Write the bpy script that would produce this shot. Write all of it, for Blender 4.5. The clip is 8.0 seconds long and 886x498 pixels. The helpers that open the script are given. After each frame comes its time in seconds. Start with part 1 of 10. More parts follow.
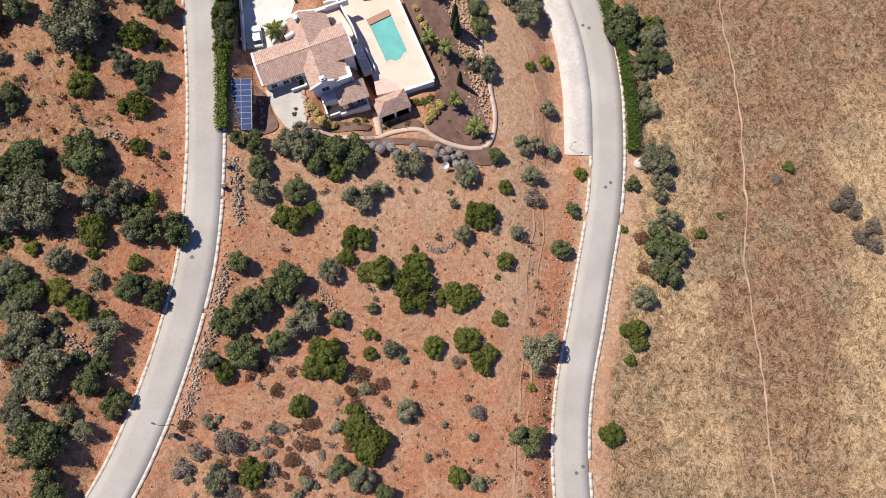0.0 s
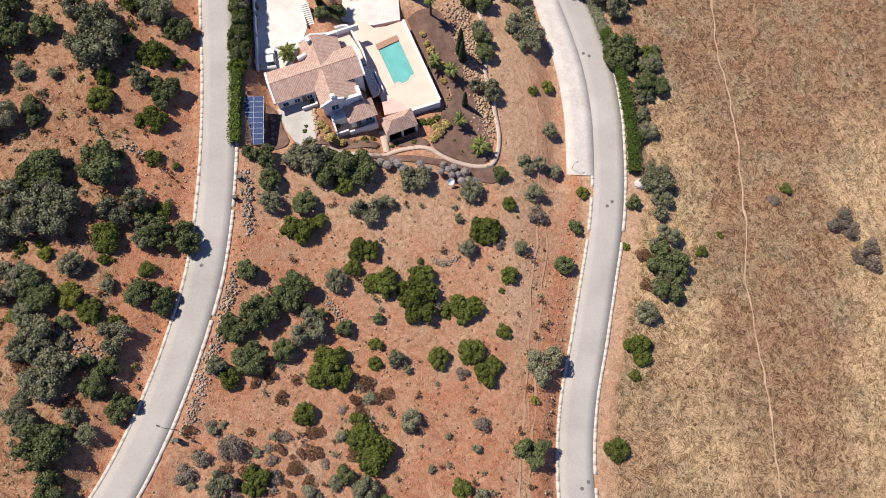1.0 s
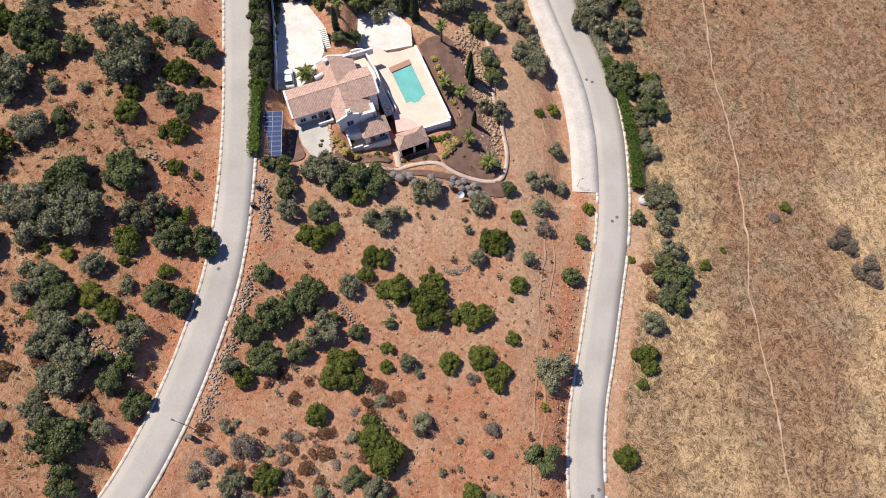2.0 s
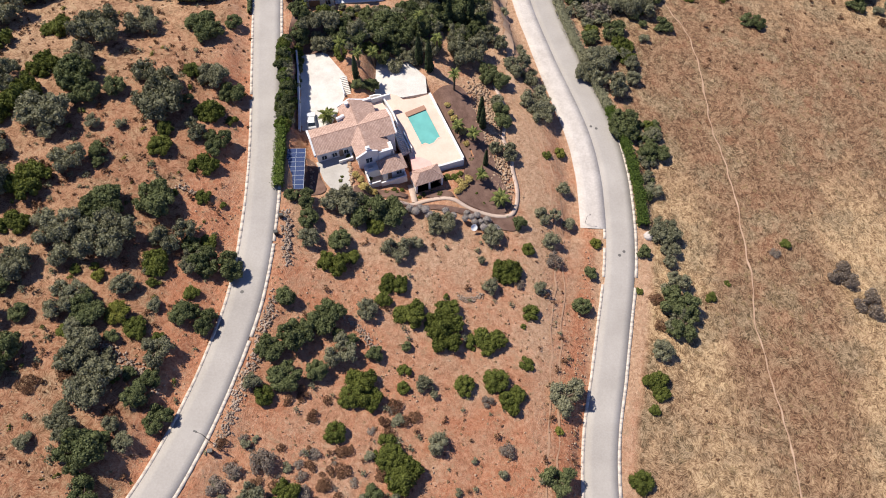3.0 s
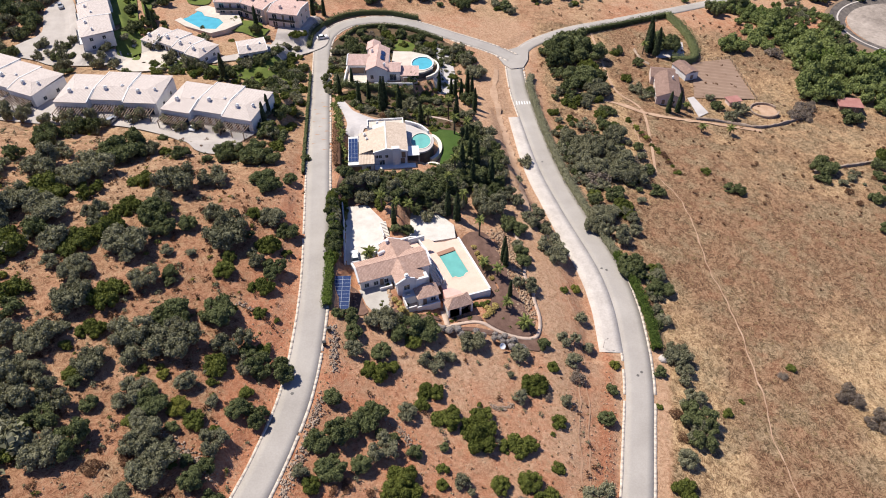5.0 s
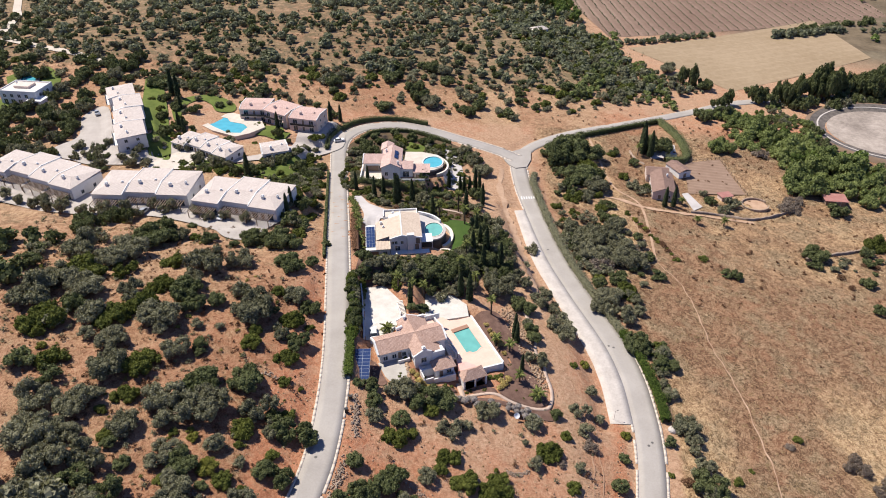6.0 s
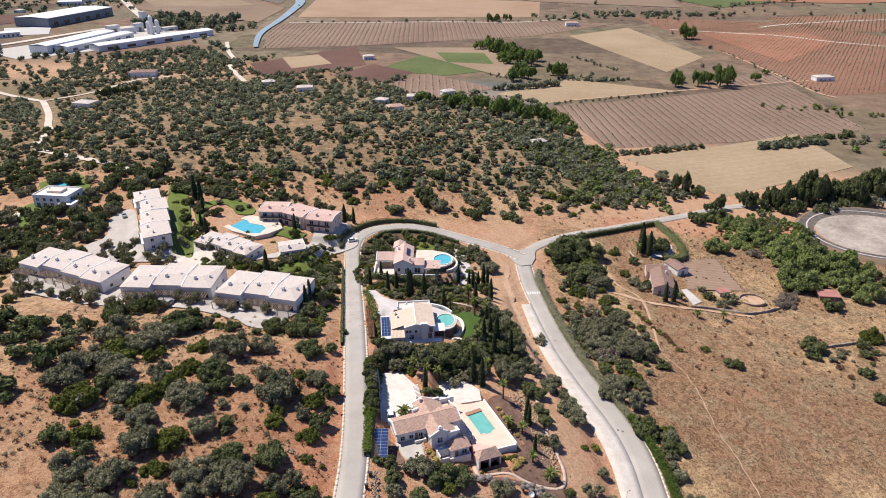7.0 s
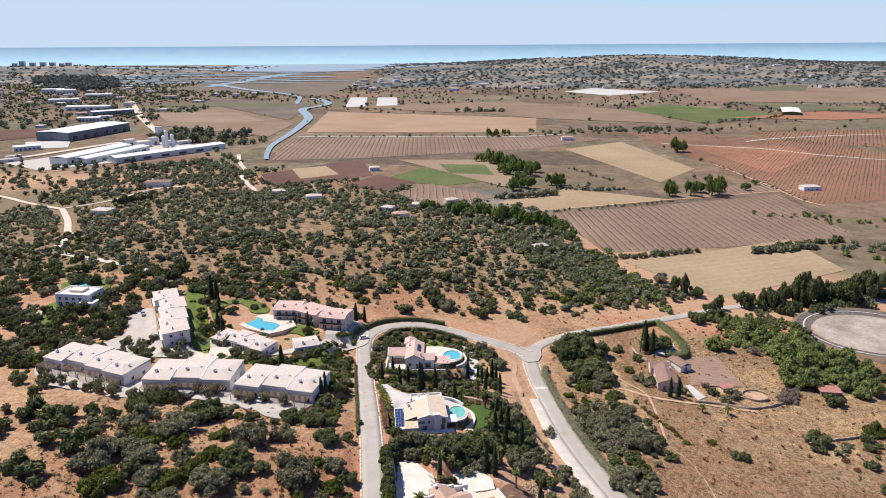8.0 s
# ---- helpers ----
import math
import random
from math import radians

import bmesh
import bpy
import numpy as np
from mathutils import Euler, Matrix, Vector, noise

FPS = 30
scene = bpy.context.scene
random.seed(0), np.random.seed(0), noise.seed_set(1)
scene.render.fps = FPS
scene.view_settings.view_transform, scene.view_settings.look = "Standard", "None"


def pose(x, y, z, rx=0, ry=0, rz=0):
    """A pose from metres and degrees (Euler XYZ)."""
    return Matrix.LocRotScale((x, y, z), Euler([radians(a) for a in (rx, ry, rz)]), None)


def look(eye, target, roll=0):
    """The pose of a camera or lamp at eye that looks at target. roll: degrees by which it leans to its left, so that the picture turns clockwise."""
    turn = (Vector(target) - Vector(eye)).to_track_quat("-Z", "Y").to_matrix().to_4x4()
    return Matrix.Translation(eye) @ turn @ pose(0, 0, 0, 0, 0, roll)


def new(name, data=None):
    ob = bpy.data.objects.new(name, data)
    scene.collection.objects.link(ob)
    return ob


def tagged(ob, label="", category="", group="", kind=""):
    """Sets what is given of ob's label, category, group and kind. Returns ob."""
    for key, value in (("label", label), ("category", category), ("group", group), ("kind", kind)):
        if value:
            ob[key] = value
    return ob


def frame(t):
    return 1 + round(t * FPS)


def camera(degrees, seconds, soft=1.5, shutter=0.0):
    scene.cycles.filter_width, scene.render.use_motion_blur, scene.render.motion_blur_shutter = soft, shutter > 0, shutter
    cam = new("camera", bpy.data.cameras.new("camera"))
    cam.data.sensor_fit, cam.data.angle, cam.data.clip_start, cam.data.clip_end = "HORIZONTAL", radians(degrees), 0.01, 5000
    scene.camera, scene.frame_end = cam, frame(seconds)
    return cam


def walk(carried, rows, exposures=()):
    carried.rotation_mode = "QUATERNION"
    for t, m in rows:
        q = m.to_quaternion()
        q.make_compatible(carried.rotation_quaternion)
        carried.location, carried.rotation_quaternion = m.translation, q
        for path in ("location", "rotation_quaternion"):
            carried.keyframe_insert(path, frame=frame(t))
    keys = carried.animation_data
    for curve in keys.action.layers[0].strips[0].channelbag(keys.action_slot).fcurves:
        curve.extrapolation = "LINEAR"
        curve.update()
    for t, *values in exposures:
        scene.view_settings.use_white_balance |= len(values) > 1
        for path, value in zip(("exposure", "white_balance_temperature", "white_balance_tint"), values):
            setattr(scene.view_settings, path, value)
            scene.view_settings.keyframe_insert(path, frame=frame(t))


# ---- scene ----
cam = camera(64.0, 8.0, soft=1.0)
METRES, EYE, TILT, LEAN, TURN = 100.0, 120.0, -78.4, 0.3, 0.0
ROWS = [
    (0.0, 0.0, 0.0, 0.0, 0.0, 0.0, -0.0),
    (0.5, -0.0024, -0.0079, -0.04, 0.11, 2.47, -0.16),
    (1.0, -0.0074, -0.017, -0.0849, 0.06, 4.85, -0.31),
    (1.5, -0.015, -0.0267, -0.1354, 0.03, 7.3, -0.47),
    (3.0, -0.0535, -0.0603, -0.3098, -0.02, 17.11, -0.62),
    (3.5, -0.0677, -0.0722, -0.3716, 0.03, 21.44, -0.64),
    (4.0, -0.0852, -0.0836, -0.4358, -0.02, 25.95, -0.62),
    (4.5, -0.1019, -0.0955, -0.5003, -0.0, 30.42, -0.6),
    (6.0, -0.1543, -0.1315, -0.6965, 0.1, 44.01, -0.44),
    (6.5, -0.1727, -0.1441, -0.7617, 0.16, 48.59, -0.4),
    (7.0, -0.1914, -0.1563, -0.8261, 0.15, 53.1, -0.37),
    (7.5, -0.2114, -0.1683, -0.89, 0.13, 57.53, -0.33),
    (8.0, -0.2333, -0.1806, -0.9535, 0.1, 61.93, -0.3),
]
walk(cam, [(t, pose(0, 0, EYE, TILT, LEAN, TURN) @ pose(METRES * x, METRES * y, METRES * z, 90 + pitch, roll, yaw)) for t, x, y, z, yaw, pitch, roll in ROWS])

# ---- light: late morning sun ahead to the left, clear sky
SUN_EL, SUN_AZ = 56.0, math.atan2(-0.86, 0.51)
world = bpy.data.worlds.new("clear_sky")
scene.world = world
world.use_nodes = True
wn, wl = world.node_tree.nodes, world.node_tree.links
wn.clear()
sky = wn.new("ShaderNodeTexSky")
sky.sky_type = "NISHITA"
sky.sun_disc = False
sky.sun_elevation, sky.sun_rotation = radians(SUN_EL), SUN_AZ
sky.altitude, sky.air_density, sky.dust_density, sky.ozone_density = 120, 0.7, 0.0, 3.0
bg = wn.new("ShaderNodeBackground")
bg.inputs["Strength"].default_value = 0.085
wo = wn.new("ShaderNodeOutputWorld")
haze = wn.new("ShaderNodeMix")
haze.data_type, haze.blend_type = "RGBA", "DARKEN"
haze.inputs["Factor"].default_value = 1.0
haze.inputs[7].default_value = (5.05, 6.2, 7.8, 1.0)
blue = wn.new("ShaderNodeMix")
blue.data_type, blue.blend_type = "RGBA", "MULTIPLY"
blue.inputs["Factor"].default_value = 1.0
blue.inputs[7].default_value = (1.0, 1.0, 1.3, 1.0)
wl.new(sky.outputs[0], blue.inputs[6])
wl.new(blue.outputs[2], haze.inputs[6])
wl.new(haze.outputs[2], bg.inputs["Color"])
wl.new(bg.outputs[0], wo.inputs[0])
sun_data = bpy.data.lights.new("sun", "SUN")
sun_data.energy, sun_data.angle, sun_data.color = 5.0, radians(0.5), (1.0, 0.935, 0.83)
sun = new("sun", sun_data)
se = radians(SUN_EL)
sun.matrix_world = look((0, 0, 0), (-math.sin(SUN_AZ) * math.cos(se), -math.cos(SUN_AZ) * math.cos(se), -math.sin(se)))
scene.view_settings.exposure = 0.45

# ---- materials
def node(tree, kind, **sockets):
    n = tree.nodes.new(kind)
    for key, value in sockets.items():
        n.inputs[key].default_value = value
    return n


def blank(name, rough=0.9, spec=0.25, metal=0.0):
    m = bpy.data.materials.new(name)
    m.use_nodes = True
    b = m.node_tree.nodes["Principled BSDF"]
    b.inputs["Roughness"].default_value = rough
    b.inputs["Specular IOR Level"].default_value = spec
    b.inputs["Metallic"].default_value = metal
    return m, m.node_tree, b


def rgba(c):
    return (c[0], c[1], c[2], 1.0)


def place_of(t, world_space=True):
    if world_space:
        return t.nodes.new("ShaderNodeNewGeometry").outputs["Position"]
    return t.nodes.new("ShaderNodeTexCoord").outputs["Object"]


def noise_of(t, where, scale, detail=4.0, rough=0.6):
    n = node(t, "ShaderNodeTexNoise", Scale=scale, Detail=detail, Roughness=rough)
    t.links.new(where, n.inputs["Vector"])
    return n.outputs["Fac"]


def ramp(t, fac, stops):
    r = t.nodes.new("ShaderNodeValToRGB")
    e = r.color_ramp.elements
    while len(e) < len(stops):
        e.new(0.5)
    for k, (at, c) in enumerate(stops):
        e[k].position, e[k].color = at, rgba(c if isinstance(c, tuple) else (c, c, c))
    t.links.new(fac, r.inputs["Fac"])
    return r.outputs["Color"]


def mix(t, fac, a, b, mode="MIX"):
    m = t.nodes.new("ShaderNodeMix")
    m.data_type, m.blend_type = "RGBA", mode
    for value, socket in ((fac, m.inputs["Factor"]), (a, m.inputs[6]), (b, m.inputs[7])):
        if isinstance(value, (int, float)):
            socket.default_value = value
        elif isinstance(value, tuple):
            socket.default_value = rgba(value)
        else:
            t.links.new(value, socket)
    return m.outputs[2]


def maths(t, op, a, b=0.0, clamp=False):
    m = t.nodes.new("ShaderNodeMath")
    m.operation, m.use_clamp = op, clamp
    for value, socket in ((a, m.inputs[0]), (b, m.inputs[1])):
        if isinstance(value, (int, float)):
            socket.default_value = value
        else:
            t.links.new(value, socket)
    return m.outputs[0]


def bump(t, b, height, strength=0.4, distance=0.1):
    n = node(t, "ShaderNodeBump", Strength=strength, Distance=distance)
    t.links.new(height, n.inputs["Height"])
    t.links.new(n.outputs[0], b.inputs["Normal"])


def mottled(name, dark, light, big=0.15, small=2.5, rough=0.9, relief=0.3, depth=0.05, world_space=True, spec=0.2):
    """A surface whose colour wanders between two tones at two scales, with fine relief."""
    m, t, b = blank(name, rough, spec)
    p = place_of(t, world_space)
    f1, f2 = noise_of(t, p, big, 5.0), noise_of(t, p, small, 6.0, 0.7)
    f = maths(t, "ADD", maths(t, "MULTIPLY", f1, 0.55), maths(t, "MULTIPLY", f2, 0.45))
    t.links.new(ramp(t, f, [(0.36, dark), (0.64, light)]), b.inputs["Base Color"])
    bump(t, b, f2, relief, depth)
    return m


def plain(name, colour, rough=0.5, metal=0.0, spec=0.4):
    m, t, b = blank(name, rough, spec, metal)
    p = place_of(t, False)
    f = noise_of(t, p, 3.0)
    d = tuple(0.86 * v for v in colour)
    t.links.new(ramp(t, f, [(0.35, d), (0.65, colour)]), b.inputs["Base Color"])
    return m


def tile_roof(name, dark, light, pitch=0.42):
    """Rows of barrel tiles: fine ribs running down the slope, courses across, and tone by tile."""
    m, t, b = blank(name, 0.85, 0.2)
    uv = t.nodes.new("ShaderNodeUVMap").outputs[0]
    sep = t.nodes.new("ShaderNodeSeparateXYZ")
    t.links.new(uv, sep.inputs[0])
    rib = maths(t, "ABSOLUTE", maths(t, "SINE", maths(t, "MULTIPLY", sep.outputs[0], math.pi / pitch)))
    course = maths(t, "FRACT", maths(t, "MULTIPLY", sep.outputs[1], 1 / 0.36))
    snap = t.nodes.new("ShaderNodeVectorMath")
    snap.operation = "SNAP"
    t.links.new(uv, snap.inputs[0])
    snap.inputs[1].default_value = (pitch, 0.36, 1)
    white = t.nodes.new("ShaderNodeTexWhiteNoise")
    t.links.new(snap.outputs[0], white.inputs[0])
    p = place_of(t)
    stain = noise_of(t, p, 0.7, 5.0)
    f = maths(t, "ADD", maths(t, "MULTIPLY", white.outputs["Value"], 0.35), maths(t, "MULTIPLY", stain, 0.65))
    col = ramp(t, f, [(0.15, dark), (0.85, light)])
    gap = ramp(t, rib, [(0.0, 0.5), (0.55, 1.0)])
    t.links.new(mix(t, 1.0, col, gap, "MULTIPLY"), b.inputs["Base Color"])
    bump(t, b, maths(t, "ADD", rib, maths(t, "MULTIPLY", course, 0.3)), 0.45, 0.06)
    return m


def leaves(name, dark, light, hue=0.3):
    """Foliage: tone by leaf clump and by plant."""
    m, t, b = blank(name, 0.75, 0.15)
    isl = t.nodes.new("ShaderNodeNewGeometry").outputs["Random Per Island"]
    ob = t.nodes.new("ShaderNodeObjectInfo").outputs["Random"]
    f = maths(t, "ADD", maths(t, "MULTIPLY", isl, 1 - hue), maths(t, "MULTIPLY", ob, hue))
    col = ramp(t, f, [(0.1, dark), (0.9, light)])
    t.links.new(col, b.inputs["Base Color"])
    # thin leaves let some of the sun through
    thin = t.nodes.new("ShaderNodeBsdfTranslucent")
    t.links.new(mix(t, 1.0, col, (1.0, 1.0, 0.72), "MULTIPLY"), thin.inputs["Color"])
    both = t.nodes.new("ShaderNodeMixShader")
    both.inputs[0].default_value = 0.25
    t.links.new(b.outputs[0], both.inputs[1])
    t.links.new(thin.outputs[0], both.inputs[2])
    t.links.new(both.outputs[0], t.nodes["Material Output"].inputs["Surface"])
    return m


def ground_material():
    """Red and tan soil, dry grass and litter; the share of each comes with the sheet as zones."""
    m, t, b = blank("hillside_soil", 0.95, 0.1)
    p = place_of(t)
    z = t.nodes.new("ShaderNodeVertexColor")
    z.layer_name = "zone"
    sep = t.nodes.new("ShaderNodeSeparateColor")
    t.links.new(z.outputs["Color"], sep.inputs[0])
    grass, red, wood = sep.outputs[0], sep.outputs[1], sep.outputs[2]
    n_big, n_mid, n_small, n_fine = noise_of(t, p, 0.035, 5), noise_of(t, p, 0.22, 6, 0.65), noise_of(t, p, 1.3, 6, 0.7), noise_of(t, p, 5.0, 4, 0.7)
    # each tussock has its own lie: strands turn from cell to cell
    wander = node(t, "ShaderNodeTexNoise", Scale=0.8, Detail=3.0)
    t.links.new(p, wander.inputs["Vector"])
    bent = t.nodes.new("ShaderNodeVectorMath")
    bent.operation = "MULTIPLY_ADD"
    t.links.new(wander.outputs["Color"], bent.inputs[0])
    bent.inputs[1].default_value = (1.6, 1.6, 0.0)
    t.links.new(p, bent.inputs[2])
    tussock = node(t, "ShaderNodeTexVoronoi", Scale=1.05, Randomness=1.0)
    t.links.new(bent.outputs[0], tussock.inputs["Vector"])
    lie = t.nodes.new("ShaderNodeSeparateColor")
    t.links.new(tussock.outputs["Color"], lie.inputs[0])
    turned = t.nodes.new("ShaderNodeVectorRotate")
    turned.rotation_type = "Z_AXIS"
    t.links.new(p, turned.inputs["Vector"])
    t.links.new(maths(t, "MULTIPLY", lie.outputs[0], 6.28), turned.inputs["Angle"])
    drawn = t.nodes.new("ShaderNodeVectorMath")
    drawn.operation = "MULTIPLY"
    t.links.new(turned.outputs[0], drawn.inputs[0])
    drawn.inputs[1].default_value = (5.5, 1.1, 1.0)
    strand = noise_of(t, drawn.outputs[0], 1.0, 2.5, 0.6)
    strand = maths(t, "ADD", strand, maths(t, "MULTIPLY", maths(t, "SUBTRACT", lie.outputs[1], 0.5), 0.16))
    grain = maths(t, "ADD", maths(t, "MULTIPLY", n_small, 0.35), maths(t, "ADD", maths(t, "MULTIPLY", strand, 0.35), maths(t, "MULTIPLY", noise_of(t, p, 8.0, 3, 0.7), 0.3)))
    tan = ramp(t, grain, [(0.38, (0.22, 0.13, 0.078)), (0.5, (0.43, 0.262, 0.165)), (0.62, (0.60, 0.405, 0.275))])
    rust = ramp(t, grain, [(0.38, (0.21, 0.082, 0.044)), (0.5, (0.41, 0.175, 0.096)), (0.62, (0.55, 0.29, 0.175))])
    redness = ramp(t, maths(t, "ADD", maths(t, "ADD", maths(t, "MULTIPLY", n_mid, 0.55), maths(t, "MULTIPLY", n_big, 0.4)), maths(t, "MULTIPLY", red, 0.5)), [(0.56, 0.0), (0.80, 1.0)])
    soil = mix(t, redness, tan, rust)
    cell = node(t, "ShaderNodeTexVoronoi", Scale=4.6, Randomness=1.0)
    t.links.new(p, cell.inputs["Vector"])
    shade = t.nodes.new("ShaderNodeSeparateColor")
    t.links.new(cell.outputs["Color"], shade.inputs[0])
    pebble = maths(t, "MULTIPLY", ramp(t, shade.outputs[0], [(0.80, 0.0), (0.84, 1.0)]), maths(t, "MULTIPLY", ramp(t, n_small, [(0.45, 0.0), (0.6, 0.8)]), ramp(t, cell.outputs["Distance"], [(0.15, 0.9), (0.42, 0.0)])))
    soil = mix(t, pebble, soil, (0.52, 0.40, 0.30))
    clod = maths(t, "MULTIPLY", ramp(t, shade.outputs[1], [(0.80, 0.0), (0.84, 1.0)]), ramp(t, cell.outputs["Distance"], [(0.12, 0.7), (0.45, 0.0)]))
    soil = mix(t, clod, soil, (0.15, 0.08, 0.045))
    litter = ramp(t, maths(t, "ADD", maths(t, "MULTIPLY", strand, 0.5), maths(t, "MULTIPLY", noise_of(t, p, 0.7, 5, 0.75), 0.5)), [(0.52, 0.0), (0.66, 0.8)])
    soil = mix(t, litter, soil, (0.25, 0.175, 0.105))
    tuft = maths(t, "ADD", maths(t, "MULTIPLY", noise_of(t, p, 2.1, 8, 0.8), 0.6), maths(t, "MULTIPLY", n_fine, 0.4))
    swirl = node(t, "ShaderNodeTexNoise", Scale=0.9, Detail=7.0, Roughness=0.72, Distortion=3.2)
    t.links.new(p, swirl.inputs["Vector"])
    tuft = maths(t, "ADD", maths(t, "MULTIPLY", swirl.outputs["Fac"], 0.25), maths(t, "ADD", maths(t, "MULTIPLY", tuft, 0.15), maths(t, "MULTIPLY", strand, 0.6)))
    straw = ramp(t, tuft, [(0.40, (0.142, 0.080, 0.042)), (0.50, (0.382, 0.250, 0.137)), (0.60, (0.598, 0.426, 0.245))])
    brown = ramp(t, tuft, [(0.40, (0.069, 0.035, 0.019)), (0.50, (0.215, 0.123, 0.071)), (0.60, (0.370, 0.239, 0.142))])
    patch = ramp(t, maths(t, "ADD", maths(t, "ADD", maths(t, "MULTIPLY", n_big, 0.5), maths(t, "MULTIPLY", n_mid, 0.5)), maths(t, "MULTIPLY", maths(t, "SUBTRACT", red, 0.4), 0.5)), [(0.40, 0.0), (0.58, 1.0)])
    dry = mix(t, patch, straw, brown)
    herb = ramp(t, tuft, [(0.40, (0.077, 0.056, 0.030)), (0.50, (0.225, 0.160, 0.094)), (0.60, (0.414, 0.306, 0.191))])
    dry = mix(t, ramp(t, noise_of(t, p, 0.11, 4, 0.7), [(0.47, 0.0), (0.62, 0.75)]), dry, herb)
    share = ramp(t, maths(t, "ADD", maths(t, "MULTIPLY", n_mid, 0.5), grass), [(0.55, 0.0), (0.85, 1.0)])
    col = mix(t, share, soil, dry)
    scrub = ramp(t, n_small, [(0.35, (0.07, 0.075, 0.035)), (0.7, (0.2, 0.152, 0.102))])
    cover = ramp(t, maths(t, "ADD", maths(t, "MULTIPLY", n_mid, 0.6), maths(t, "MULTIPLY", wood, 0.5)), [(0.55, 0.0), (0.75, 0.8)])
    col = mix(t, cover, col, scrub)
    # the plain: small plots of many tones; the coast: haze-tinted grey-green woods with bare clearings
    plot = node(t, "ShaderNodeTexVoronoi", Scale=0.009, Randomness=0.9)
    plot.distance = "CHEBYCHEV"
    t.links.new(p, plot.inputs["Vector"])
    tone = t.nodes.new("ShaderNodeSeparateColor")
    t.links.new(plot.outputs["Color"], tone.inputs[0])
    land = ramp(t, tone.outputs[0], [(0.0, (0.122, 0.09, 0.064)), (0.25, (0.19, 0.135, 0.098)), (0.45, (0.19, 0.15, 0.095)), (0.6, (0.23, 0.147, 0.105)), (0.8, (0.145, 0.13, 0.08)), (1.0, (0.235, 0.18, 0.126))])
    speck = ramp(t, noise_of(t, p, 0.06, 7, 0.75), [(0.35, 0.55), (0.65, 1.12)])
    land = mix(t, 1.0, land, speck, "MULTIPLY")
    # distance haze is put into the woods' greyed, bluish tones
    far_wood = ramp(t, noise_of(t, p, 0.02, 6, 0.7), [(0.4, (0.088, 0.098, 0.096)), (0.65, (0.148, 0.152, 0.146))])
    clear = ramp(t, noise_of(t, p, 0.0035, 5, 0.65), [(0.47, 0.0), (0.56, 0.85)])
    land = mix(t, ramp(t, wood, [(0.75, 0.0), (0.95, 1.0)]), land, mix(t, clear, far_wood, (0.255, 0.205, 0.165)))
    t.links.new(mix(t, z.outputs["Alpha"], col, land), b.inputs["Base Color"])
    bump(t, b, maths(t, "ADD", n_small, maths(t, "MULTIPLY", n_fine, 0.8)), 0.8, 0.3)
    return m


def field_material(name, dark, light, spacing=0.0, angle=0.0, strength=0.5):
    """A worked field: tone by noise, and drill lines where spacing is given."""
    m, t, b = blank(name, 0.95, 0.1)
    p = place_of(t)
    # tones darkened, blue cut least: a trace of haze in the field colours
    dark, light = ((0.9 * c[0], 0.91 * c[1], 0.95 * c[2]) for c in (dark, light))
    f = maths(t, "ADD", maths(t, "MULTIPLY", noise_of(t, p, 0.012, 5), 0.5), maths(t, "MULTIPLY", noise_of(t, p, 0.3, 6, 0.7), 0.5))
    col = ramp(t, f, [(0.36, dark), (0.64, light)])
    if spacing:
        sep = t.nodes.new("ShaderNodeSeparateXYZ")
        t.links.new(p, sep.inputs[0])
        across = maths(t, "ADD", maths(t, "MULTIPLY", sep.outputs[0], math.cos(angle)), maths(t, "MULTIPLY", sep.outputs[1], math.sin(angle)))
        line = maths(t, "SINE", maths(t, "MULTIPLY", across, 2 * math.pi / spacing))
        col = mix(t, ramp(t, line, [(0.35, strength), (0.8, 0.0)]), col, tuple(0.55 * v for v in dark))
    t.links.new(col, b.inputs["Base Color"])
    return m


def water_material(name, colour, ripple=0.4, rough=0.06):
    m, t, b = blank(name, rough, 0.5)
    p = place_of(t)
    f = noise_of(t, p, ripple, 3)
    d = tuple(0.85 * v for v in colour)
    t.links.new(ramp(t, f, [(0.35, d), (0.65, colour)]), b.inputs["Base Color"])
    bump(t, b, noise_of(t, p, ripple * 5, 2), 0.05, 0.05)
    return m


SOIL = ground_material()
ASPHALT = mottled("worn_grey_asphalt", (0.295, 0.267, 0.242), (0.385, 0.352, 0.322), 0.12, 3.0, 0.9, 0.2, 0.01)
CONCRETE = mottled("pale_concrete", (0.40, 0.355, 0.32), (0.54, 0.49, 0.45), 0.25, 2.0, 0.9, 0.2, 0.01)
KERB = mottled("whitewashed_kerb", (0.40, 0.325, 0.26), (0.66, 0.585, 0.51), 2.2, 9.0, 0.9, 0.4, 0.03)
RENDER_WHITE = mottled("white_lime_render", (0.60, 0.59, 0.58), (0.74, 0.735, 0.73), 0.3, 2.0, 0.85, 0.15, 0.01)
CREAM = mottled("cream_render", (0.62, 0.55, 0.47), (0.74, 0.68, 0.60), 0.3, 2.0, 0.85, 0.15, 0.01)
PINK_RENDER = mottled("faded_pink_render", (0.55, 0.43, 0.37), (0.68, 0.57, 0.51), 0.3, 2.0, 0.85, 0.15, 0.01)
ROOF_RED = tile_roof("terracotta_tiles", (0.32, 0.20, 0.155), (0.57, 0.395, 0.32), 0.3)
ROOF_BROWN = tile_roof("weathered_brown_tiles", (0.17, 0.105, 0.085), (0.34, 0.225, 0.18))
ROOF_CREAM = tile_roof("bleached_clay_tiles", (0.47, 0.365, 0.285), (0.66, 0.545, 0.44))
ROOF_WHITE = tile_roof("lime_washed_tiles", (0.47, 0.40, 0.36), (0.63, 0.555, 0.51))
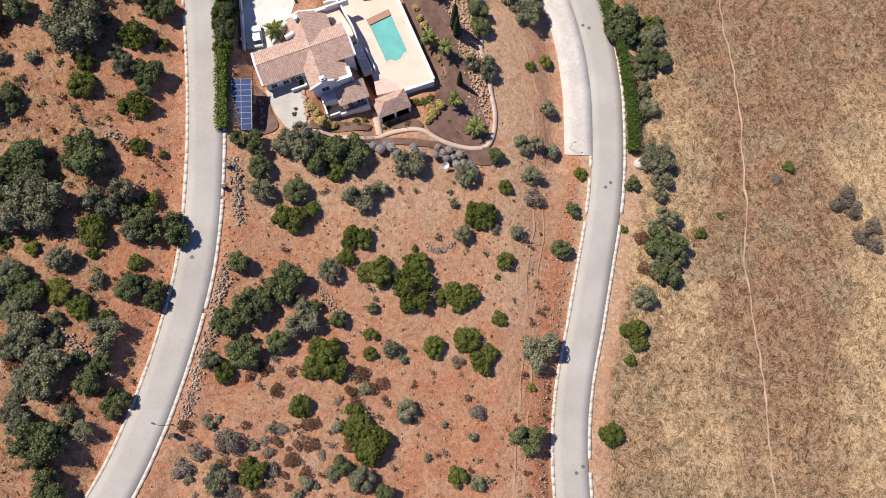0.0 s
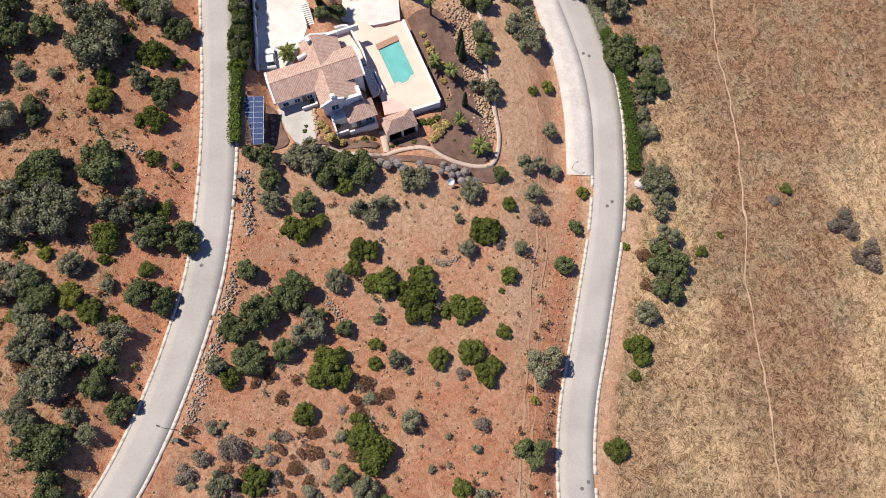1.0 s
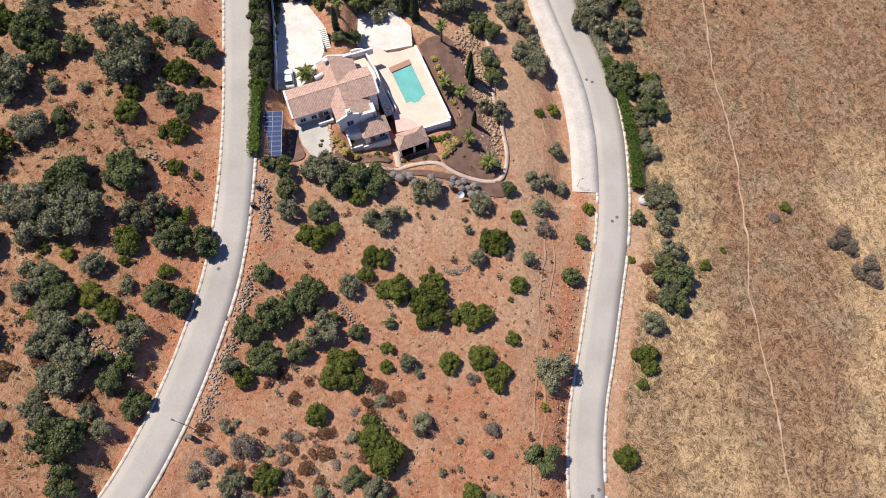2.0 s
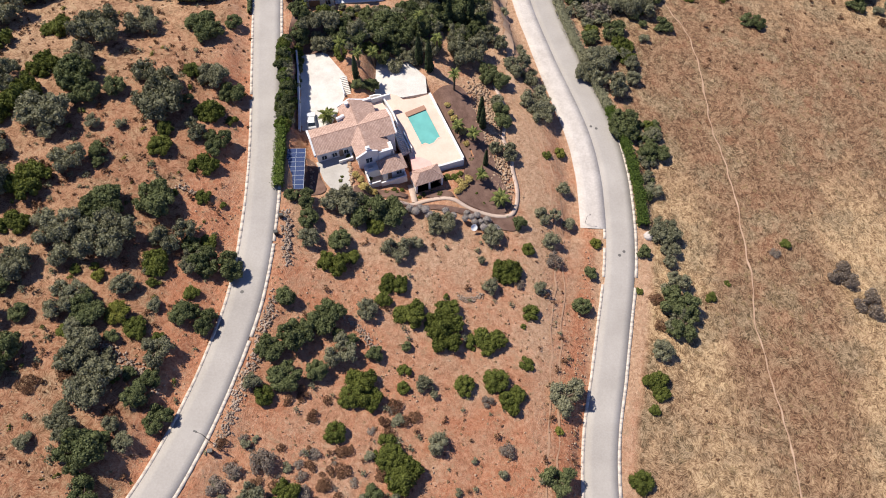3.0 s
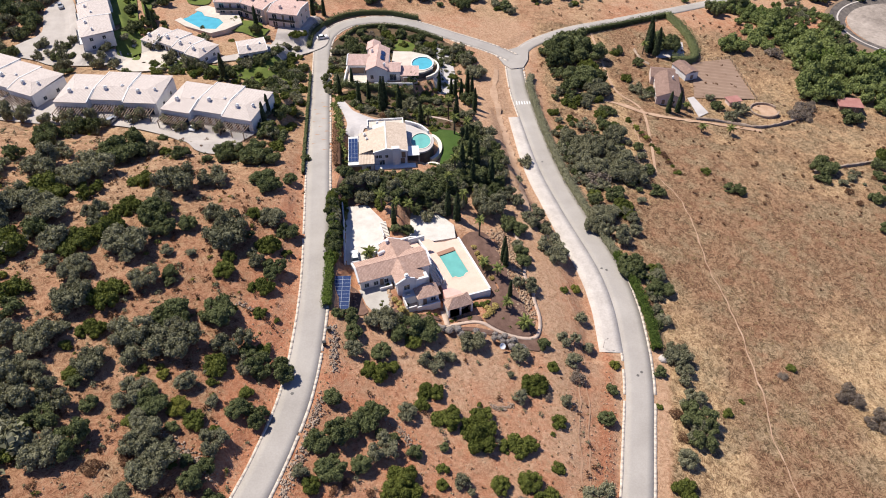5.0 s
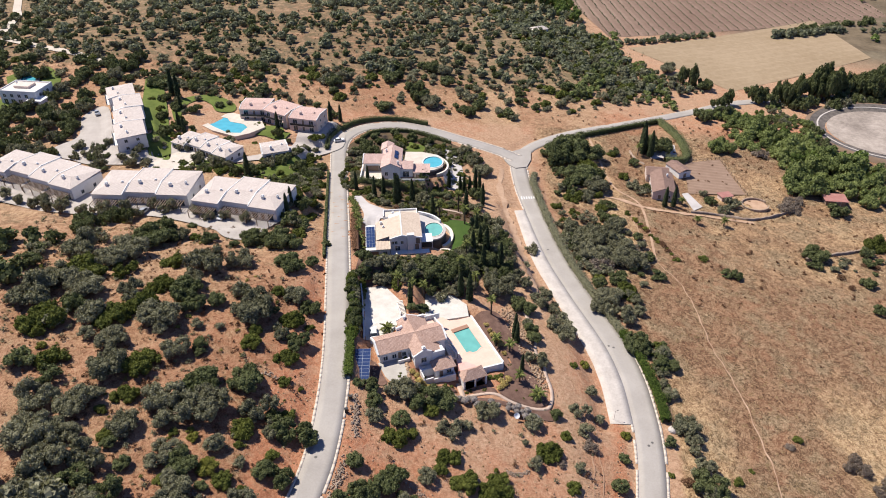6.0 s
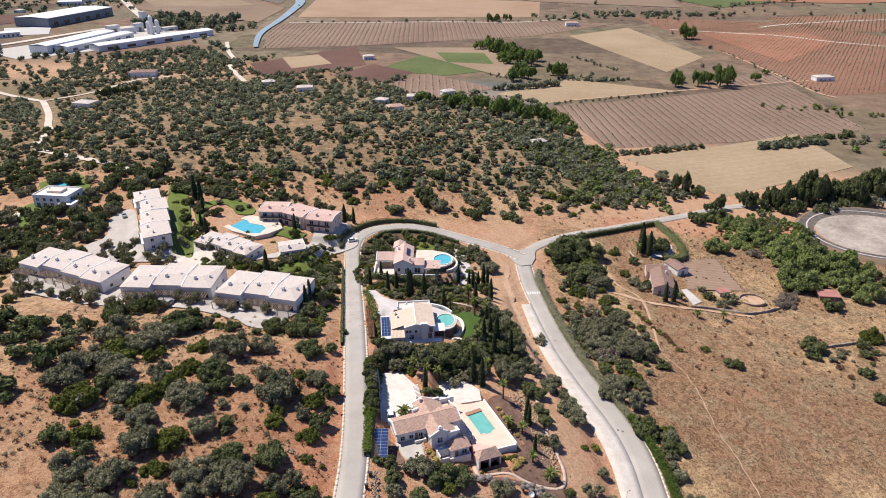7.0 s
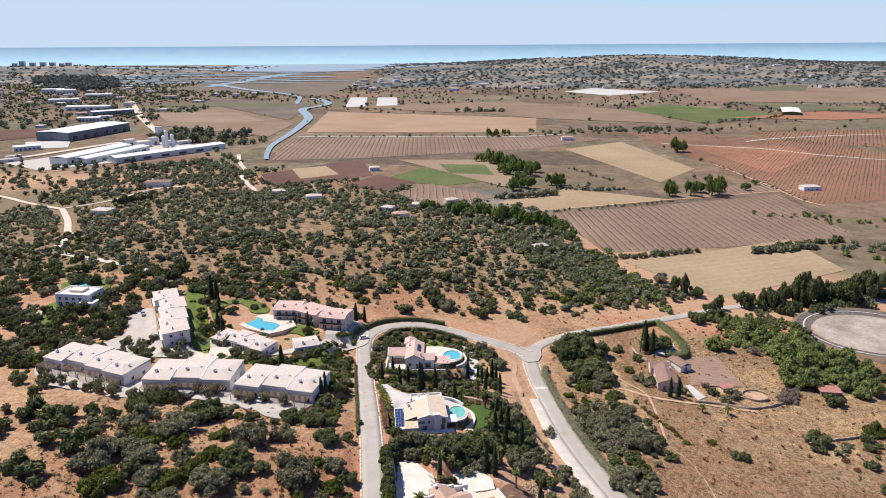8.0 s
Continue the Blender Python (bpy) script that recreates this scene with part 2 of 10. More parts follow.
ROOF_PINK = tile_roof("pink_clay_tiles", (0.46, 0.30, 0.26), (0.64, 0.465, 0.41))
PAVING = mottled("peach_terrace_paving", (0.59, 0.415, 0.33), (0.70, 0.515, 0.425), 0.4, 4.0, 0.8, 0.1, 0.01)
PINK_PAVING = mottled("salmon_painted_floor", (0.62, 0.34, 0.30), (0.72, 0.44, 0.39), 0.4, 4.0, 0.8, 0.1, 0.01)
GRAVEL = mottled("white_gravel", (0.46, 0.425, 0.385), (0.66, 0.62, 0.575), 0.4, 5.0, 0.95, 0.4, 0.03)
YARD = mottled("warm_grey_yard_paving", (0.345, 0.305, 0.275), (0.46, 0.415, 0.38), 0.2, 2.5, 0.9, 0.2, 0.01)
DRIVE = mottled("pale_grey_drive_paving", (0.41, 0.375, 0.36), (0.52, 0.485, 0.47), 0.3, 3.0, 0.9, 0.2, 0.01)
DECK = mottled("cream_stone_deck", (0.47, 0.41, 0.345), (0.60, 0.54, 0.47), 0.4, 3.0, 0.85, 0.15, 0.01)
# leaf litter, its dark tone also standing in for shade between plants
SHADE_LITTER = mottled("shade_toned_leaf_litter", (0.06, 0.045, 0.025), (0.15, 0.10, 0.06), 0.5, 3.5, 0.95, 0.5, 0.05)
GREY_SLAB = mottled("grey_forecourt_slab", (0.36, 0.33, 0.30), (0.47, 0.44, 0.40), 0.4, 3.0, 0.9, 0.2, 0.01)
PATH_STONE = mottled("sandy_path_paving", (0.40, 0.295, 0.235), (0.54, 0.42, 0.345), 0.5, 4.0, 0.9, 0.3, 0.02)
MULCH = mottled("brown_mulch_bed", (0.095, 0.053, 0.040), (0.20, 0.122, 0.094), 0.6, 5.0, 0.95, 0.5, 0.05)
ROCK = mottled("ochre_limestone", (0.27, 0.17, 0.105), (0.50, 0.36, 0.25), 0.5, 3.0, 0.9, 0.6, 0.08)
ROCK_GREY = mottled("grey_limestone", (0.19, 0.135, 0.10), (0.44, 0.34, 0.265), 0.5, 3.0, 0.9, 0.6, 0.08)
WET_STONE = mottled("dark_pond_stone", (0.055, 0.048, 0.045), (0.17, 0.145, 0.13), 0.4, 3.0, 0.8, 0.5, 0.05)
LAWN = mottled("mown_lawn", (0.075, 0.105, 0.02), (0.14, 0.17, 0.04), 0.3, 4.0, 0.95, 0.4, 0.04)
TURF = mottled("deep_green_turf", (0.035, 0.07, 0.012), (0.06, 0.10, 0.022), 0.3, 4.0, 0.95, 0.4, 0.04)
WATER = water_material("turquoise_pool_water", (0.15, 0.42, 0.385))
WATER_BLUE = water_material("blue_pool_water", (0.09, 0.40, 0.50))
CREEK = water_material("tidal_creek_water", (0.27, 0.325, 0.34), 0.02, 0.35)
POOL_TILE = mottled("pale_blue_pool_tiles", (0.30, 0.58, 0.55), (0.40, 0.66, 0.62), 0.8, 5.0, 0.4, 0.05, 0.01)
SLATE = plain("brown_pool_cover_slats", (0.33, 0.18, 0.12), 0.6)
GLASS = plain("dark_window_glass", (0.035, 0.045, 0.055), 0.08, 0.0, 0.6)
DARK = plain("dark_stained_timber", (0.06, 0.045, 0.035), 0.7)
TIMBER = plain("weathered_timber", (0.24, 0.17, 0.12), 0.8)
BARK = mottled("grey_brown_bark", (0.07, 0.05, 0.035), (0.17, 0.125, 0.09), 2.0, 9.0, 0.95, 0.7, 0.05, False)
SOLAR = plain("dark_blue_solar_cells", (0.018, 0.040, 0.125), 0.45, 0.0, 0.12)
PANEL_FRAME = plain("grey_anodised_frame", (0.42, 0.45, 0.50), 0.5)
ALU = plain("brushed_aluminium", (0.62, 0.63, 0.65), 0.35, 0.9)
IRON = plain("black_painted_iron", (0.02, 0.02, 0.022), 0.5)
CAST_IRON = plain("worn_grey_cast_iron", (0.115, 0.105, 0.098), 0.7)
RUBBER = plain("black_rubber", (0.02, 0.02, 0.02), 0.8)
PAINT_WHITE = plain("white_gloss_paint", (0.78, 0.78, 0.78), 0.25)
PAINT_DARK = plain("dark_grey_car_paint", (0.06, 0.065, 0.07), 0.25)
PAINT_SILVER = plain("silver_car_paint", (0.45, 0.46, 0.48), 0.3, 0.3)
SHEET_METAL = mottled("white_sheet_metal_roof", (0.55, 0.56, 0.57), (0.70, 0.70, 0.71), 0.05, 0.6, 0.5, 0.1, 0.02)
SHEET_GREY = mottled("grey_blue_cladding", (0.13, 0.15, 0.17), (0.22, 0.25, 0.28), 0.05, 0.6, 0.5, 0.1, 0.02)
RED_TIN = mottled("rusty_red_tin_roof", (0.29, 0.125, 0.105), (0.40, 0.20, 0.17), 0.4, 3.0, 0.6, 0.2, 0.02)
LEAF = {
    "lentisk": leaves("lentisk_leaves", (0.052, 0.066, 0.014), (0.162, 0.176, 0.04)),
    "carob": leaves("carob_leaves", (0.056, 0.07, 0.026), (0.18, 0.195, 0.086)),
    "olive": leaves("olive_leaves", (0.105, 0.106, 0.062), (0.3, 0.285, 0.182)),
    "broom": leaves("broom_leaves", (0.11, 0.12, 0.02), (0.25, 0.24, 0.055)),
    "dry": leaves("dry_brown_twigs", (0.085, 0.04, 0.022), (0.22, 0.12, 0.07)),
    "grey": leaves("grey_dry_twigs", (0.15, 0.115, 0.09), (0.33, 0.27, 0.22)),
    "cypress": leaves("cypress_needles", (0.022, 0.033, 0.014), (0.075, 0.095, 0.042)),
    "palm": leaves("palm_fronds", (0.085, 0.11, 0.03), (0.28, 0.29, 0.095)),
    "poplar": leaves("poplar_leaves", (0.085, 0.125, 0.03), (0.23, 0.29, 0.085)),
    "hedge": leaves("clipped_hedge_leaves", (0.036, 0.062, 0.011), (0.125, 0.165, 0.03)),
    "golden": leaves("golden_grass_blades", (0.30, 0.215, 0.07), (0.60, 0.48, 0.19)),
    "lavender": leaves("lavender_stems", (0.25, 0.215, 0.20), (0.43, 0.38, 0.355)),
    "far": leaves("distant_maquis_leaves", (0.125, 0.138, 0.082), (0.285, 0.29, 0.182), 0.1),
    # coast leaves greyed towards blue, haze included in the colour
    "horizon": leaves("hazed_coast_leaves", (0.11, 0.125, 0.122), (0.18, 0.195, 0.182), 0.1),
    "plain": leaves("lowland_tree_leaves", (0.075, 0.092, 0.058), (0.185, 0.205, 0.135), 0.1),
    "reed": leaves("pale_reed_leaves", (0.11, 0.138, 0.045), (0.27, 0.305, 0.11)),
    "straw": leaves("straw_tufts", (0.17, 0.11, 0.055), (0.40, 0.285, 0.16), 0.1),
}

# ---- helpers for meshes
def part(name, bm, material, parent=None, label=""):
    me = bpy.data.meshes.new(name)
    bm.normal_update()
    bm.to_mesh(me)
    bm.free()
    me.materials.append(material)
    ob = new(name, me)
    ob.parent = parent
    if label:
        ob["label"] = label
    return ob


def same_part(name, me, parent, m):
    """Another object on a mesh that exists already."""
    ob = new(name, me)
    ob.parent, ob.matrix_basis = parent, m
    return ob


def raw_mesh(name, verts, faces, material):
    """A mesh from arrays of corners and of faces that all have the same number of corners."""
    me = bpy.data.meshes.new(name)
    n, k = faces.shape
    me.vertices.add(len(verts))
    me.vertices.foreach_set("co", np.ascontiguousarray(verts, dtype=np.float32).ravel())
    me.loops.add(n * k)
    me.loops.foreach_set("vertex_index", np.ascontiguousarray(faces, dtype=np.int32).ravel())
    me.polygons.add(n)
    me.polygons.foreach_set("loop_start", np.arange(0, n * k, k, dtype=np.int32))
    me.update(calc_edges=True)
    me.materials.append(material)
    return me


def box(bm, x0, x1, y0, y1, z0, z1, m=None):
    v = [bm.verts.new((x, y, z)) for z in (z0, z1) for x, y in ((x0, y0), (x1, y0), (x1, y1), (x0, y1))]
    for f in ((3, 2, 1, 0), (4, 5, 6, 7), (0, 1, 5, 4), (1, 2, 6, 5), (2, 3, 7, 6), (3, 0, 4, 7)):
        bm.faces.new([v[i] for i in f])
    if m:
        for q in v:
            q.co = m @ q.co
    return v


def boxed(x0, x1, y0, y1, z0, z1, bevel=0.0):
    bm = bmesh.new()
    box(bm, x0, x1, y0, y1, z0, z1)
    if bevel:
        bmesh.ops.bevel(bm, geom=bm.edges[:], offset=bevel, segments=1, affect="EDGES")
    return bm


def slab(outer, z0, z1, holes=()):
    """A flat slab with upright edges, with holes right through it."""
    bm = bmesh.new()
    for z, up in ((z1, True), (z0, False)):
        edges = []
        for loop in (outer, *holes):
            vs = [bm.verts.new((x, y, z)) for x, y in loop]
            edges += [bm.edges.new((vs[i], vs[(i + 1) % len(vs)])) for i in range(len(vs))]
        made = bmesh.ops.triangle_fill(bm, use_beauty=True, use_dissolve=False, edges=edges, normal=(0, 0, 1 if up else -1))
    for loop in (outer, *holes):
        n = len(loop)
        for i in range(n):
            a, b = loop[i], loop[(i + 1) % n]
            bm.faces.new([bm.verts.new((*a, z0)), bm.verts.new((*b, z0)), bm.verts.new((*b, z1)), bm.verts.new((*a, z1))])
    bmesh.ops.remove_doubles(bm, verts=bm.verts[:], dist=0.001)
    bmesh.ops.recalc_face_normals(bm, faces=bm.faces[:])
    return bm


def cyl(bm, a, b, r0, r1, n=8):
    """A tapered round bar from a to b."""
    a, b = Vector(a), Vector(b)
    q = (b - a).to_track_quat("Z", "Y")
    rings = []
    for c, r in ((a, r0), (b, r1)):
        rings.append([bm.verts.new(c + q @ Vector((r * math.cos(2 * math.pi * i / n), r * math.sin(2 * math.pi * i / n), 0))) for i in range(n)])
    for i in range(n):
        bm.faces.new((rings[0][i], rings[0][(i + 1) % n], rings[1][(i + 1) % n], rings[1][i]))
    bm.faces.new(rings[0][::-1])
    bm.faces.new(rings[1])


def smooth(points, step=2.0):
    """A smooth line through the points, with corners about every step metres."""
    p = [Vector((*q, 0.0)) for q in points]
    p = [2 * p[0] - p[1]] + p + [2 * p[-1] - p[-2]]
    out = []
    for i in range(1, len(p) - 2):
        n = max(1, int((p[i + 1] - p[i]).length / step))
        for k in range(n):
            t = k / n
            a, b, c, d = p[i - 1], p[i], p[i + 1], p[i + 2]
            q = 0.5 * (2 * b + (c - a) * t + (2 * a - 5 * b + 4 * c - d) * t * t + (3 * b - a - 3 * c + d) * t ** 3)
            out.append((q.x, q.y))
    out.append((p[-2].x, p[-2].y))
    return np.array(out)


def normals_of(line):
    d = np.gradient(line, axis=0)
    d /= np.linalg.norm(d, axis=1)[:, None]
    return np.stack([d[:, 1], -d[:, 0]], 1)


# ---- the lie of the land
PROFILE_X = [-400, -140, -90, -60, -46, -36, -28, -20, -7, 0, 12.5, 20, 24, 36, 58, 70, 110, 200, 400]
PROFILE_Z = [14, 17, 13, 9, 5.2, 4.2, 1.8, 0, -3.1, -4.9, -7.4, -10.5, -11.3, -11.6, -15, -16, -21, -27, -30]


def slope_height(x, y):
    """The hillside falls to the east, and ahead to a low scrub hill and the valley floor."""
    near = sum(np.interp(x + d, PROFILE_X, PROFILE_Z) for d in (-4, -2, 0, 2, 4)) / 5
    far = -30 + 30 * np.exp(-((x + 200) / 260) ** 2 - ((y - 250) / 220) ** 2)
    far = far + 62 * np.exp(-((x - 1000) / 1000) ** 2 - ((y - 3700) / 800) ** 2)
    far = far + 30 * np.exp(-((x + 2000) / 700) ** 2 - ((y - 3600) / 350) ** 2)
    a = np.interp(x, [-70, -40], [60.0, 85.0])
    t = np.clip((y - a) / (195 - a), 0, 1)
    w = t * t * (3 - 2 * t)
    return near * (1 - w) + far * w


LEFT_ROAD = smooth([(-128, -122), (-106, -92), (-88, -70), (-74, -52), (-64, -38), (-57.2, -26), (-50.7, -14), (-46.9, -3.6), (-44.6, 4.8), (-42.9, 12.5), (-41.6, 20), (-41.1, 28), (-41.1, 37), (-41.6, 47.5), (-42.5, 58), (-43.8, 69),
                    (-45.8, 84.7), (-50, 115), (-54.2, 143), (-57.7, 169.5), (-59.8, 188), (-58.4, 199), (-51.9, 208), (-39, 213), (-26.6, 211.2), (-10.8, 204.5), (4.5, 197.3), (12.6, 191)])
RIGHT_ROAD = smooth([(31, -120), (28, -90), (25.5, -60), (23.5, -40), (22.2, -18), (22.2, -7), (23.4, 2.6), (25.7, 12.8), (27.9, 23.3), (30, 33.6), (31.2, 43), (31.6, 52), (31.5, 60), (30.4, 69.5), (28.2, 78.8), (22.6, 97.7), (18, 118.5), (14.3, 152), (12.9, 167), (12.4, 185), (12.9, 193)])
BRANCH_ROAD = smooth([(12.6, 191), (20.3, 204), (38, 218.5), (64, 232.5), (89, 246), (108, 256.5), (130, 269), (172, 280), (240, 292), (330, 330)])
ROADS = []
for line, half in ((LEFT_ROAD, 2.95), (RIGHT_ROAD, 3.0), (BRANCH_ROAD, 2.6)):
    z = slope_height(line[:, 0], line[:, 1])
    pad = np.pad(z, 7, mode="edge")
    ROADS.append((line, np.convolve(pad, np.ones(15) / 15, "valid"), half))
# level plots: centre, turn in degrees, half sizes, height
PADS = [
    (-29.5, 60.5, 0, 5.0, 14.0, 0.6), (-17.5, 50.8, 20, 3.4, 2.4, -2.1), (-9.6, 50.6, 22, 3.8, 3.0, -3.9), (-31.8, 69, 2, 5.4, 8.5, 0.6), (-31, 108, -8, 9.5, 14, -1.2), (-12.5, 117, -8, 5, 9, -5.0), (-36, 161, 0, 11, 10, -5.0),
    (-11.5, 65.5, 23, 5.2, 9.0, -6.2), (-16.5, 80, 0, 5.0, 5.0, -3.2), (-34.5, 79.5, 12, 4.2, 6.5, 0.6), (-20.5, 115.5, 0, 5, 6, -5.6), (-24, 168, 0, 6, 7, -7.5),
    (-96, 121, -2, 33, 13, 4.2), (-148, 134, -25, 24, 13, 4.2), (-145, 195, -65, 30, 8, -1.5), (-84, 203, -15, 20, 8, -5.5), (-100, 175, -10, 26, 9, -4.6),
]
DRIVE_CUT = ([61, 66, 71.1, 77, 84], [-36.6, -37.2, -37.9, -38.6, -39.8])


def drive_cut(x, y):
    """The cut for the near villa's drive, held by its retaining wall."""
    return np.clip((x - np.interp(y, *DRIVE_CUT) + 1.5) / 0.9, 0, 1) * np.clip((-33 - x) / 1.5, 0, 1) * np.clip((y - 59.5) / 2, 0, 1) * np.clip((85 - y) / 2, 0, 1)


def height(x, y):
    """The ground with its level plots and road beds."""
    x, y = np.asarray(x, float), np.asarray(y, float)
    z = slope_height(x, y)
    for cx, cy, turn, hu, hv, zp in PADS:
        c, s = math.cos(radians(turn)), math.sin(radians(turn))
        u, v = (x - cx) * c + (y - cy) * s, -(x - cx) * s + (y - cy) * c
        d = np.hypot(np.maximum(np.abs(u) - hu, 0), np.maximum(np.abs(v) - hv, 0))
        w = np.clip(1 - d / 3.5, 0, 1)
        z = z + (zp - z) * w * w * (3 - 2 * w)
    for line, rz, half in ROADS:
        shape = z.shape
        fx, fy, fz = x.ravel(), y.ravel(), z.ravel().copy()
        near = np.nonzero((fx > line[:, 0].min() - 12) & (fx < line[:, 0].max() + 12) & (fy > line[:, 1].min() - 12) & (fy < line[:, 1].max() + 12))[0]
        for k in range(0, len(near), 20000):
            i = near[k:k + 20000]
            d2 = (fx[i, None] - line[None, :, 0]) ** 2 + (fy[i, None] - line[None, :, 1]) ** 2
            j = d2.argmin(1)
            d = np.sqrt(d2[np.arange(len(i)), j])
            if line is RIGHT_ROAD:
                d = np.where((fx[i] < line[j, 0]) & (fy[i] > 42) & (fy[i] < 151), np.maximum(d - 5.4, 0), d)
            reach = np.where((fx[i] < line[j, 0]) & (fy[i] < 40), 1.3, 4.0) if line is RIGHT_ROAD else 4.0
            w = np.clip(1 - (d - half - 1.2) / reach, 0, 1)
            fz[i] += (rz[j] - 0.12 - fz[i]) * w * w * (3 - 2 * w)
        z = fz.reshape(shape)
    return z + (np.minimum(z, 0.6) - z) * drive_cut(x, y)


def hz(x, y):
    return float(height(np.array([x]), np.array([y]))[0])


def side_of(line, x, y):
    """Signed distance to a line: to its right is plus."""
    n = normals_of(line)
    out, fx, fy = np.zeros(x.size), x.ravel(), y.ravel()
    for k in range(0, x.size, 20000):
        s = slice(k, k + 20000)
        d2 = (fx[s, None] - line[None, :, 0]) ** 2 + (fy[s, None] - line[None, :, 1]) ** 2
        j = d2.argmin(1)
        out[s] = (fx[s] - line[j, 0]) * n[j, 0] + (fy[s] - line[j, 1]) * n[j, 1]
    return out.reshape(x.shape)


def spread(lo, a, b, hi, fine):
    """Grid lines: fine from a to b, then ever wider out to lo and hi."""
    mid = list(np.arange(a, b, fine))
    left, right, s = [a], [b], fine
    while left[-1] > lo:
        s *= 1.09
        left.append(left[-1] - s)
    s = fine
    while right[-1] < hi:
        s = min(s * 1.035, 90)
        right.append(right[-1] + s)
    return np.array(sorted(set(left[1:] + mid + right)))


def make_ground():
    gx, gy = spread(-4200, -170, 165, 4200, 1.25), spread(-1500, -128, 235, 4900, 1.25)
    x, y = np.meshgrid(gx, gy)
    z = height(x, y)
    rough = np.array([noise.noise((float(a) * 0.22, float(b) * 0.22, 0.3)) for a, b in zip(x.ravel(), y.ravel())]).reshape(x.shape)
    off_road = np.ones(x.shape)
    for line, rz, half in ROADS:
        near = (np.abs(x) < 350) & (y < 350)
        d = np.full(x.shape, 50.0)
        d[near] = np.abs(side_of(line, x[near], y[near]))
        off_road = np.minimum(off_road, np.clip((d - half - 0.5) / 3, 0, 1))
    flat = np.ones(x.shape)
    for cx, cy, turn, hu, hv, zp in PADS:
        flat = np.minimum(flat, np.clip((np.hypot(np.maximum(np.abs(x - cx) - hu, 0), np.maximum(np.abs(y - cy) - hv, 0))) / 3, 0, 1))
    flat = flat * (1 - drive_cut(x, y))
    z = z + 0.22 * rough * off_road * flat * (np.abs(x) < 400) * (y < 500)
    ny, nx = x.shape
    idx = np.arange(nx * ny).reshape(ny, nx)
    quads = np.stack([idx[:-1, :-1], idx[:-1, 1:], idx[1:, 1:], idx[1:, :-1]], -1).reshape(-1, 4)
    me = raw_mesh("ground", np.stack([x, y, z], -1).reshape(-1, 3), quads, SOIL)
    zone = np.zeros((ny, nx, 4))
    right = np.where((y < 200) & (np.abs(x) < 400), side_of(RIGHT_ROAD, x, y), np.where(x > 12, 60.0, -60.0))
    east = np.clip((right - 4.5) / 3, 0, 1) * np.clip((x - 15) / 10, 0, 1) * np.clip((250 - y) / 30, 0, 1)
    valley = np.clip((y - 480 + 0.6 * x) / 120, 0, 1) * np.clip((y - 240) / 40, 0, 1)
    zone[..., 0] = np.maximum(np.maximum(0.62 * east, 0.75 * valley), 0.5 * np.clip((y - 92) / 8, 0, 1) * np.clip((118 - y) / 6, 0, 1) * np.clip((-105 - x) / 10, 0, 1))
    cut = np.where((y < 60) & (right < 0), np.exp(-((right + 6.5) / 1.8) ** 2), 0)
    red = (0.46 * np.clip((30 - x) / 12, 0, 1) + 0.2 * np.exp(-((x + 60) / 16) ** 2)) * (1 - 0.5 * np.clip((y - 60) / 60, 0, 1)) * np.clip((520 - y) / 150, 0, 1) + 0.45 * cut
    red -= 0.35 * np.exp(-((x - 12.5) / 4) ** 2) + 0.3 * np.exp(-((x - 6) / 7) ** 2) * np.clip((y - 65) / 20, 0, 1)
    red += 0.35 * np.exp(-((x - 14) / 8) ** 2 - ((y + 5) / 22) ** 2) - 0.3 * np.exp(-((x + 12) / 16) ** 2 - ((y - 36) / 8) ** 2)
    red += 0.20 * np.clip((y - 205) / 30, 0, 1) * np.clip((520 - y) / 100, 0, 1)
    tawny = 0.40 + 0.48 * np.exp(-((x - 64) / 12) ** 2) * np.clip((y + 25) / 50, 0.3, 1) - 0.38 * np.clip((x - 72) / 14, 0, 1) * np.clip((75 - y) / 30, 0, 1) - 0.2 * np.exp(-((x - 46) / 6) ** 2) + 0.42 * np.clip((y - 50) / 40, 0, 1) * np.clip((122 - y) / 30, 0, 1) + 0.02 * np.clip((y - 100) / 30, 0, 1) + 0.35 * np.clip((x - 100) / 12, 0, 1) * np.clip((y - 185) / 20, 0, 1)
    red = red * (1 - east) + tawny * east
    red = red * (1 - valley) + 0.8 * valley
    zone[..., 1] = np.clip(red, 0, 1)
    zone[..., 2] = 0.8 * np.clip((y - 225) / 50, 0, 1) * np.clip((120 - x) / 60, 0, 1) * np.clip((700 - y) / 120, 0, 1) + 0.52 * np.clip((y - 420) / 400, 0, 1) + 0.5 * np.clip((y - 1950) / 250, 0, 1)
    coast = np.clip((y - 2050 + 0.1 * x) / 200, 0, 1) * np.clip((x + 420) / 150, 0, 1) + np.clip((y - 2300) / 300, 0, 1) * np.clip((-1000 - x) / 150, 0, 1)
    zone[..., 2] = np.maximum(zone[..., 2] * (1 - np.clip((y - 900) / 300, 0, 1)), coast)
    plain_land = np.maximum(np.clip((y - 560 + 0.9 * (x + 60)) / 60, 0, 1) * np.clip((y - 300) / 30, 0, 1) * np.clip((x + 330) / 60, 0, 1), np.clip((y - 690) / 80, 0, 1))
    zone[..., 0] = np.maximum(zone[..., 0], 0.44 * np.clip((y - 205) / 20, 0, 1) * np.clip((90 - x) / 40, 0, 1) * np.clip((520 - y) / 60, 0, 1))
    zone[..., 0] = np.maximum(zone[..., 0], 0.46 * np.clip((-48 - x) / 8, 0, 1) * np.clip((y + 60) / 30, 0, 1) * np.clip((200 - y) / 20, 0, 1))
    zone[..., 3] = np.clip(plain_land, 0, 1)
    col = me.color_attributes.new("zone", "FLOAT_COLOR", "POINT")
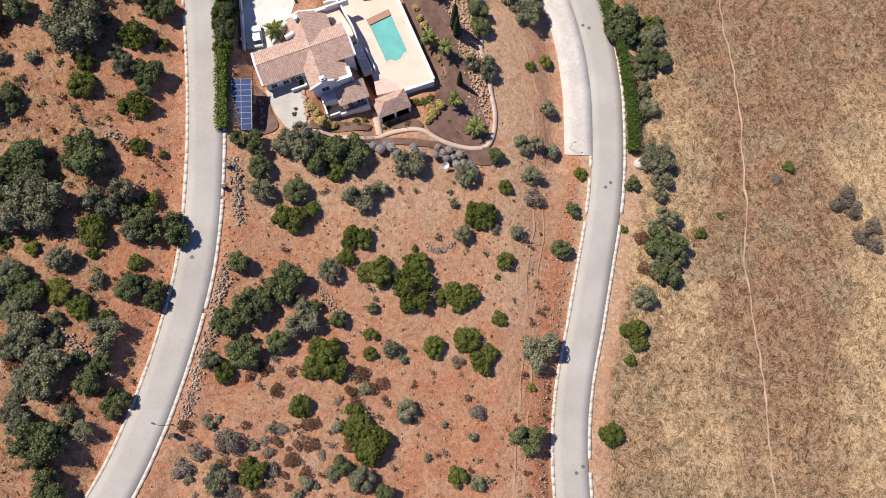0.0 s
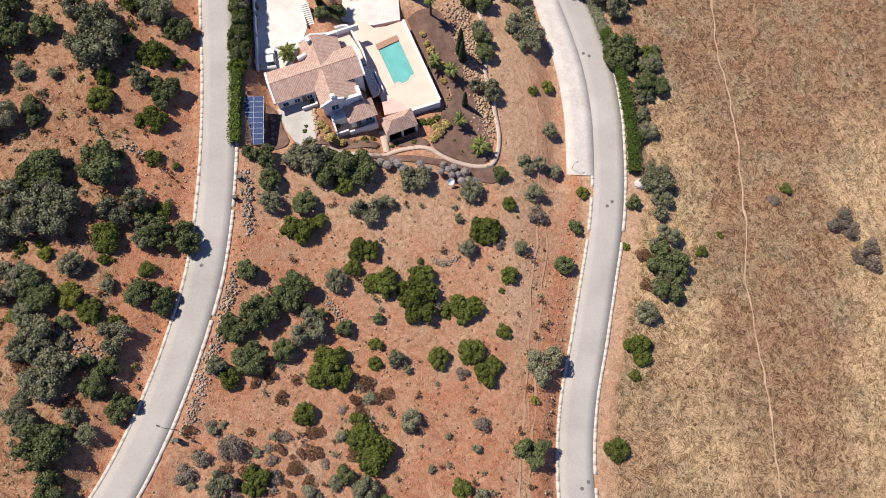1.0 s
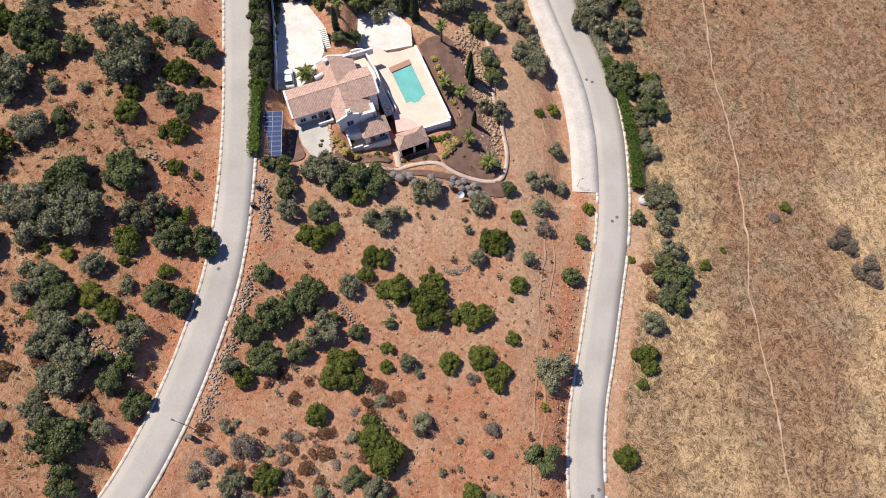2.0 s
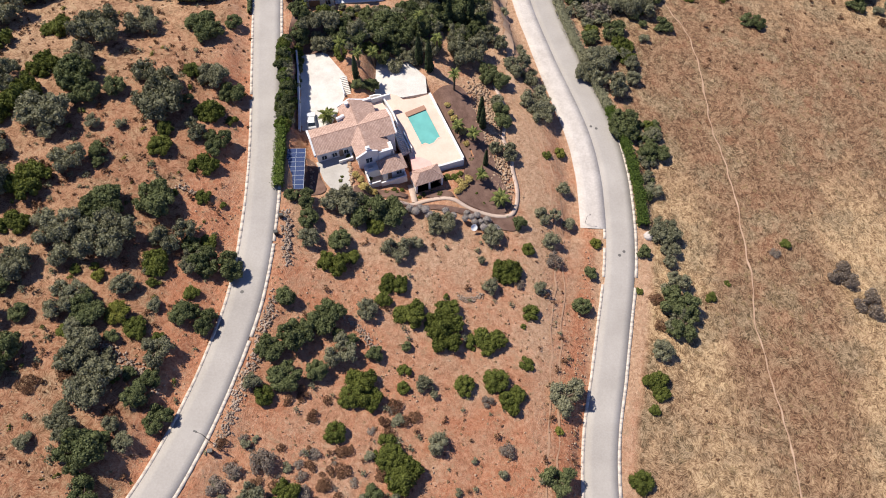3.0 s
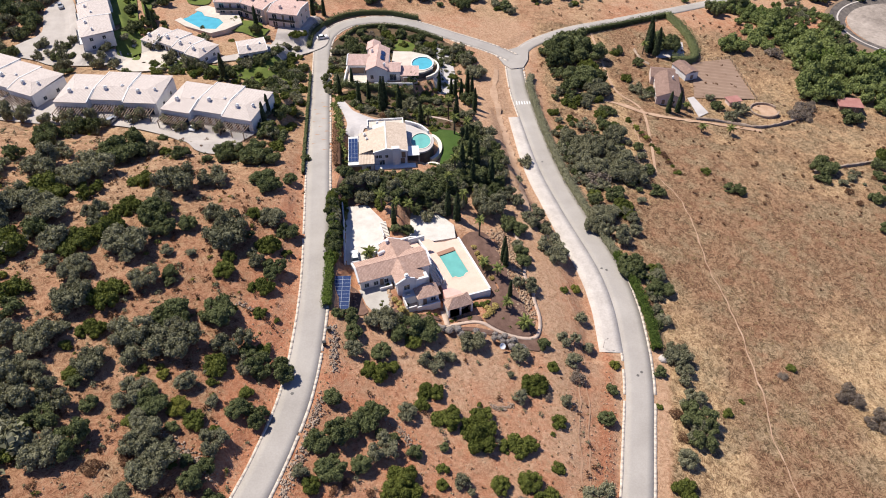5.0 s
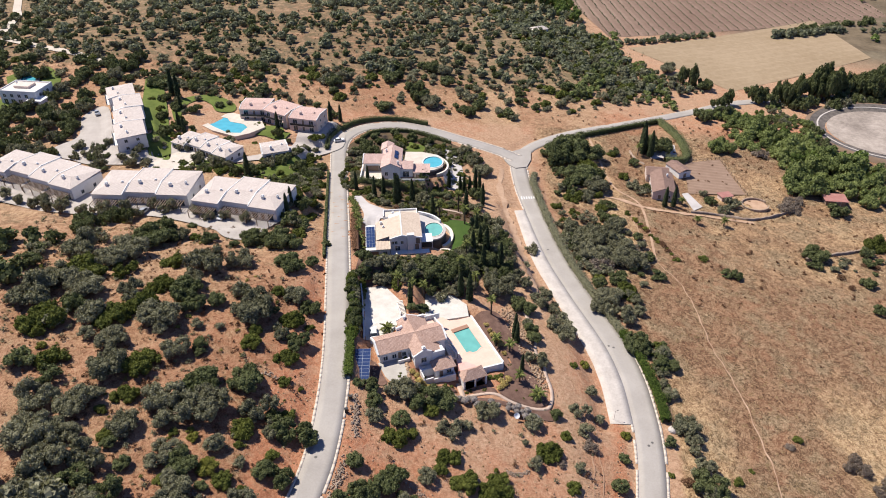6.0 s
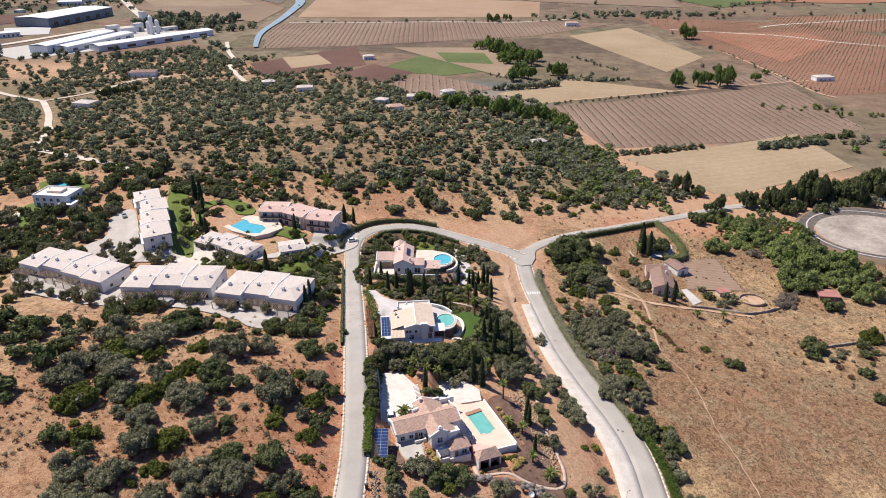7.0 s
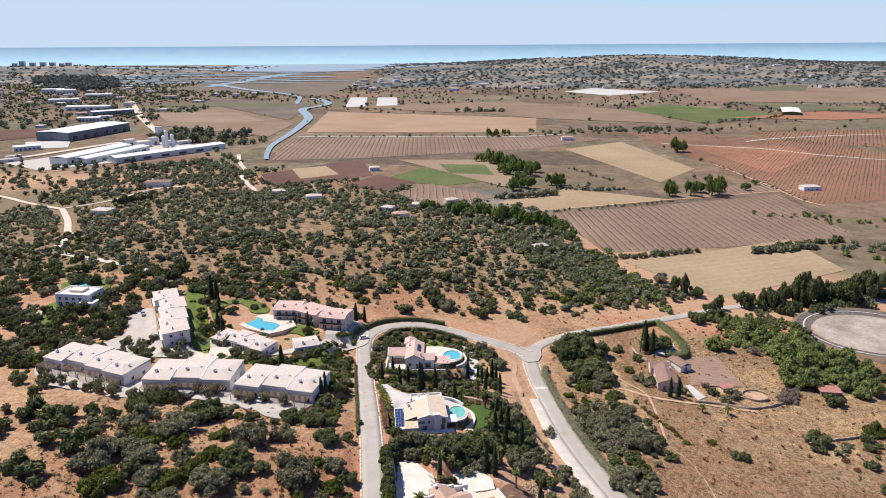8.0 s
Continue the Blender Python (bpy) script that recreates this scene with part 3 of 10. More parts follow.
    col.data.foreach_set("color", zone.astype(np.float32).ravel())
    me.polygons.foreach_set("use_smooth", np.ones(len(me.polygons), dtype=bool))
    return tagged(new("ground", me), "red and tan soil hillside running down to a dry valley", "ground", kind="structure")


ground = make_ground()


def strip(name, line, left, right, lift, material, along=None, across=3, thick=0.0, label="", category="", kind="structure", parent=None):
    """A strip along a line, from left to right metres off it (right is plus); over the road bed where along gives its heights."""
    n = normals_of(line)
    lw, rw = np.broadcast_to(left, len(line)), np.broadcast_to(right, len(line))
    rows = []
    for k in range(across):
        f = k / (across - 1)
        rows.append(line + n * (lw * (1 - f) + rw * f)[:, None])
    p = np.stack(rows, 1)
    z = (np.repeat(along[:, None], across, 1) if along is not None else height(p[..., 0], p[..., 1])) + lift
    v = np.concatenate([p, z[..., None]], -1)
    m = len(line)
    if thick:
        low = v.copy()
        low[..., 2] -= thick
        ring = np.concatenate([low[:, :1], v, low[:, -1:]], 1)
        v, across = ring, across + 2
    idx = np.arange(m * across).reshape(m, across)
    quads = np.stack([idx[:-1, :-1], idx[:-1, 1:], idx[1:, 1:], idx[1:, :-1]], -1).reshape(-1, 4)
    ob = new(name, raw_mesh(name, v.reshape(-1, 3), quads, material))
    ob.parent = parent
    return tagged(ob, label, category, kind=kind) if parent is None else ob


def kerb_stones(line, rz, a, b):
    """A kerb of rough whitewashed blocks of uneven size, set end to end."""
    rng = np.random.default_rng(int(abs(a * 100)) + len(line))
    n = normals_of(line)
    d = np.r_[0, np.cumsum(np.linalg.norm(np.diff(line, axis=0), axis=1))]
    cuts = np.cumsum(rng.uniform(0.5, 2.4, int(d[-1] / 1.2)))
    cuts = cuts[cuts < d[-1]]
    px, py, pz = (np.interp(cuts, d, q) for q in (line[:, 0], line[:, 1], rz))
    nx, ny = np.interp(cuts, d, n[:, 0]), np.interp(cuts, d, n[:, 1])
    lo = a + rng.normal(scale=0.045, size=len(cuts)) * (1 if a < 0 else 0.3)
    hi = b + rng.normal(scale=0.045, size=len(cuts)) * (1 if a > 0 else 0.3)
    lo, hi = (np.convolve(np.pad(q, 1, mode="edge"), (0.25, 0.5, 0.25), "valid") for q in (lo, hi))
    top = np.full(len(cuts), 0.055)
    v, f = [], []
    for i in range(len(cuts) - 1):
        j = i + 1
        if rng.random() < 0.06:
            continue
        k = len(v)
        for z in (-0.5, top[i]):
            for s, o in ((i, lo[i]), (i, hi[i]), (j, hi[j]), (j, lo[j])):
                v.append((px[s] + nx[s] * o, py[s] + ny[s] * o, pz[s] + z))
        f += [(k + 4, k + 5, k + 6, k + 7), (k, k + 1, k + 5, k + 4), (k + 1, k + 2, k + 6, k + 5), (k + 2, k + 3, k + 7, k + 6), (k + 3, k, k + 4, k + 7)]
    return tagged(new("kerb", raw_mesh("kerb", np.array(v), np.array(f), KERB)), "rough whitewashed kerb along the lane", "kerb", kind="structure")


for (line, rz, half), nm, w in zip(ROADS, ("left", "right", "branch"), (0.55, 0.6, 0.4)):
    road = strip("road", line, -half, half, 0.02, ASPHALT, rz, 5, 0.4, "pale worn asphalt lane with whitewashed kerbs", "road")
    for a, b in ((-half - w, -half), (half, half + w)):
        if nm == "branch" and a > 0:
            continue
        k = slice(0, len(line))
        kerb_stones(line, rz, a, b)
fork_z = max(float(rz[((line[:, 0] - 12.8) ** 2 + (line[:, 1] - 191.5) ** 2).argmin()]) for line, rz, half in ROADS)
fork = [(8.6, 186), (11, 183), (15.6, 184), (17.8, 190), (18.5, 197), (15.5, 200.5), (9.5, 197.2), (5.5, 194.5)]
tagged(part("road", slab(fork, fork_z - 1.2, fork_z + 0.06), ASPHALT), "pale worn asphalt where three lanes meet", "road", kind="structure")
# the wide concrete lay-by along the lower lane
lay = RIGHT_ROAD[(RIGHT_ROAD[:, 1] > 43) & (RIGHT_ROAD[:, 1] < 150)]
lay_z = ROADS[1][1][(RIGHT_ROAD[:, 1] > 43) & (RIGHT_ROAD[:, 1] < 150)]
lay_w = np.interp(lay[:, 1], [43, 54, 66, 78, 98, 120, 150], [8.4, 8.6, 8.6, 8.6, 7.8, 7.6, 6.8])
strip("pavement", lay, -lay_w, -3.0, 0.06, CONCRETE, lay_z, 4, 0.6, "wide bleached concrete lay-by beside the lane", "pavement")


def patch(name, corners, material, lift, label, category, n=14, kind="structure"):
    """A four-cornered patch of ground, laid over the land."""
    a, b, c, d = [np.array(q, float) for q in corners]
    s = np.linspace(0, 1, n + 1)
    u, v = np.meshgrid(s, s)
    p = (1 - u)[..., None] * (1 - v)[..., None] * a + u[..., None] * (1 - v)[..., None] * b + u[..., None] * v[..., None] * c + (1 - u)[..., None] * v[..., None] * d
    z = height(p[..., 0], p[..., 1]) + lift
    idx = np.arange((n + 1) ** 2).reshape(n + 1, n + 1)
    quads = np.stack([idx[:-1, :-1], idx[:-1, 1:], idx[1:, 1:], idx[1:, :-1]], -1).reshape(-1, 4)
    me = raw_mesh(name, np.concatenate([p, z[..., None]], -1).reshape(-1, 3), quads, material)
    return tagged(new(name, me), label, category, kind=kind)


DUST_LINES = []


def track(points, width, material, lift, label, name="track", step=2.0, stray=0.0):
    """A strip of bare ground; stray lets a footpath wander about its line and swell and shrink."""
    line = smooth(points, step)
    if material is DUST:
        DUST_LINES.append(line)
    if stray:
        w = np.array([noise.noise((float(a) * 0.25, float(b) * 0.25, 6.0)) for a, b in line])
        v = np.array([noise.noise((float(a) * 0.45, float(b) * 0.45, 2.0)) for a, b in line])
        line = line + normals_of(line) * (stray * w)[:, None]
        width = width * (1 + 0.9 * v)
    return strip(name, line, -width / 2, width / 2, lift, material, None, 3, 0, label, "track")


RUT_SOIL = mottled("wheel_worn_soil", (0.31, 0.18, 0.11), (0.48, 0.295, 0.19), 0.4, 3.0, 0.95, 0.3, 0.03)
DIRT = mottled("bare_dirt_track", (0.34, 0.21, 0.135), (0.50, 0.345, 0.24), 0.3, 3.0, 0.95, 0.3, 0.03)
DUST = mottled("pale_dust_road", (0.43, 0.365, 0.30), (0.57, 0.50, 0.425), 0.05, 0.6, 0.95, 0.2, 0.03)
RUTS = [(8.7, 79.5), (11.8, 72.4), (14.6, 65.4), (16.5, 58.3), (17.7, 51.3), (17.9, 44.4), (17.2, 32.9), (15.9, 21.9), (14.6, 9.4), (13.2, -4.5), (12.6, -14.8), (12.6, -40)]
# trodden paths and tracks
track([(59.4, -40), (59.2, -18.4), (59.2, -2.2), (58.7, 10.3), (57.5, 24.4), (58.9, 34.5), (58.8, 42.6), (59, 52.1), (58.7, 61.8), (57, 80), (57, 103), (52.2, 120), (50.8, 151.8)], 0.30, DIRT, 0.20, "narrow trodden footpath through dry grass", "track", 0.8, 0.6)
track([(8.7, 79.5), (9.2, 95), (8.4, 110), (6.6, 130), (4.6, 150), (3.6, 165), (5.6, 182)], 2.0, DIRT, 0.18, "pale dirt track along the bank", "track", 1.5, 0.5)
for off in (-0.9, 0.9):
    track([(x + off, y) for x, y in RUTS], 0.34, RUT_SOIL, 0.10, "bare wheel rut along the bank", "track", 1.0, 0.7)
track([(52.2, 120), (55, 140), (56.2, 161), (48.9, 174), (47, 200), (46, 217)], 0.9, DIRT, 0.2, "faint dirt track along the fallow field")
track([(-382, 530), (-371, 523), (-350, 490), (-327, 451), (-300, 400), (-286, 375), (-265, 318)], 5, DUST, 0.5, "pale dust road over the far slope", step=8)
track([(-520, 620), (-467, 592), (-418, 555), (-371, 523)], 5, DUST, 0.5, "pale dust road over the far slope", step=8)
track([(-259, 311), (-232, 293), (-205, 278), (-180, 262)], 5, DUST, 0.5, "pale dust road behind the villas", step=5)
track([(-371, 523), (-345, 560), (-330, 620), (-300, 640)], 4, DUST, 0.5, "pale dust road over the far slope", step=8)
track([(-307, 861), (-285, 790), (-261, 730), (-256, 693), (-218, 608)], 5, DUST, 0.6, "pale lane down to the fields", step=10)
track([(-837, 1757), (-665, 1397), (-590, 1250), (-484, 1039), (-529, 977), (-608, 824), (-700, 760)], 13, DUST, 0.8, "wide pale road by the works", step=20)
# farmland of the valley floor
VANG, RANG = 0.03, 0.52
VINE = field_material("vineyard_soil", (0.205, 0.132, 0.095), (0.30, 0.21, 0.152), 6.5, VANG, 0.26)
VINE_RED = field_material("red_orchard_soil", (0.215, 0.108, 0.068), (0.315, 0.175, 0.115), 8.0, RANG, 0.25)
STRAW = field_material("mown_straw_stubble", (0.285, 0.205, 0.12), (0.40, 0.30, 0.19), 7.0, 2.0, 0.08)
TILLED = field_material("tilled_umber_soil", (0.104, 0.056, 0.041), (0.163, 0.092, 0.070))
GREENFIELD = field_material("irrigated_green_crop", (0.072, 0.10, 0.033), (0.15, 0.165, 0.068))
TANFIELD = field_material("dry_tan_pasture", (0.226, 0.157, 0.098), (0.315, 0.233, 0.157))
BROWNFIELD = field_material("brown_fallow", (0.185, 0.122, 0.081), (0.266, 0.192, 0.133))
ORANGE = field_material("orange_tan_stubble", (0.285, 0.185, 0.115), (0.385, 0.265, 0.175))
REDBARE = field_material("bare_orange_red_soil", (0.255, 0.118, 0.070), (0.345, 0.175, 0.108))
OLIVE_CROP = field_material("dull_olive_crop", (0.105, 0.098, 0.055), (0.165, 0.15, 0.088))
MARSH = field_material("salt_marsh", (0.111, 0.092, 0.070), (0.200, 0.163, 0.126))
PANS = field_material("white_salt_pan", (0.444, 0.414, 0.377), (0.548, 0.525, 0.496))
POND_FLOOR = mottled("dried_pond_silt", (0.20, 0.165, 0.14), (0.46, 0.39, 0.335), 0.05, 0.6, 0.9, 0.2, 0.03)
FIELDS = [
    ("field", [(66, 503), (85, 372), (293, 435), (304, 592)], VINE, "brown vineyard with thin rows of young vines"),
    ("field", [(92, 351), (133, 285), (238, 348), (236, 425)], STRAW, "mown straw-coloured hay field"),
    ("field", [(23, 551), (61, 514), (191, 567), (98, 622)], STRAW, "narrow straw-coloured stubble field"),
    ("field", [(195, 578), (200, 566), (321, 605), (318, 665)], VINE, "brown strip of young vines"),
    ("field", [(141, 897), (205, 655), (269, 736), (236, 967)], STRAW, "pale straw field on the valley floor"),
    ("field", [(272, 1079), (296, 796), (318, 545), (420, 570)], VINE_RED, "red-soil orchard with young trees in rows"),
    ("field", [(272, 1079), (420, 570), (620, 700), (500, 1000)], VINE_RED, "red-soil orchard with young trees in rows"),
    ("field", [(472, 1070), (476, 945), (760, 840), (900, 1130)], VINE_RED, "red-soil orchard on the far slope"),
    ("field", [(-239, 711), (-207, 634), (-109, 700), (-135, 822)], TILLED, "dark freshly tilled field"),
    ("field", [(-211, 748), (-187, 681), (-148, 709), (-173, 767)], STRAW, "pale fleece-covered plots"),
    ("field", [(-250, 812), (-140, 826), (39, 1050), (-284, 1031)], VINE, "brown vineyard beside the creek"),
    ("field", [(-138, 826), (95, 898), (229, 1011), (39, 1050)], VINE, "brown vineyard beside the farm"),
    ("field", [(-99, 672), (-24, 638), (31, 670), (-17, 819)], GREENFIELD, "bright green irrigated field"),
    ("field", [(-137, 639), (-81, 606), (-55, 655), (-102, 705)], TILLED, "red-brown tilled field"),
    ("field", [(-80, 591), (-39, 519), (25, 578), (-43, 650)], VINE, "small brown vineyard"),
    ("field", [(-262, 1101), (124, 1085), (150, 1301), (-281, 1460)], ORANGE, "dry orange-tan stubble field"),
    ("field", [(-595, 1241), (-311, 1045), (-307, 1227), (-560, 1600)], BROWNFIELD, "brown fallow west of the creek"),
    ("field", [(-560, 1600), (-330, 1290), (-350, 1640), (-700, 1900)], MARSH, "dull brown salt marsh"),
    ("field", [(-900, 2200), (-380, 1900), (-300, 2600), (-900, 3300)], MARSH, "dull brown salt marsh"),
    ("field", [(150, 1301), (380, 1200), (420, 1460), (-30, 1480)], BROWNFIELD, "brown fallow field"),
    ("field", [(364, 1460), (441, 1192), (655, 1327), (488, 1590)], GREENFIELD, "far green crop field"),
    ("field", [(-259, 1564), (-213, 1561), (-237, 1842), (-283, 1845)], PANS, "white salt pan"),
    ("field", [(-187, 1560), (-138, 1557), (-157, 1836), (-210, 1840)], PANS, "white salt pan"),
    ("field", [(317, 2009), (414, 1853), (588, 1987), (426, 2146)], PANS, "field under white plastic sheeting"),
    ("field", [(700, 1700), (1100, 1600), (1200, 1900), (760, 2000)], GREENFIELD, "far green crop field"),
    ("field", [(600, 1650), (1500, 1500), (1700, 2100), (650, 2100)], BROWNFIELD, "brown fallow field"),
    ("field", [(-717, 1593), (-717, 1700), (-430, 1681), (-380, 1572)], OLIVE_CROP, "dull olive strip of rough pasture"),
    ("field", [(-662, 1456), (-475, 1445), (-372, 1276), (-549, 1255)], TANFIELD, "tan strip of dry pasture"),
    ("field", [(-247, 1564), (129, 1693), (354, 1462), (-25, 1423)], BROWNFIELD, "brown rough pasture"),
    ("field", [(-88, 812), (33, 806), (52, 702), (36, 630)], TANFIELD, "dry tan field beside the green crop"),
    ("field", [(-34, 775), (22, 770), (30, 700), (-20, 712)], GREENFIELD, "bright green irrigated plot"),
    ("field", [(320, 915), (463, 912), (465, 834), (345, 700)], REDBARE, "bare orange-red field"),
    ("field", [(660, 1659), (810, 1573), (895, 1430), (693, 1405)], OLIVE_CROP, "dark green market garden"),
    ("field", [(850, 1988), (898, 2147), (1140, 2252), (998, 1976)], OLIVE_CROP, "dark green orchard block"),
    ("field", [(-806, 1146), (-680, 1172), (-660, 1094), (-726, 1014)], TILLED, "dark red tilled field"),
    ("field", [(-676, 998), (-612, 1010), (-578, 936), (-633, 922)], PANS, "pale bare builders' yard"),
    ("field", [(520, 1290), (700, 1240), (900, 1300), (760, 1400)], REDBARE, "bare red slope"),
]
for k, (nm, corners, material, label) in enumerate(FIELDS):
    patch(nm, corners, material, 0.14 + 0.012 * k + (0.25 if corners[0][1] > 1200 else 0), label, "field", 18)


def inside(x, y, quad):
    s = [(b[0] - a[0]) * (y - a[1]) - (b[1] - a[1]) * (x - a[0]) for a, b in zip(quad, quad[1:] + quad[:1])]
    return all(q >= 0 for q in s) or all(q <= 0 for q in s)


def off_fields(x, y):
    return not any(inside(x, y, c) for _, c, _, _ in FIELDS)


def creek(points, widths, lift, label):
    line = smooth(points, 15)
    w = np.interp(np.arange(len(line)), np.linspace(0, len(line) - 1, len(widths)), widths)
    return strip("water", line, -w / 2, w / 2, lift, CREEK, None, 3, 0, label, "creek")


creek([(-258, 815), (-266, 850), (-280, 939), (-282, 1066), (-287, 1182), (-299, 1324), (-345, 1501), (-325, 1568), (-311, 1641), (-340, 1740), (-378, 1814)], [6, 10, 15, 20, 17, 24], 1.6, "pale tidal creek winding to the lagoon")
creek([(-386, 1646), (-449, 1917), (-640, 2159), (-800, 2400), (-861, 2465)], [10, 22, 30], 1.8, "pale arm of the tidal creek")
creek([(-817, 2316), (-806, 2469), (-782, 2679), (-779, 2928), (-720, 3200)], [40, 60, 90], 1.9, "pale arm of the lagoon")
creek([(-1240, 2480), (-1161, 2502), (-976, 2553), (-805, 2607)], [10, 34, 26], 1.9, "pale arm of the lagoon")
creek([(-1450, 3020), (-1368, 3041), (-1123, 3111), (-908, 3242), (-691, 3328), (-420, 3420)], [30, 70, 50, 110], 1.95, "pale arm of the lagoon")
creek([(-1300, 2760), (-1050, 2830), (-800, 2900), (-640, 2960)], [14, 40, 30], 1.9, "pale arm of the lagoon")
creek([(-1700, 3500), (-1200, 3560), (-800, 3480), (-300, 3600), (200, 3900)], [60, 120, 140, 90], 2.0, "pale lagoon behind the beach")
creek([(-1500, 4150), (-900, 4100), (-400, 4150), (100, 4350)], [160, 300, 320, 160], 2.1, "pale lagoon behind the beach")
patch("water", [(-1120, 3420), (-520, 3340), (-120, 4450), (-1300, 4450)], CREEK, 2.6, "wide pale lagoon behind the beach", "lagoon", 24)
PANWATER = random.Random(61)
for k in range(34):
    x, y, d = PANWATER.uniform(-1480, -560), PANWATER.uniform(2280, 3250), PANWATER.uniform(60, 190)
    creek([(x - d, y + PANWATER.uniform(-25, 25)), (x, y + PANWATER.uniform(-20, 20)), (x + d, y + PANWATER.uniform(-25, 25))], [8, PANWATER.uniform(18, 46), 8], 2.3 + 0.02 * k, "pale salt pan of the lagoon")
# sea haze is part of this pale blue base colour
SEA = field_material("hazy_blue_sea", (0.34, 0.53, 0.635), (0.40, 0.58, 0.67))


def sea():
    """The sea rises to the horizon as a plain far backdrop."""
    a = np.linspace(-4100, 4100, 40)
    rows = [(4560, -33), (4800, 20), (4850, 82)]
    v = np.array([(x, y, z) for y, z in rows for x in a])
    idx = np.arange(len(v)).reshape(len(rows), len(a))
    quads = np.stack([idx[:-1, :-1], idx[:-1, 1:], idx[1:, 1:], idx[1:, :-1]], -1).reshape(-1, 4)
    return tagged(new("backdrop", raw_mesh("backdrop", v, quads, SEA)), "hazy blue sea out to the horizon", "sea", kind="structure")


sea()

# ---- plants
def crown_arrays(seed, lumps, quads, size, flat=1.0, core=0.8, spread_r=0.68, ragged=0.22):
    """Corners and faces of a leafy crown about 1 m in radius, standing on z = 0: leaf clumps over several lumps, and the lumps' dark hearts."""
    rng = np.random.default_rng(seed)
    c, r = [], []
    for k in range(lumps):
        a, d = rng.uniform(0, 2 * np.pi), spread_r * np.sqrt(rng.uniform(0.05, 1.0))
        rad = rng.uniform(0.22, 0.38) * (1.5 if k == 0 else 1.0) * min(1.0, (15 / lumps) ** 0.45)
        c.append((d * np.cos(a), d * np.sin(a), rng.uniform(0.24, 0.92) * flat * (1.08 - 0.75 * d)))
        r.append(rad)
    c, r = np.array(c), np.array(r)
    pick = rng.choice(lumps, quads * 3, p=r ** 2 / (r ** 2).sum())
    d = rng.normal(size=(quads * 3, 3))
    d[:, 2] = np.abs(d[:, 2]) * 0.9 + d[:, 2] * 0.35
    d /= np.linalg.norm(d, axis=1)[:, None]
    p = c[pick] + d * (r[pick] * rng.uniform(0.86, 1.0 + ragged, quads * 3))[:, None] * (1, 1, 0.9)
    deep = np.zeros(len(p), bool)
    for k in range(lumps):
        deep |= (np.linalg.norm((p - c[k]) / (1, 1, 0.9), axis=1) < 0.8 * r[k]) & (pick != k)
    keep = np.nonzero(~deep & (p[:, 2] > 0.02))[0][:quads]
    p, d = p[keep], d[keep]
    n = d + rng.normal(scale=0.75, size=d.shape) + (0, 0, 0.25)
    n /= np.linalg.norm(n, axis=1)[:, None]
    t = np.cross(n, rng.normal(size=n.shape))
    t /= np.linalg.norm(t, axis=1)[:, None]
    b = np.cross(n, t)
    s = (size * rng.uniform(0.6, 1.25, len(p)))[:, None]
    w = s * rng.uniform(0.45, 0.8, (len(p), 1))
    v = np.stack([p - t * s, p - b * w, p + t * s, p + b * w], 1).reshape(-1, 3)
    f = np.arange(len(v)).reshape(-1, 4)
    if core:
        ico = bmesh.new()
        bmesh.ops.create_icosphere(ico, subdivisions=2 if quads > 300 else 1, radius=1.0)
        iv = np.array([q.co[:] for q in ico.verts])
        it = np.array([[q.index for q in g.verts] for g in ico.faces])
        ico.free()
        it = np.concatenate([it, it[:, 2:3]], 1)
        vs, fs, base = [v], [f], len(v)
        for k in range(lumps):
            vs.append(c[k] + iv * r[k] * core * (1 + 0.12 * rng.normal(size=(len(iv), 1))) * (1, 1, 0.9))
            fs.append(it + base)
            base += len(iv)
        v, f = np.concatenate(vs), np.concatenate(fs)
    v[:, 2] = np.maximum(v[:, 2], -0.05)
    return v, f


def tri_quads(f):
    """Faces as triangles, with the doubled corners of former triangles dropped."""
    a = np.concatenate([f[:, [0, 1, 2]], f[f[:, 2] != f[:, 3]][:, [0, 2, 3]]])
    return a


def crown_mesh(name, material, *args, **kw):
    v, f = crown_arrays(*args, **kw)
    return raw_mesh(name, v, tri_quads(f), material)


def thicket_mesh(name, material, seed, lumps, quads, size, flat, core):
    """Three or four crowns grown into one another, with an uneven outline."""
    rng = np.random.default_rng(seed)
    n, turn = int(rng.integers(3, 6)), rng.uniform(0, 6.28)
    vs, fs, base = [], [], 0
    for k in range(n):
        v, f = crown_arrays(seed * 10 + k, lumps, quads, size, flat, core)
        s, a = rng.uniform(0.46, 0.66), turn + 2 * np.pi * k / n + rng.uniform(-0.4, 0.4)
        d = rng.uniform(0.35, 0.58)
        vs.append(v * (s, s, s * rng.uniform(1.0, 1.5)) + (d * np.cos(a), d * np.sin(a), 0))
        fs.append(tri_quads(f) + base)
        base += len(v)
    return raw_mesh(name, np.concatenate(vs), np.concatenate(fs), material)


def trunk_mesh(seed, tall, r, limbs=4, reach=0.5):
    rng = random.Random(seed)
    bm = bmesh.new()
    fork = tall * 0.4
    lean = Vector((rng.uniform(-0.1, 0.1), rng.uniform(-0.1, 0.1), fork))
    cyl(bm, (0, 0, -0.15), lean, r, r * 0.75, 7)
    for k in range(limbs):
        a = 2 * math.pi * (k + rng.random() * 0.6) / limbs
        end = Vector((math.cos(a) * reach, math.sin(a) * reach, tall * rng.uniform(0.75, 0.95)))
        cyl(bm, lean - Vector((0, 0, 0.03)), end, r * 0.55, r * 0.2, 5)
    me = bpy.data.meshes.new("trunk")
    bm.to_mesh(me)
    bm.free()
    me.materials.append(BARK)
    return me


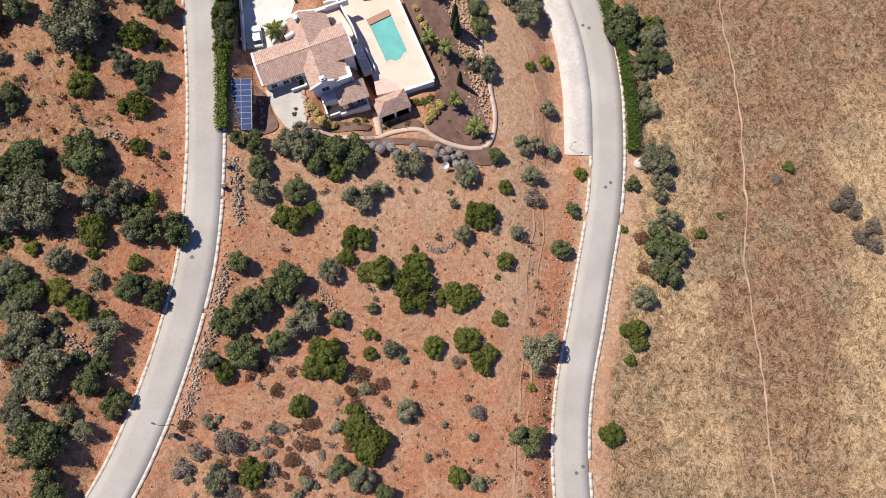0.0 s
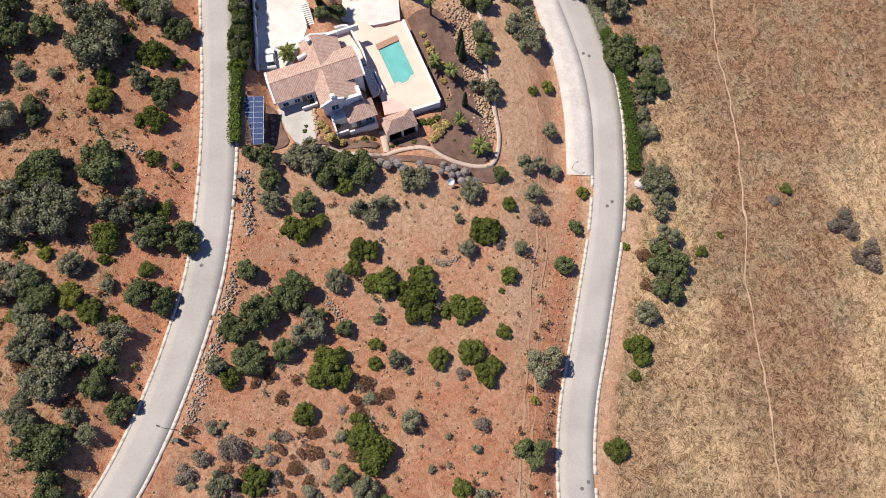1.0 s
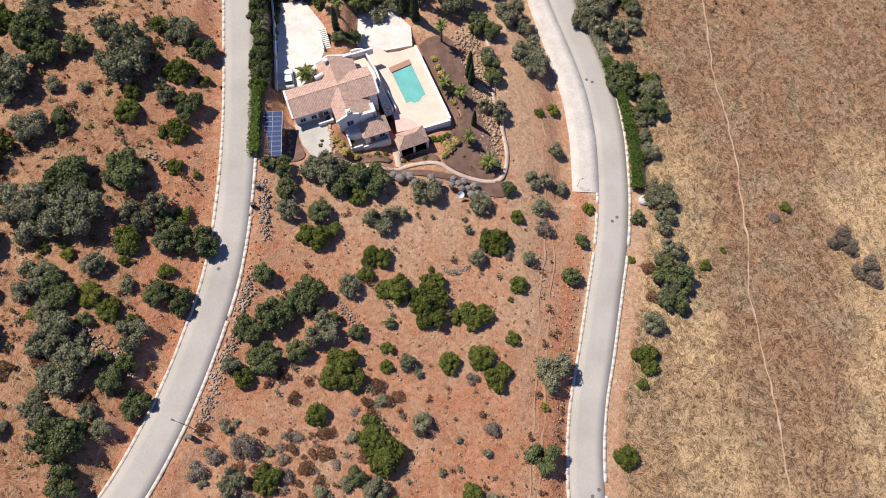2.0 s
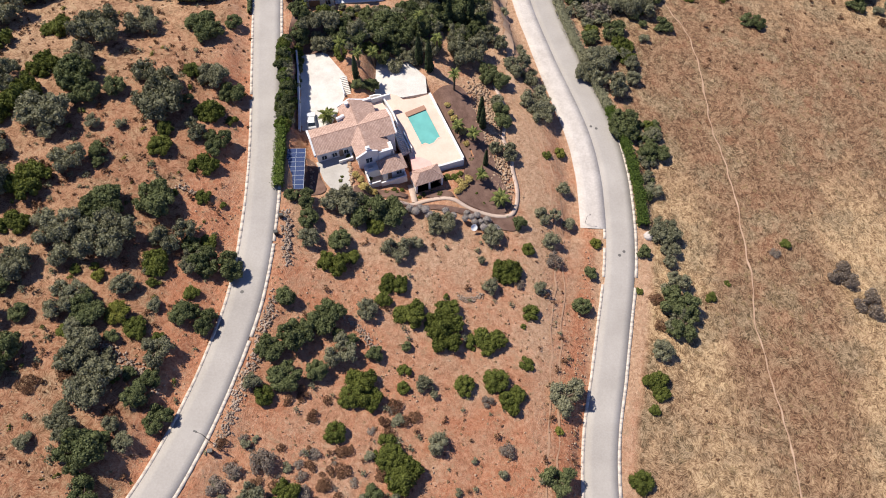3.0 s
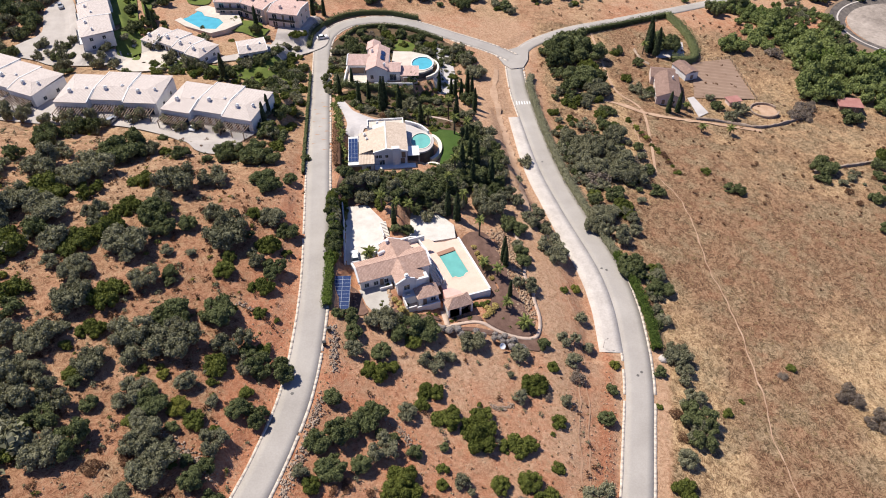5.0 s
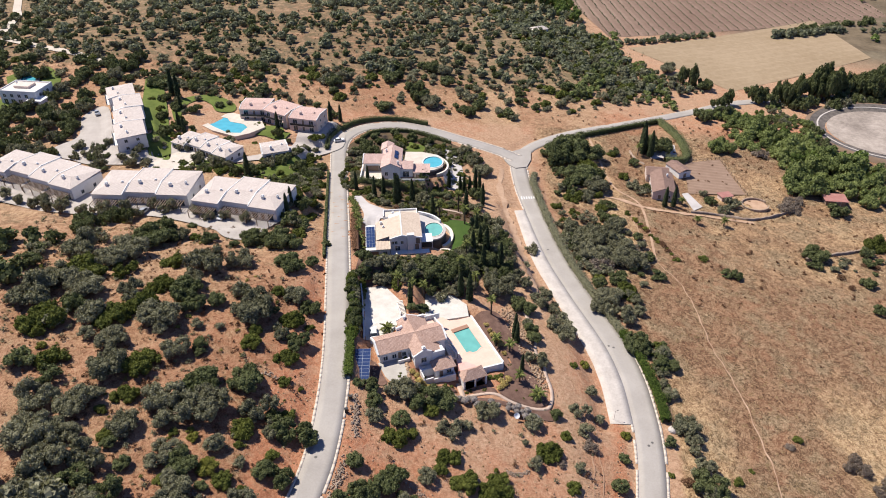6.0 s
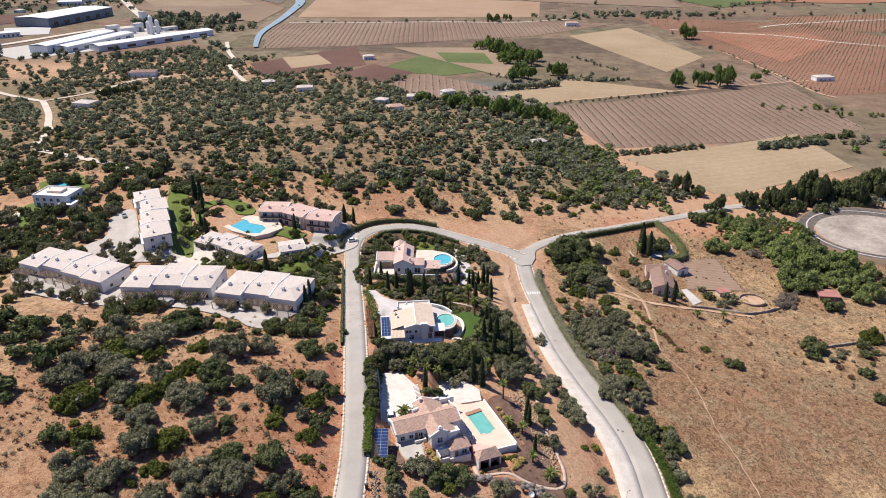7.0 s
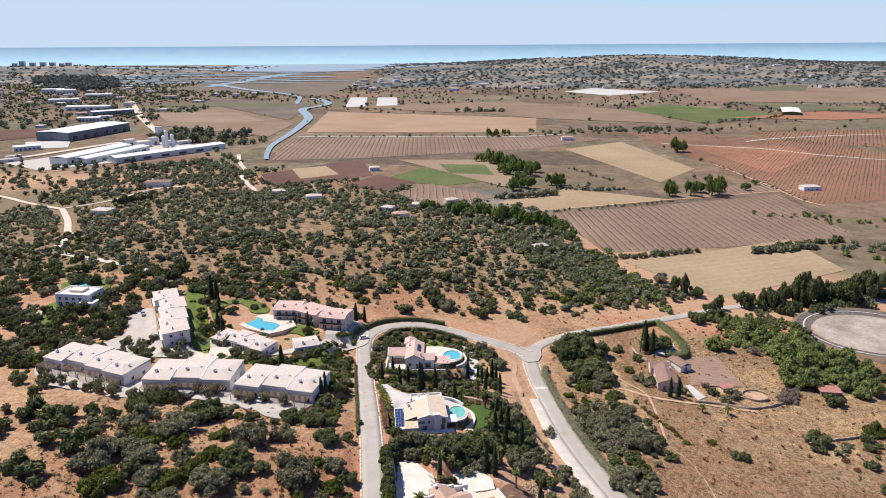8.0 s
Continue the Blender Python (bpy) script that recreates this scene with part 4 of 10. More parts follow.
# each kind: name, label, category, lumps, clump size, flatness, heart, trunk, height over radius
KINDS = {
    "lentisk": ("bush", "rounded bright green evergreen bush on bare soil", "bush", 11, 0.075, 0.72, 0.86, None, 0.95),
    "carob": ("carob_tree", "dense dark green spreading tree", "tree", 10, 0.08, 1.0, 0.84, 0.10, 1.15),
    "olive": ("olive_tree", "loose grey-green olive tree on dry soil", "tree", 11, 0.07, 1.05, 0.72, 0.10, 1.2),
    "broom": ("bush", "yellow-green broom bush on bare soil", "bush", 9, 0.075, 0.75, 0.8, None, 0.9),
    "dry": ("dry_bush", "dead brown bush on bare soil", "bush", 8, 0.08, 0.6, 0.0, None, 0.7),
    "grey": ("dry_bush", "leafless grey twiggy bush", "bush", 10, 0.075, 0.75, 0.45, None, 0.85),
    "hedge": ("bush", "bright green bush grown into a hedge", "bush", 10, 0.075, 0.9, 0.85, None, 1.0),
    "reed": ("pond_shrub", "light green leafy shrub below the pond", "shrub", 10, 0.08, 1.0, 0.8, None, 1.0),
    "poplar": ("poplar_tree", "bright green leafy poplar tree", "tree", 9, 0.085, 1.3, 0.82, 0.08, 1.5),
}
CROWNS, TRUNKS = {}, {}
for kind, (nm, label, cat, lumps, size, flat, core, stem, tall) in KINDS.items():
    part_name = "crown" if stem else nm
    CROWNS[kind, "small"] = [crown_mesh(part_name, LEAF[kind], 11 + 7 * k + len(kind), lumps + 3, 520, size * 1.2, flat, core) for k in range(4)]
    CROWNS[kind, "mid"] = [crown_mesh(part_name, LEAF[kind], 101 + 7 * k + len(kind), lumps + 14, 1250, size * 0.78, flat, core) for k in range(5)]
    CROWNS[kind, "large"] = [crown_mesh(part_name, LEAF[kind], 201 + 7 * k + len(kind), lumps + 24, 2300, size * 0.62, flat, core) for k in range(4)]
    CROWNS[kind, "thicket"] = [thicket_mesh(part_name, LEAF[kind], 260 + 9 * k + len(kind), lumps + 9, 900, size * 1.0, flat, core) for k in range(5)]
    CROWNS[kind, "distant"] = [thicket_mesh(part_name, LEAF[kind], 360 + 9 * k + len(kind), lumps, 290, size * 1.6, flat, core) for k in range(5)]
    if stem:
        TRUNKS[kind] = [trunk_mesh(k, 0.7 * flat, stem, 4, 0.42) for k in range(3)]
PLANTS = random.Random(5)


def one_plant(kind, x, y, r, group, tall=1.0, z=None):
    nm, label, cat, lumps, size, flat, core, stem, high = KINDS[kind]
    grade = "small" if r < 1.1 else "mid" if r < 2.2 else "large" if r < 2.7 or kind == "poplar" else "thicket"
    if y > 100 or x < -95:
        grade = "small" if r < 2.2 else "distant" if r < 4.2 or y > 330 else "thicket"
    if "wood" in group or "thickets" in group or "hill" in group or "pond" in group:
        nm = ("maquis_tree" if "thicket" in group else "woodland_tree") if stem else nm
    if not stem and any(w in group for w in ("garden", "clipped", "shrubs", "planting", "upper lane")):
        nm = "garden_shrub"
    z = hz(x, y) if z is None else z
    s = r * PLANTS.uniform(1.0, 1.1)
    m = pose(x, y, z - 0.04, 0, 0, PLANTS.uniform(0, 360)) @ Matrix.Diagonal((s * PLANTS.uniform(0.92, 1.08), s, s * tall * PLANTS.uniform(0.9, 1.1), 1))
    crown = PLANTS.choice(CROWNS[kind, grade])
    if stem:
        thing = new(nm)
        thing.empty_display_size = 0.5
        thing.matrix_basis = m
        same_part("trunk", PLANTS.choice(TRUNKS[kind]), thing, Matrix.Identity(4))
        same_part("crown", crown, thing, Matrix.Translation((0, 0, 0.12)))
    else:
        thing = new(nm, crown)
        thing.matrix_basis = m
    size_word = "large " if r > 3.2 else "small " if r < 1.2 else ""
    return tagged(thing, size_word + label, cat, group)


def plant(kind, zone, rows):
    for x, y, r in rows:
        if x > 98 and y > 155 and r > 4 and kind in ("lentisk", "carob"):
            one_plant("reed", x, y, r, "thicket below the pond")
            continue
        if 20 < x < 60 and 85 < y < 175 and kind == "carob":
            one_plant("olive", x, y, r, "olive plants of the " + zone)
            continue
        one_plant(kind, x, y, r, kind + " plants of the " + zone)


plant("carob", "upper west slope", [
    (-72.0, 63.9, 2.5), (-58.3, 63.0, 1.6), (-50.9, 53.9, 3.0), (-51.4, 51.6, 1.9), (-50.1, 66.5, 2.8), (-71.7, 48.3, 2.2),
    (-119.6, 98.4, 4.3), (-97.7, 91.9, 5.8), (-95.0, 96.2, 4.7), (-91.8, 106.0, 1.8), (-83.9, 96.1, 2.7), (-72.4, 98.3, 4.1),
    (-64.8, 97.0, 5.4), (-60.0, 96.1, 3.2), (-58.2, 83.5, 3.8), (-60.8, 84.7, 2.3), (-60.4, 109.3, 3.1), (-53.0, 86.7, 2.2),
    (-76.3, 94.5, 1.6), (-122.4, 74.1, 3.3), (-79.6, 66.0, 4.4), (-77.0, 61.5, 3.6), (-103.7, 58.4, 3.0), (-51.4, 99.9, 1.6),
])
plant("olive", "upper west slope", [
    (-63.1, 60.8, 5.3), (-55.2, 55.9, 2.8), (-69.2, 55.2, 1.3), (-122.4, 81.1, 3.7), (-112.2, 83.2, 5.8), (-111.8, 90.6, 3.4),
    (-100.1, 83.5, 5.7), (-102.9, 77.7, 4.8), (-92.2, 96.6, 3.0), (-71.4, 83.3, 3.9), (-79.2, 79.0, 5.8), (-79.9, 71.2, 3.7),
    (-111.1, 66.2, 5.4), (-103.5, 63.7, 5.3), (-113.6, 60.7, 6.1), (-92.6, 63.7, 4.1), (-64.2, 66.5, 5.0), (-54.2, 69.4, 3.4),
    (-74.1, 55.0, 1.7), (-83.3, 55.9, 4.9), (-82.1, 53.3, 3.5), (-98.3, 55.1, 3.6), (-105.7, 53.4, 3.6), (-96.6, 48.7, 2.1),
    (-58.9, 128.9, 2.2),
])
plant("lentisk", "upper west slope", [
    (-53.7, 60.7, 3.1), (-61.0, 55.2, 2.2), (-61.0, 50.7, 2.6), (-52.5, 48.0, 3.0), (-49.5, 59.9, 1.5), (-87.8, 96.7, 2.0),
    (-66.7, 145.5, 3.2), (-87.9, 80.0, 3.1), (-98.5, 74.6, 3.9), (-107.5, 72.2, 5.5), (-87.2, 68.3, 3.7), (-58.7, 70.7, 2.2),
    (-88.5, 60.8, 4.3), (-93.4, 55.1, 4.3), (-91.2, 57.2, 2.9), (-108.5, 51.7, 5.8), (-63.0, 146.2, 2.8),
])
plant("carob", "west slope", [
    (-71.2, 46.0, 1.5), (-59.5, 38.3, 4.3), (-67.4, 36.4, 4.4), (-69.6, 33.3, 3.2), (-50.1, 28.7, 3.6), (-47.9, 16.7, 3.4),
    (-51.0, 16.7, 2.5), (-65.9, 16.1, 3.6), (-55.3, 2.0, 2.5), (-51.9, -1.4, 2.7), (-61.2, -7.5, 4.0), (-59.4, -13.2, 3.0),
    (-59.1, -5.1, 1.8), (-53.8, 5.1, 2.0), (-106.3, 39.1, 3.5), (-99.1, 34.8, 3.4), (-80.4, 19.2, 1.8), (-76.3, 15.0, 1.9),
    (-82.9, 11.0, 3.5), (-76.5, 7.3, 4.0),
])
plant("lentisk", "west slope", [
    (-51.6, 40.8, 1.6), (-48.2, 39.9, 0.9), (-56.8, 40.9, 1.0), (-57.1, 26.1, 2.8), (-49.1, 31.5, 1.8), (-57.1, 22.2, 1.2),
    (-69.9, 23.5, 1.1), (-58.0, 13.8, 2.3), (-50.5, 21.0, 1.6), (-54.2, 12.1, 1.6), (-59.5, 5.0, 1.4), (-82.0, 40.7, 4.6),
    (-100.4, 39.9, 3.8), (-81.9, 31.8, 2.8), (-81.7, 21.1, 2.2), (-85.3, 27.4, 1.5), (-86.8, 6.7, 4.1),
])
plant("olive", "west slope", [
    (-65.3, 30.6, 5.6), (-54.8, 30.9, 4.5), (-51.3, 26.8, 2.8), (-61.2, 21.0, 2.4), (-55.7, 17.9, 1.6), (-65.2, 9.1, 4.0),
    (-53.8, 9.4, 3.0), (-62.0, 3.2, 4.5), (-65.0, -3.4, 3.0), (-60.9, 8.4, 1.4), (-68.1, 19.2, 2.6), (-67.2, 12.7, 2.0),
    (-58.2, -2.7, 1.6), (-75.9, 45.6, 3.7), (-90.0, 46.9, 4.1), (-88.4, 38.6, 5.0), (-73.9, 31.0, 4.7), (-70.6, 27.2, 4.3),
    (-87.3, 31.4, 1.6), (-90.1, 27.7, 4.5), (-98.0, 28.4, 4.6), (-95.4, 19.8, 5.0), (-91.1, 21.0, 3.5), (-79.6, 23.6, 3.7),
    (-88.0, 20.5, 2.5), (-70.2, 17.3, 3.5), (-83.4, 15.3, 4.5), (-89.6, 13.8, 4.8), (-90.8, 9.5, 3.6), (-80.7, 5.0, 4.0),
])
plant("olive", "west slope", [
    (-89.1, 3.9, 3.5),
])
plant("carob", "plot", [
    (-46.1, 26.9, 4.0), (-33.8, 42.9, 3.0), (-21.2, 41.8, 4.0), (-17.4, 41.7, 3.5), (-32.0, 38.1, 2.4), (-26.0, 34.5, 2.6),
    (9.4, 43.6, 1.9), (24.0, 34.4, 1.7), (21.3, 26.6, 2.3), (-34.2, 21.4, 2.1), (-18.2, 12.5, 1.7), (-27.2, 18.2, 3.5),
    (-33.9, 13.3, 3.6), (-31.5, 15.3, 2.9), (-35.7, 11.5, 2.7), (-23.2, 14.6, 2.7), (-27.8, 8.5, 2.4), (-32.8, 7.0, 3.1),
    (-12.7, 14.6, 1.1), (14.0, -7.3, 3.0), (-17.2, -11.4, 1.9), (-10.2, -15.9, 1.8),
])
plant("broom", "west slope", [
    (-65.8, 22.7, 1.4), (-66.9, 24.5, 1.0), (-61.1, 15.9, 2.5), (-104.6, 44.3, 1.4),
])
plant("olive", "plot", [
    (-26.8, 42.8, 3.8), (-24.2, 44.3, 3.0), (-31.5, 34.1, 2.4), (-15.3, 34.1, 3.2), (-11.6, 36.0, 1.6), (-6.6, 41.0, 3.1),
    (3.6, 39.7, 2.6), (15.8, 40.3, 2.1), (3.0, 28.2, 2.0), (1.3, 34.0, 1.0), (12.9, 29.1, 1.5), (-20.0, 20.7, 2.5),
    (-24.3, 12.2, 3.3), (-38.0, 5.6, 1.9), (-9.6, 7.8, 1.9), (-7.6, 6.0, 1.0), (16.9, 7.7, 3.9), (-6.9, -2.7, 2.1),
    (-13.8, -13.6, 2.4), (5.1, -14.6, 1.6), (-3.4, -10.3, 0.8), (-0.6, -4.9, 0.7), (4.3, -7.2, 0.9), (-35.9, -12.9, 2.7),
    (-37.6, -4.5, 1.0),
])
plant("lentisk", "plot", [
    (-19.7, 38.7, 2.2), (-27.1, 29.5, 3.2), (-23.4, 31.4, 1.8), (-15.5, 26.9, 2.8), (11.0, 37.8, 1.7), (6.1, 32.0, 3.1),
    (10.7, 23.7, 2.1), (9.1, 20.8, 0.6), (-5.6, 25.4, 0.8), (-17.4, 23.2, 1.8), (-12.2, 20.8, 3.3), (-5.5, 21.3, 3.7),
    (-5.4, 17.1, 3.7), (-7.4, 19.1, 2.9), (1.4, 16.7, 3.2), (4.0, 17.5, 2.2), (-36.0, 3.4, 2.1), (-20.2, 7.2, 2.9),
    (-18.8, 4.5, 2.7), (-22.0, 4.4, 2.4), (-24.0, -1.9, 2.3), (-13.0, 10.0, 1.5), (-13.0, 6.9, 1.4), (-2.2, 8.0, 2.2),
    (3.4, 9.5, 2.6), (6.3, 6.1, 2.8), (9.5, 13.3, 1.6), (1.6, -13.6, 1.8), (-15.4, -4.7, 2.9), (-12.6, -7.8, 3.5),
])
plant("lentisk", "plot", [
    (-14.0, -6.5, 2.7), (-31.1, -12.3, 2.9), (29.3, -7.0, 2.6),
])
plant("olive", "gardens", [
    (15.4, 46.2, 2.7), (20.3, 45.9, 1.8), (6.9, 61.5, 3.3), (16.0, 74.0, 3.5), (19.6, 54.4, 2.0), (-33.8, 86.7, 3.4),
    (-34.6, 85.0, 2.4), (-25.7, 88.7, 2.8), (-16.3, 84.6, 3.8), (-11.8, 86.7, 3.8), (-1.0, 87.6, 5.3), (4.7, 94.0, 4.0),
    (12.0, 94.5, 1.8), (10.8, 86.8, 3.5), (13.5, 84.3, 2.8), (14.4, 77.5, 3.8), (5.5, 74.7, 2.1), (11.1, 118.8, 2.6),
    (8.3, 108.1, 1.4), (27.9, 132.9, 4.9), (30.8, 116.9, 5.5), (30.8, 92.9, 4.2), (24.9, 138.2, 3.6), (25.0, 125.9, 3.8),
    (29.7, 125.9, 4.2),
])
plant("grey", "plot", [
    (16.3, 36.1, 2.1), (8.7, 29.7, 1.2), (1.9, 5.6, 1.4), (5.3, -3.0, 1.6), (-34.7, -7.5, 2.4), (-39.0, -8.8, 1.6),
    (-28.0, -11.6, 1.5), (-41.3, -11.3, 1.8),
])
plant("broom", "plot", [
    (25.8, 41.8, 1.6), (14.9, 1.3, 1.0),
])
plant("dry", "plot", [
    (-29.6, 3.9, 1.2), (-27.7, 0.8, 1.2), (-25.7, 3.5, 1.0), (-14.3, 3.6, 1.4), (-12.9, 0.8, 1.4), (-16.1, 0.8, 1.2),
    (-15.1, -1.1, 1.2), (-32.1, 3.0, 1.0), (-30.5, 5.3, 0.9),
])
plant("carob", "east field", [
    (34.3, 73.5, 4.4), (35.4, 72.0, 3.6), (39.8, 64.7, 2.4), (42.2, 66.0, 2.7), (35.7, 39.6, 1.8), (41.1, 27.8, 4.2),
    (42.0, 23.0, 3.9), (35.5, 201.5, 7.8), (41.8, 195.9, 7.2), (36.6, 176.5, 6.8), (41.0, 169.2, 4.9), (41.3, 123.4, 4.8),
    (41.3, 115.3, 5.5), (44.8, 114.1, 4.1), (33.4, 85.2, 4.6), (39.0, 87.5, 2.3), (103.6, 212.8, 5.9), (110.6, 129.8, 4.3),
    (107.2, 123.7, 3.0), (130.1, 133.1, 2.7), (127.9, 126.4, 2.2), (74.1, 113.6, 2.7), (76.6, 112.7, 2.3), (56.4, 174.2, 2.7),
    (59.3, 169.6, 3.2), (84.9, 165.3, 2.4), (61.2, 194.2, 2.6), (56.9, 174.4, 2.9), (61.0, 172.6, 2.6), (54.8, 202.6, 2.5), (108.5, 249.4, 4.6), (116, 246.5, 5.2), (145.0, 201.3, 9.6), (150.7, 195.9, 10.3), (155.3, 187.1, 8.1),
])
plant("carob", "east field", [
    (141.3, 181.6, 7.8), (151.1, 171.3, 7.7), (133.3, 162.0, 3.9), (74.1, 208.5, 7.2), (120.7, 114.0, 2.6), (116.7, 99.1, 2.4),
])
plant("olive", "east field", [
    (39.9, 55.2, 2.1), (42.0, 71.0, 2.2), (40.6, 45.0, 3.7), (41.0, 39.5, 2.8), (41.0, 32.7, 3.6), (40.0, 25.1, 3.3),
    (36.5, 17.7, 2.4), (34.6, 128.3, 5.8), (42.5, 138.7, 4.4), (35.9, 114.9, 4.6), (33.5, 143.2, 3.6), (87.6, 158.4, 3.0),
    (92.6, 163.4, 3.8), (84.0, 172.0, 2.0), (119.5, 127.2, 2.2), (113.2, 121.9, 1.9),
])
plant("dry", "east field", [
    (36.9, 29.2, 1.6), (37.1, 23.2, 1.3), (114.4, 111.9, 1.3), (113.5, 117.8, 1.7),
])
plant("lentisk", "east field", [
    (34.7, 11.0, 3.2), (33.5, 6.1, 1.3), (48.8, 30.4, 1.4), (53.2, 34.0, 0.8), (68.2, 44.4, 1.4), (33.7, 30.8, 0.9),
    (37.7, 97.4, 4.3), (53.8, 201.6, 2.5), (68.8, 122.6, 1.8), (54.9, 182.6, 2.6), (127.4, 180.7, 9.6), (131.9, 209.2, 8.2),
    (126.4, 228.1, 8.0), (132.3, 223.1, 7.9), (142.9, 218.1, 8.5), (120.6, 241.1, 6.4), (127.9, 242.6, 5.9), (135.5, 138.2, 4.6),
])
plant("grey", "east field", [
    (79.3, 37.0, 2.8), (83.7, 30.8, 3.4), (65.4, 42.0, 1.4), (120.4, 209.7, 3.8), (115.0, 164.6, 5.2), (119, 168, 4.2),
])
plant("carob", "gardens", [
    (6.0, 72.4, 2.3), (6.5, 69.4, 2.5), (-39.0, 87.0, 2.6), (-27.5, 86.9, 3.4), (-21.2, 90.6, 4.9), (-15.3, 92.3, 4.9),
    (-19.7, 86.2, 3.4), (-23.0, 75.2, 2.4), (-25.4, 74.0, 1.9), (-6.5, 99.7, 4.4), (-2.1, 107.5, 5.3), (-9.4, 106.1, 4.2),
    (-12.9, 102.4, 3.0), (1.0, 117.2, 4.4), (-2.7, 119.3, 4.0), (3.7, 82.6, 3.4), (6.4, 81.0, 2.5), (-7.2, 112.5, 3.7),
    (29.9, 193.7, 6.6), (27.3, 200.0, 3.9), (27.7, 88.5, 3.3),
])
plant("lentisk", "gardens", [
    (16.5, 62.8, 1.3), (-30.0, 83.0, 2.0), (-4.3, 95.8, 2.0), (31.2, 160.9, 3.9),
])
plant("broom", "gardens", [
    (19.5, 64.7, 1.6),
])
plant("grey", "gardens", [
    (31.7, 110.6, 3.6),
])


def cypress_mesh():
    rng = np.random.default_rng(8)
    n = 700
    h = rng.uniform(0.02, 1.0, n) ** 0.9
    a = rng.uniform(0, 2 * np.pi, n)
    prof = 0.105 * np.sqrt(np.clip(1 - h, 0, 1)) * np.clip(h * 9 + 0.35, 0, 1) * rng.uniform(0.88, 1.1, n)
    p = np.stack([prof * np.cos(a), prof * np.sin(a), h], 1)
    d = np.stack([np.cos(a), np.sin(a), 0.45 + 0 * a], 1) + rng.normal(scale=0.3, size=(n, 3))
    d /= np.linalg.norm(d, axis=1)[:, None]
    up = np.tile((0.0, 0.0, 1.0), (n, 1)) + rng.normal(scale=0.2, size=(n, 3))
    t = np.cross(d, up)
    t /= np.linalg.norm(t, axis=1)[:, None]
    b = np.cross(t, d)
    s = rng.uniform(0.012, 0.026, (n, 1))
    v = np.stack([p - t * s, p - b * s * 1.8, p + t * s, p + b * s * 1.8], 1).reshape(-1, 3)
    f = np.arange(len(v)).reshape(-1, 4)
    rings, k = [], 10
    for hh in (0.03, 0.15, 0.4, 0.65, 0.85, 0.98):
        rr = 0.085 * math.sqrt(1 - hh) * min(1, hh * 9 + 0.35)
        rings.append([(rr * math.cos(2 * math.pi * i / k), rr * math.sin(2 * math.pi * i / k), hh) for i in range(k)])
    base = len(v)
    idx = base + np.arange(len(rings) * k).reshape(-1, k)
    q = np.stack([idx[:-1], np.roll(idx[:-1], -1, 1), np.roll(idx[1:], -1, 1), idx[1:]], -1).reshape(-1, 4)
    v = np.concatenate([v, np.array(rings).reshape(-1, 3)])
    return raw_mesh("crown", v, np.concatenate([f, q]), LEAF["cypress"])


def simple_trunk(tall, r0, r1, n=8):
    bm = bmesh.new()
    k = 6
    prev = None
    for i in range(k + 1):
        h = tall * i / k
        r = (r0 + (r1 - r0) * i / k) * (1.0 + (0.06 if i % 2 else -0.04))
        ring = [bm.verts.new((r * math.cos(2 * math.pi * j / n), r * math.sin(2 * math.pi * j / n), h)) for j in range(n)]
        if prev:
            for j in range(n):
                bm.faces.new((prev[j], prev[(j + 1) % n], ring[(j + 1) % n], ring[j]))
        prev = ring
    bm.faces.new(prev)
    me = bpy.data.meshes.new("trunk")
    bm.to_mesh(me)
    bm.free()
    me.materials.append(BARK)
    return me


CYPRESS, CYPRESS_TRUNK = cypress_mesh(), simple_trunk(0.2, 0.02, 0.016)


def cypress(x, y, tall, group="cypresses of the gardens", wide=1.0):
    thing = new("cypress_tree")
    thing.matrix_basis = pose(x, y, hz(x, y) - 0.1, 0, 0, PLANTS.uniform(0, 360)) @ Matrix.Diagonal((tall * wide, tall * wide, tall, 1))
    same_part("trunk", CYPRESS_TRUNK, thing, Matrix.Identity(4))
    same_part("crown", CYPRESS, thing, Matrix.Identity(4))
    return tagged(thing, "slender dark green columnar cypress tree", "tree", group)


def frond_mesh():
    """One arching frond with a leaf blade cut into leaflets on both sides of its rib."""
    v, f = [], []
    n = 13
    for i in range(n):
        t = (i + 0.6) / n
        x, z = 1.0 * t * (1 - 0.18 * t), 0.45 * t - 0.75 * t * t
        w = 0.17 * math.sin(math.pi * min(1, t * 0.86 + 0.14)) + 0.03
        for s in (-1, 1):
            k = len(v)
            v += [(x - 0.035, 0, z), (x + 0.035, 0, z - 0.01), (x + 0.12, s * w, z - 0.13 - 0.05 * t), (x + 0.05, s * w * 0.95, z - 0.12)]
            f.append((k, k + 1, k + 2, k + 3))
    for i in range(6):
        t0, t1 = i / 6, (i + 1) / 6
        k = len(v)
        for t in (t0, t1):
            x, z = t * (1 - 0.18 * t), 0.45 * t - 0.75 * t * t
            v += [(x, -0.018, z), (x, 0.018, z)]
        f.append((k, k + 1, k + 3, k + 2))
    return raw_mesh("frond", np.array(v), np.array(f), LEAF["palm"])


FROND, PALM_TRUNK = frond_mesh(), simple_trunk(1.0, 0.26, 0.19, 9)


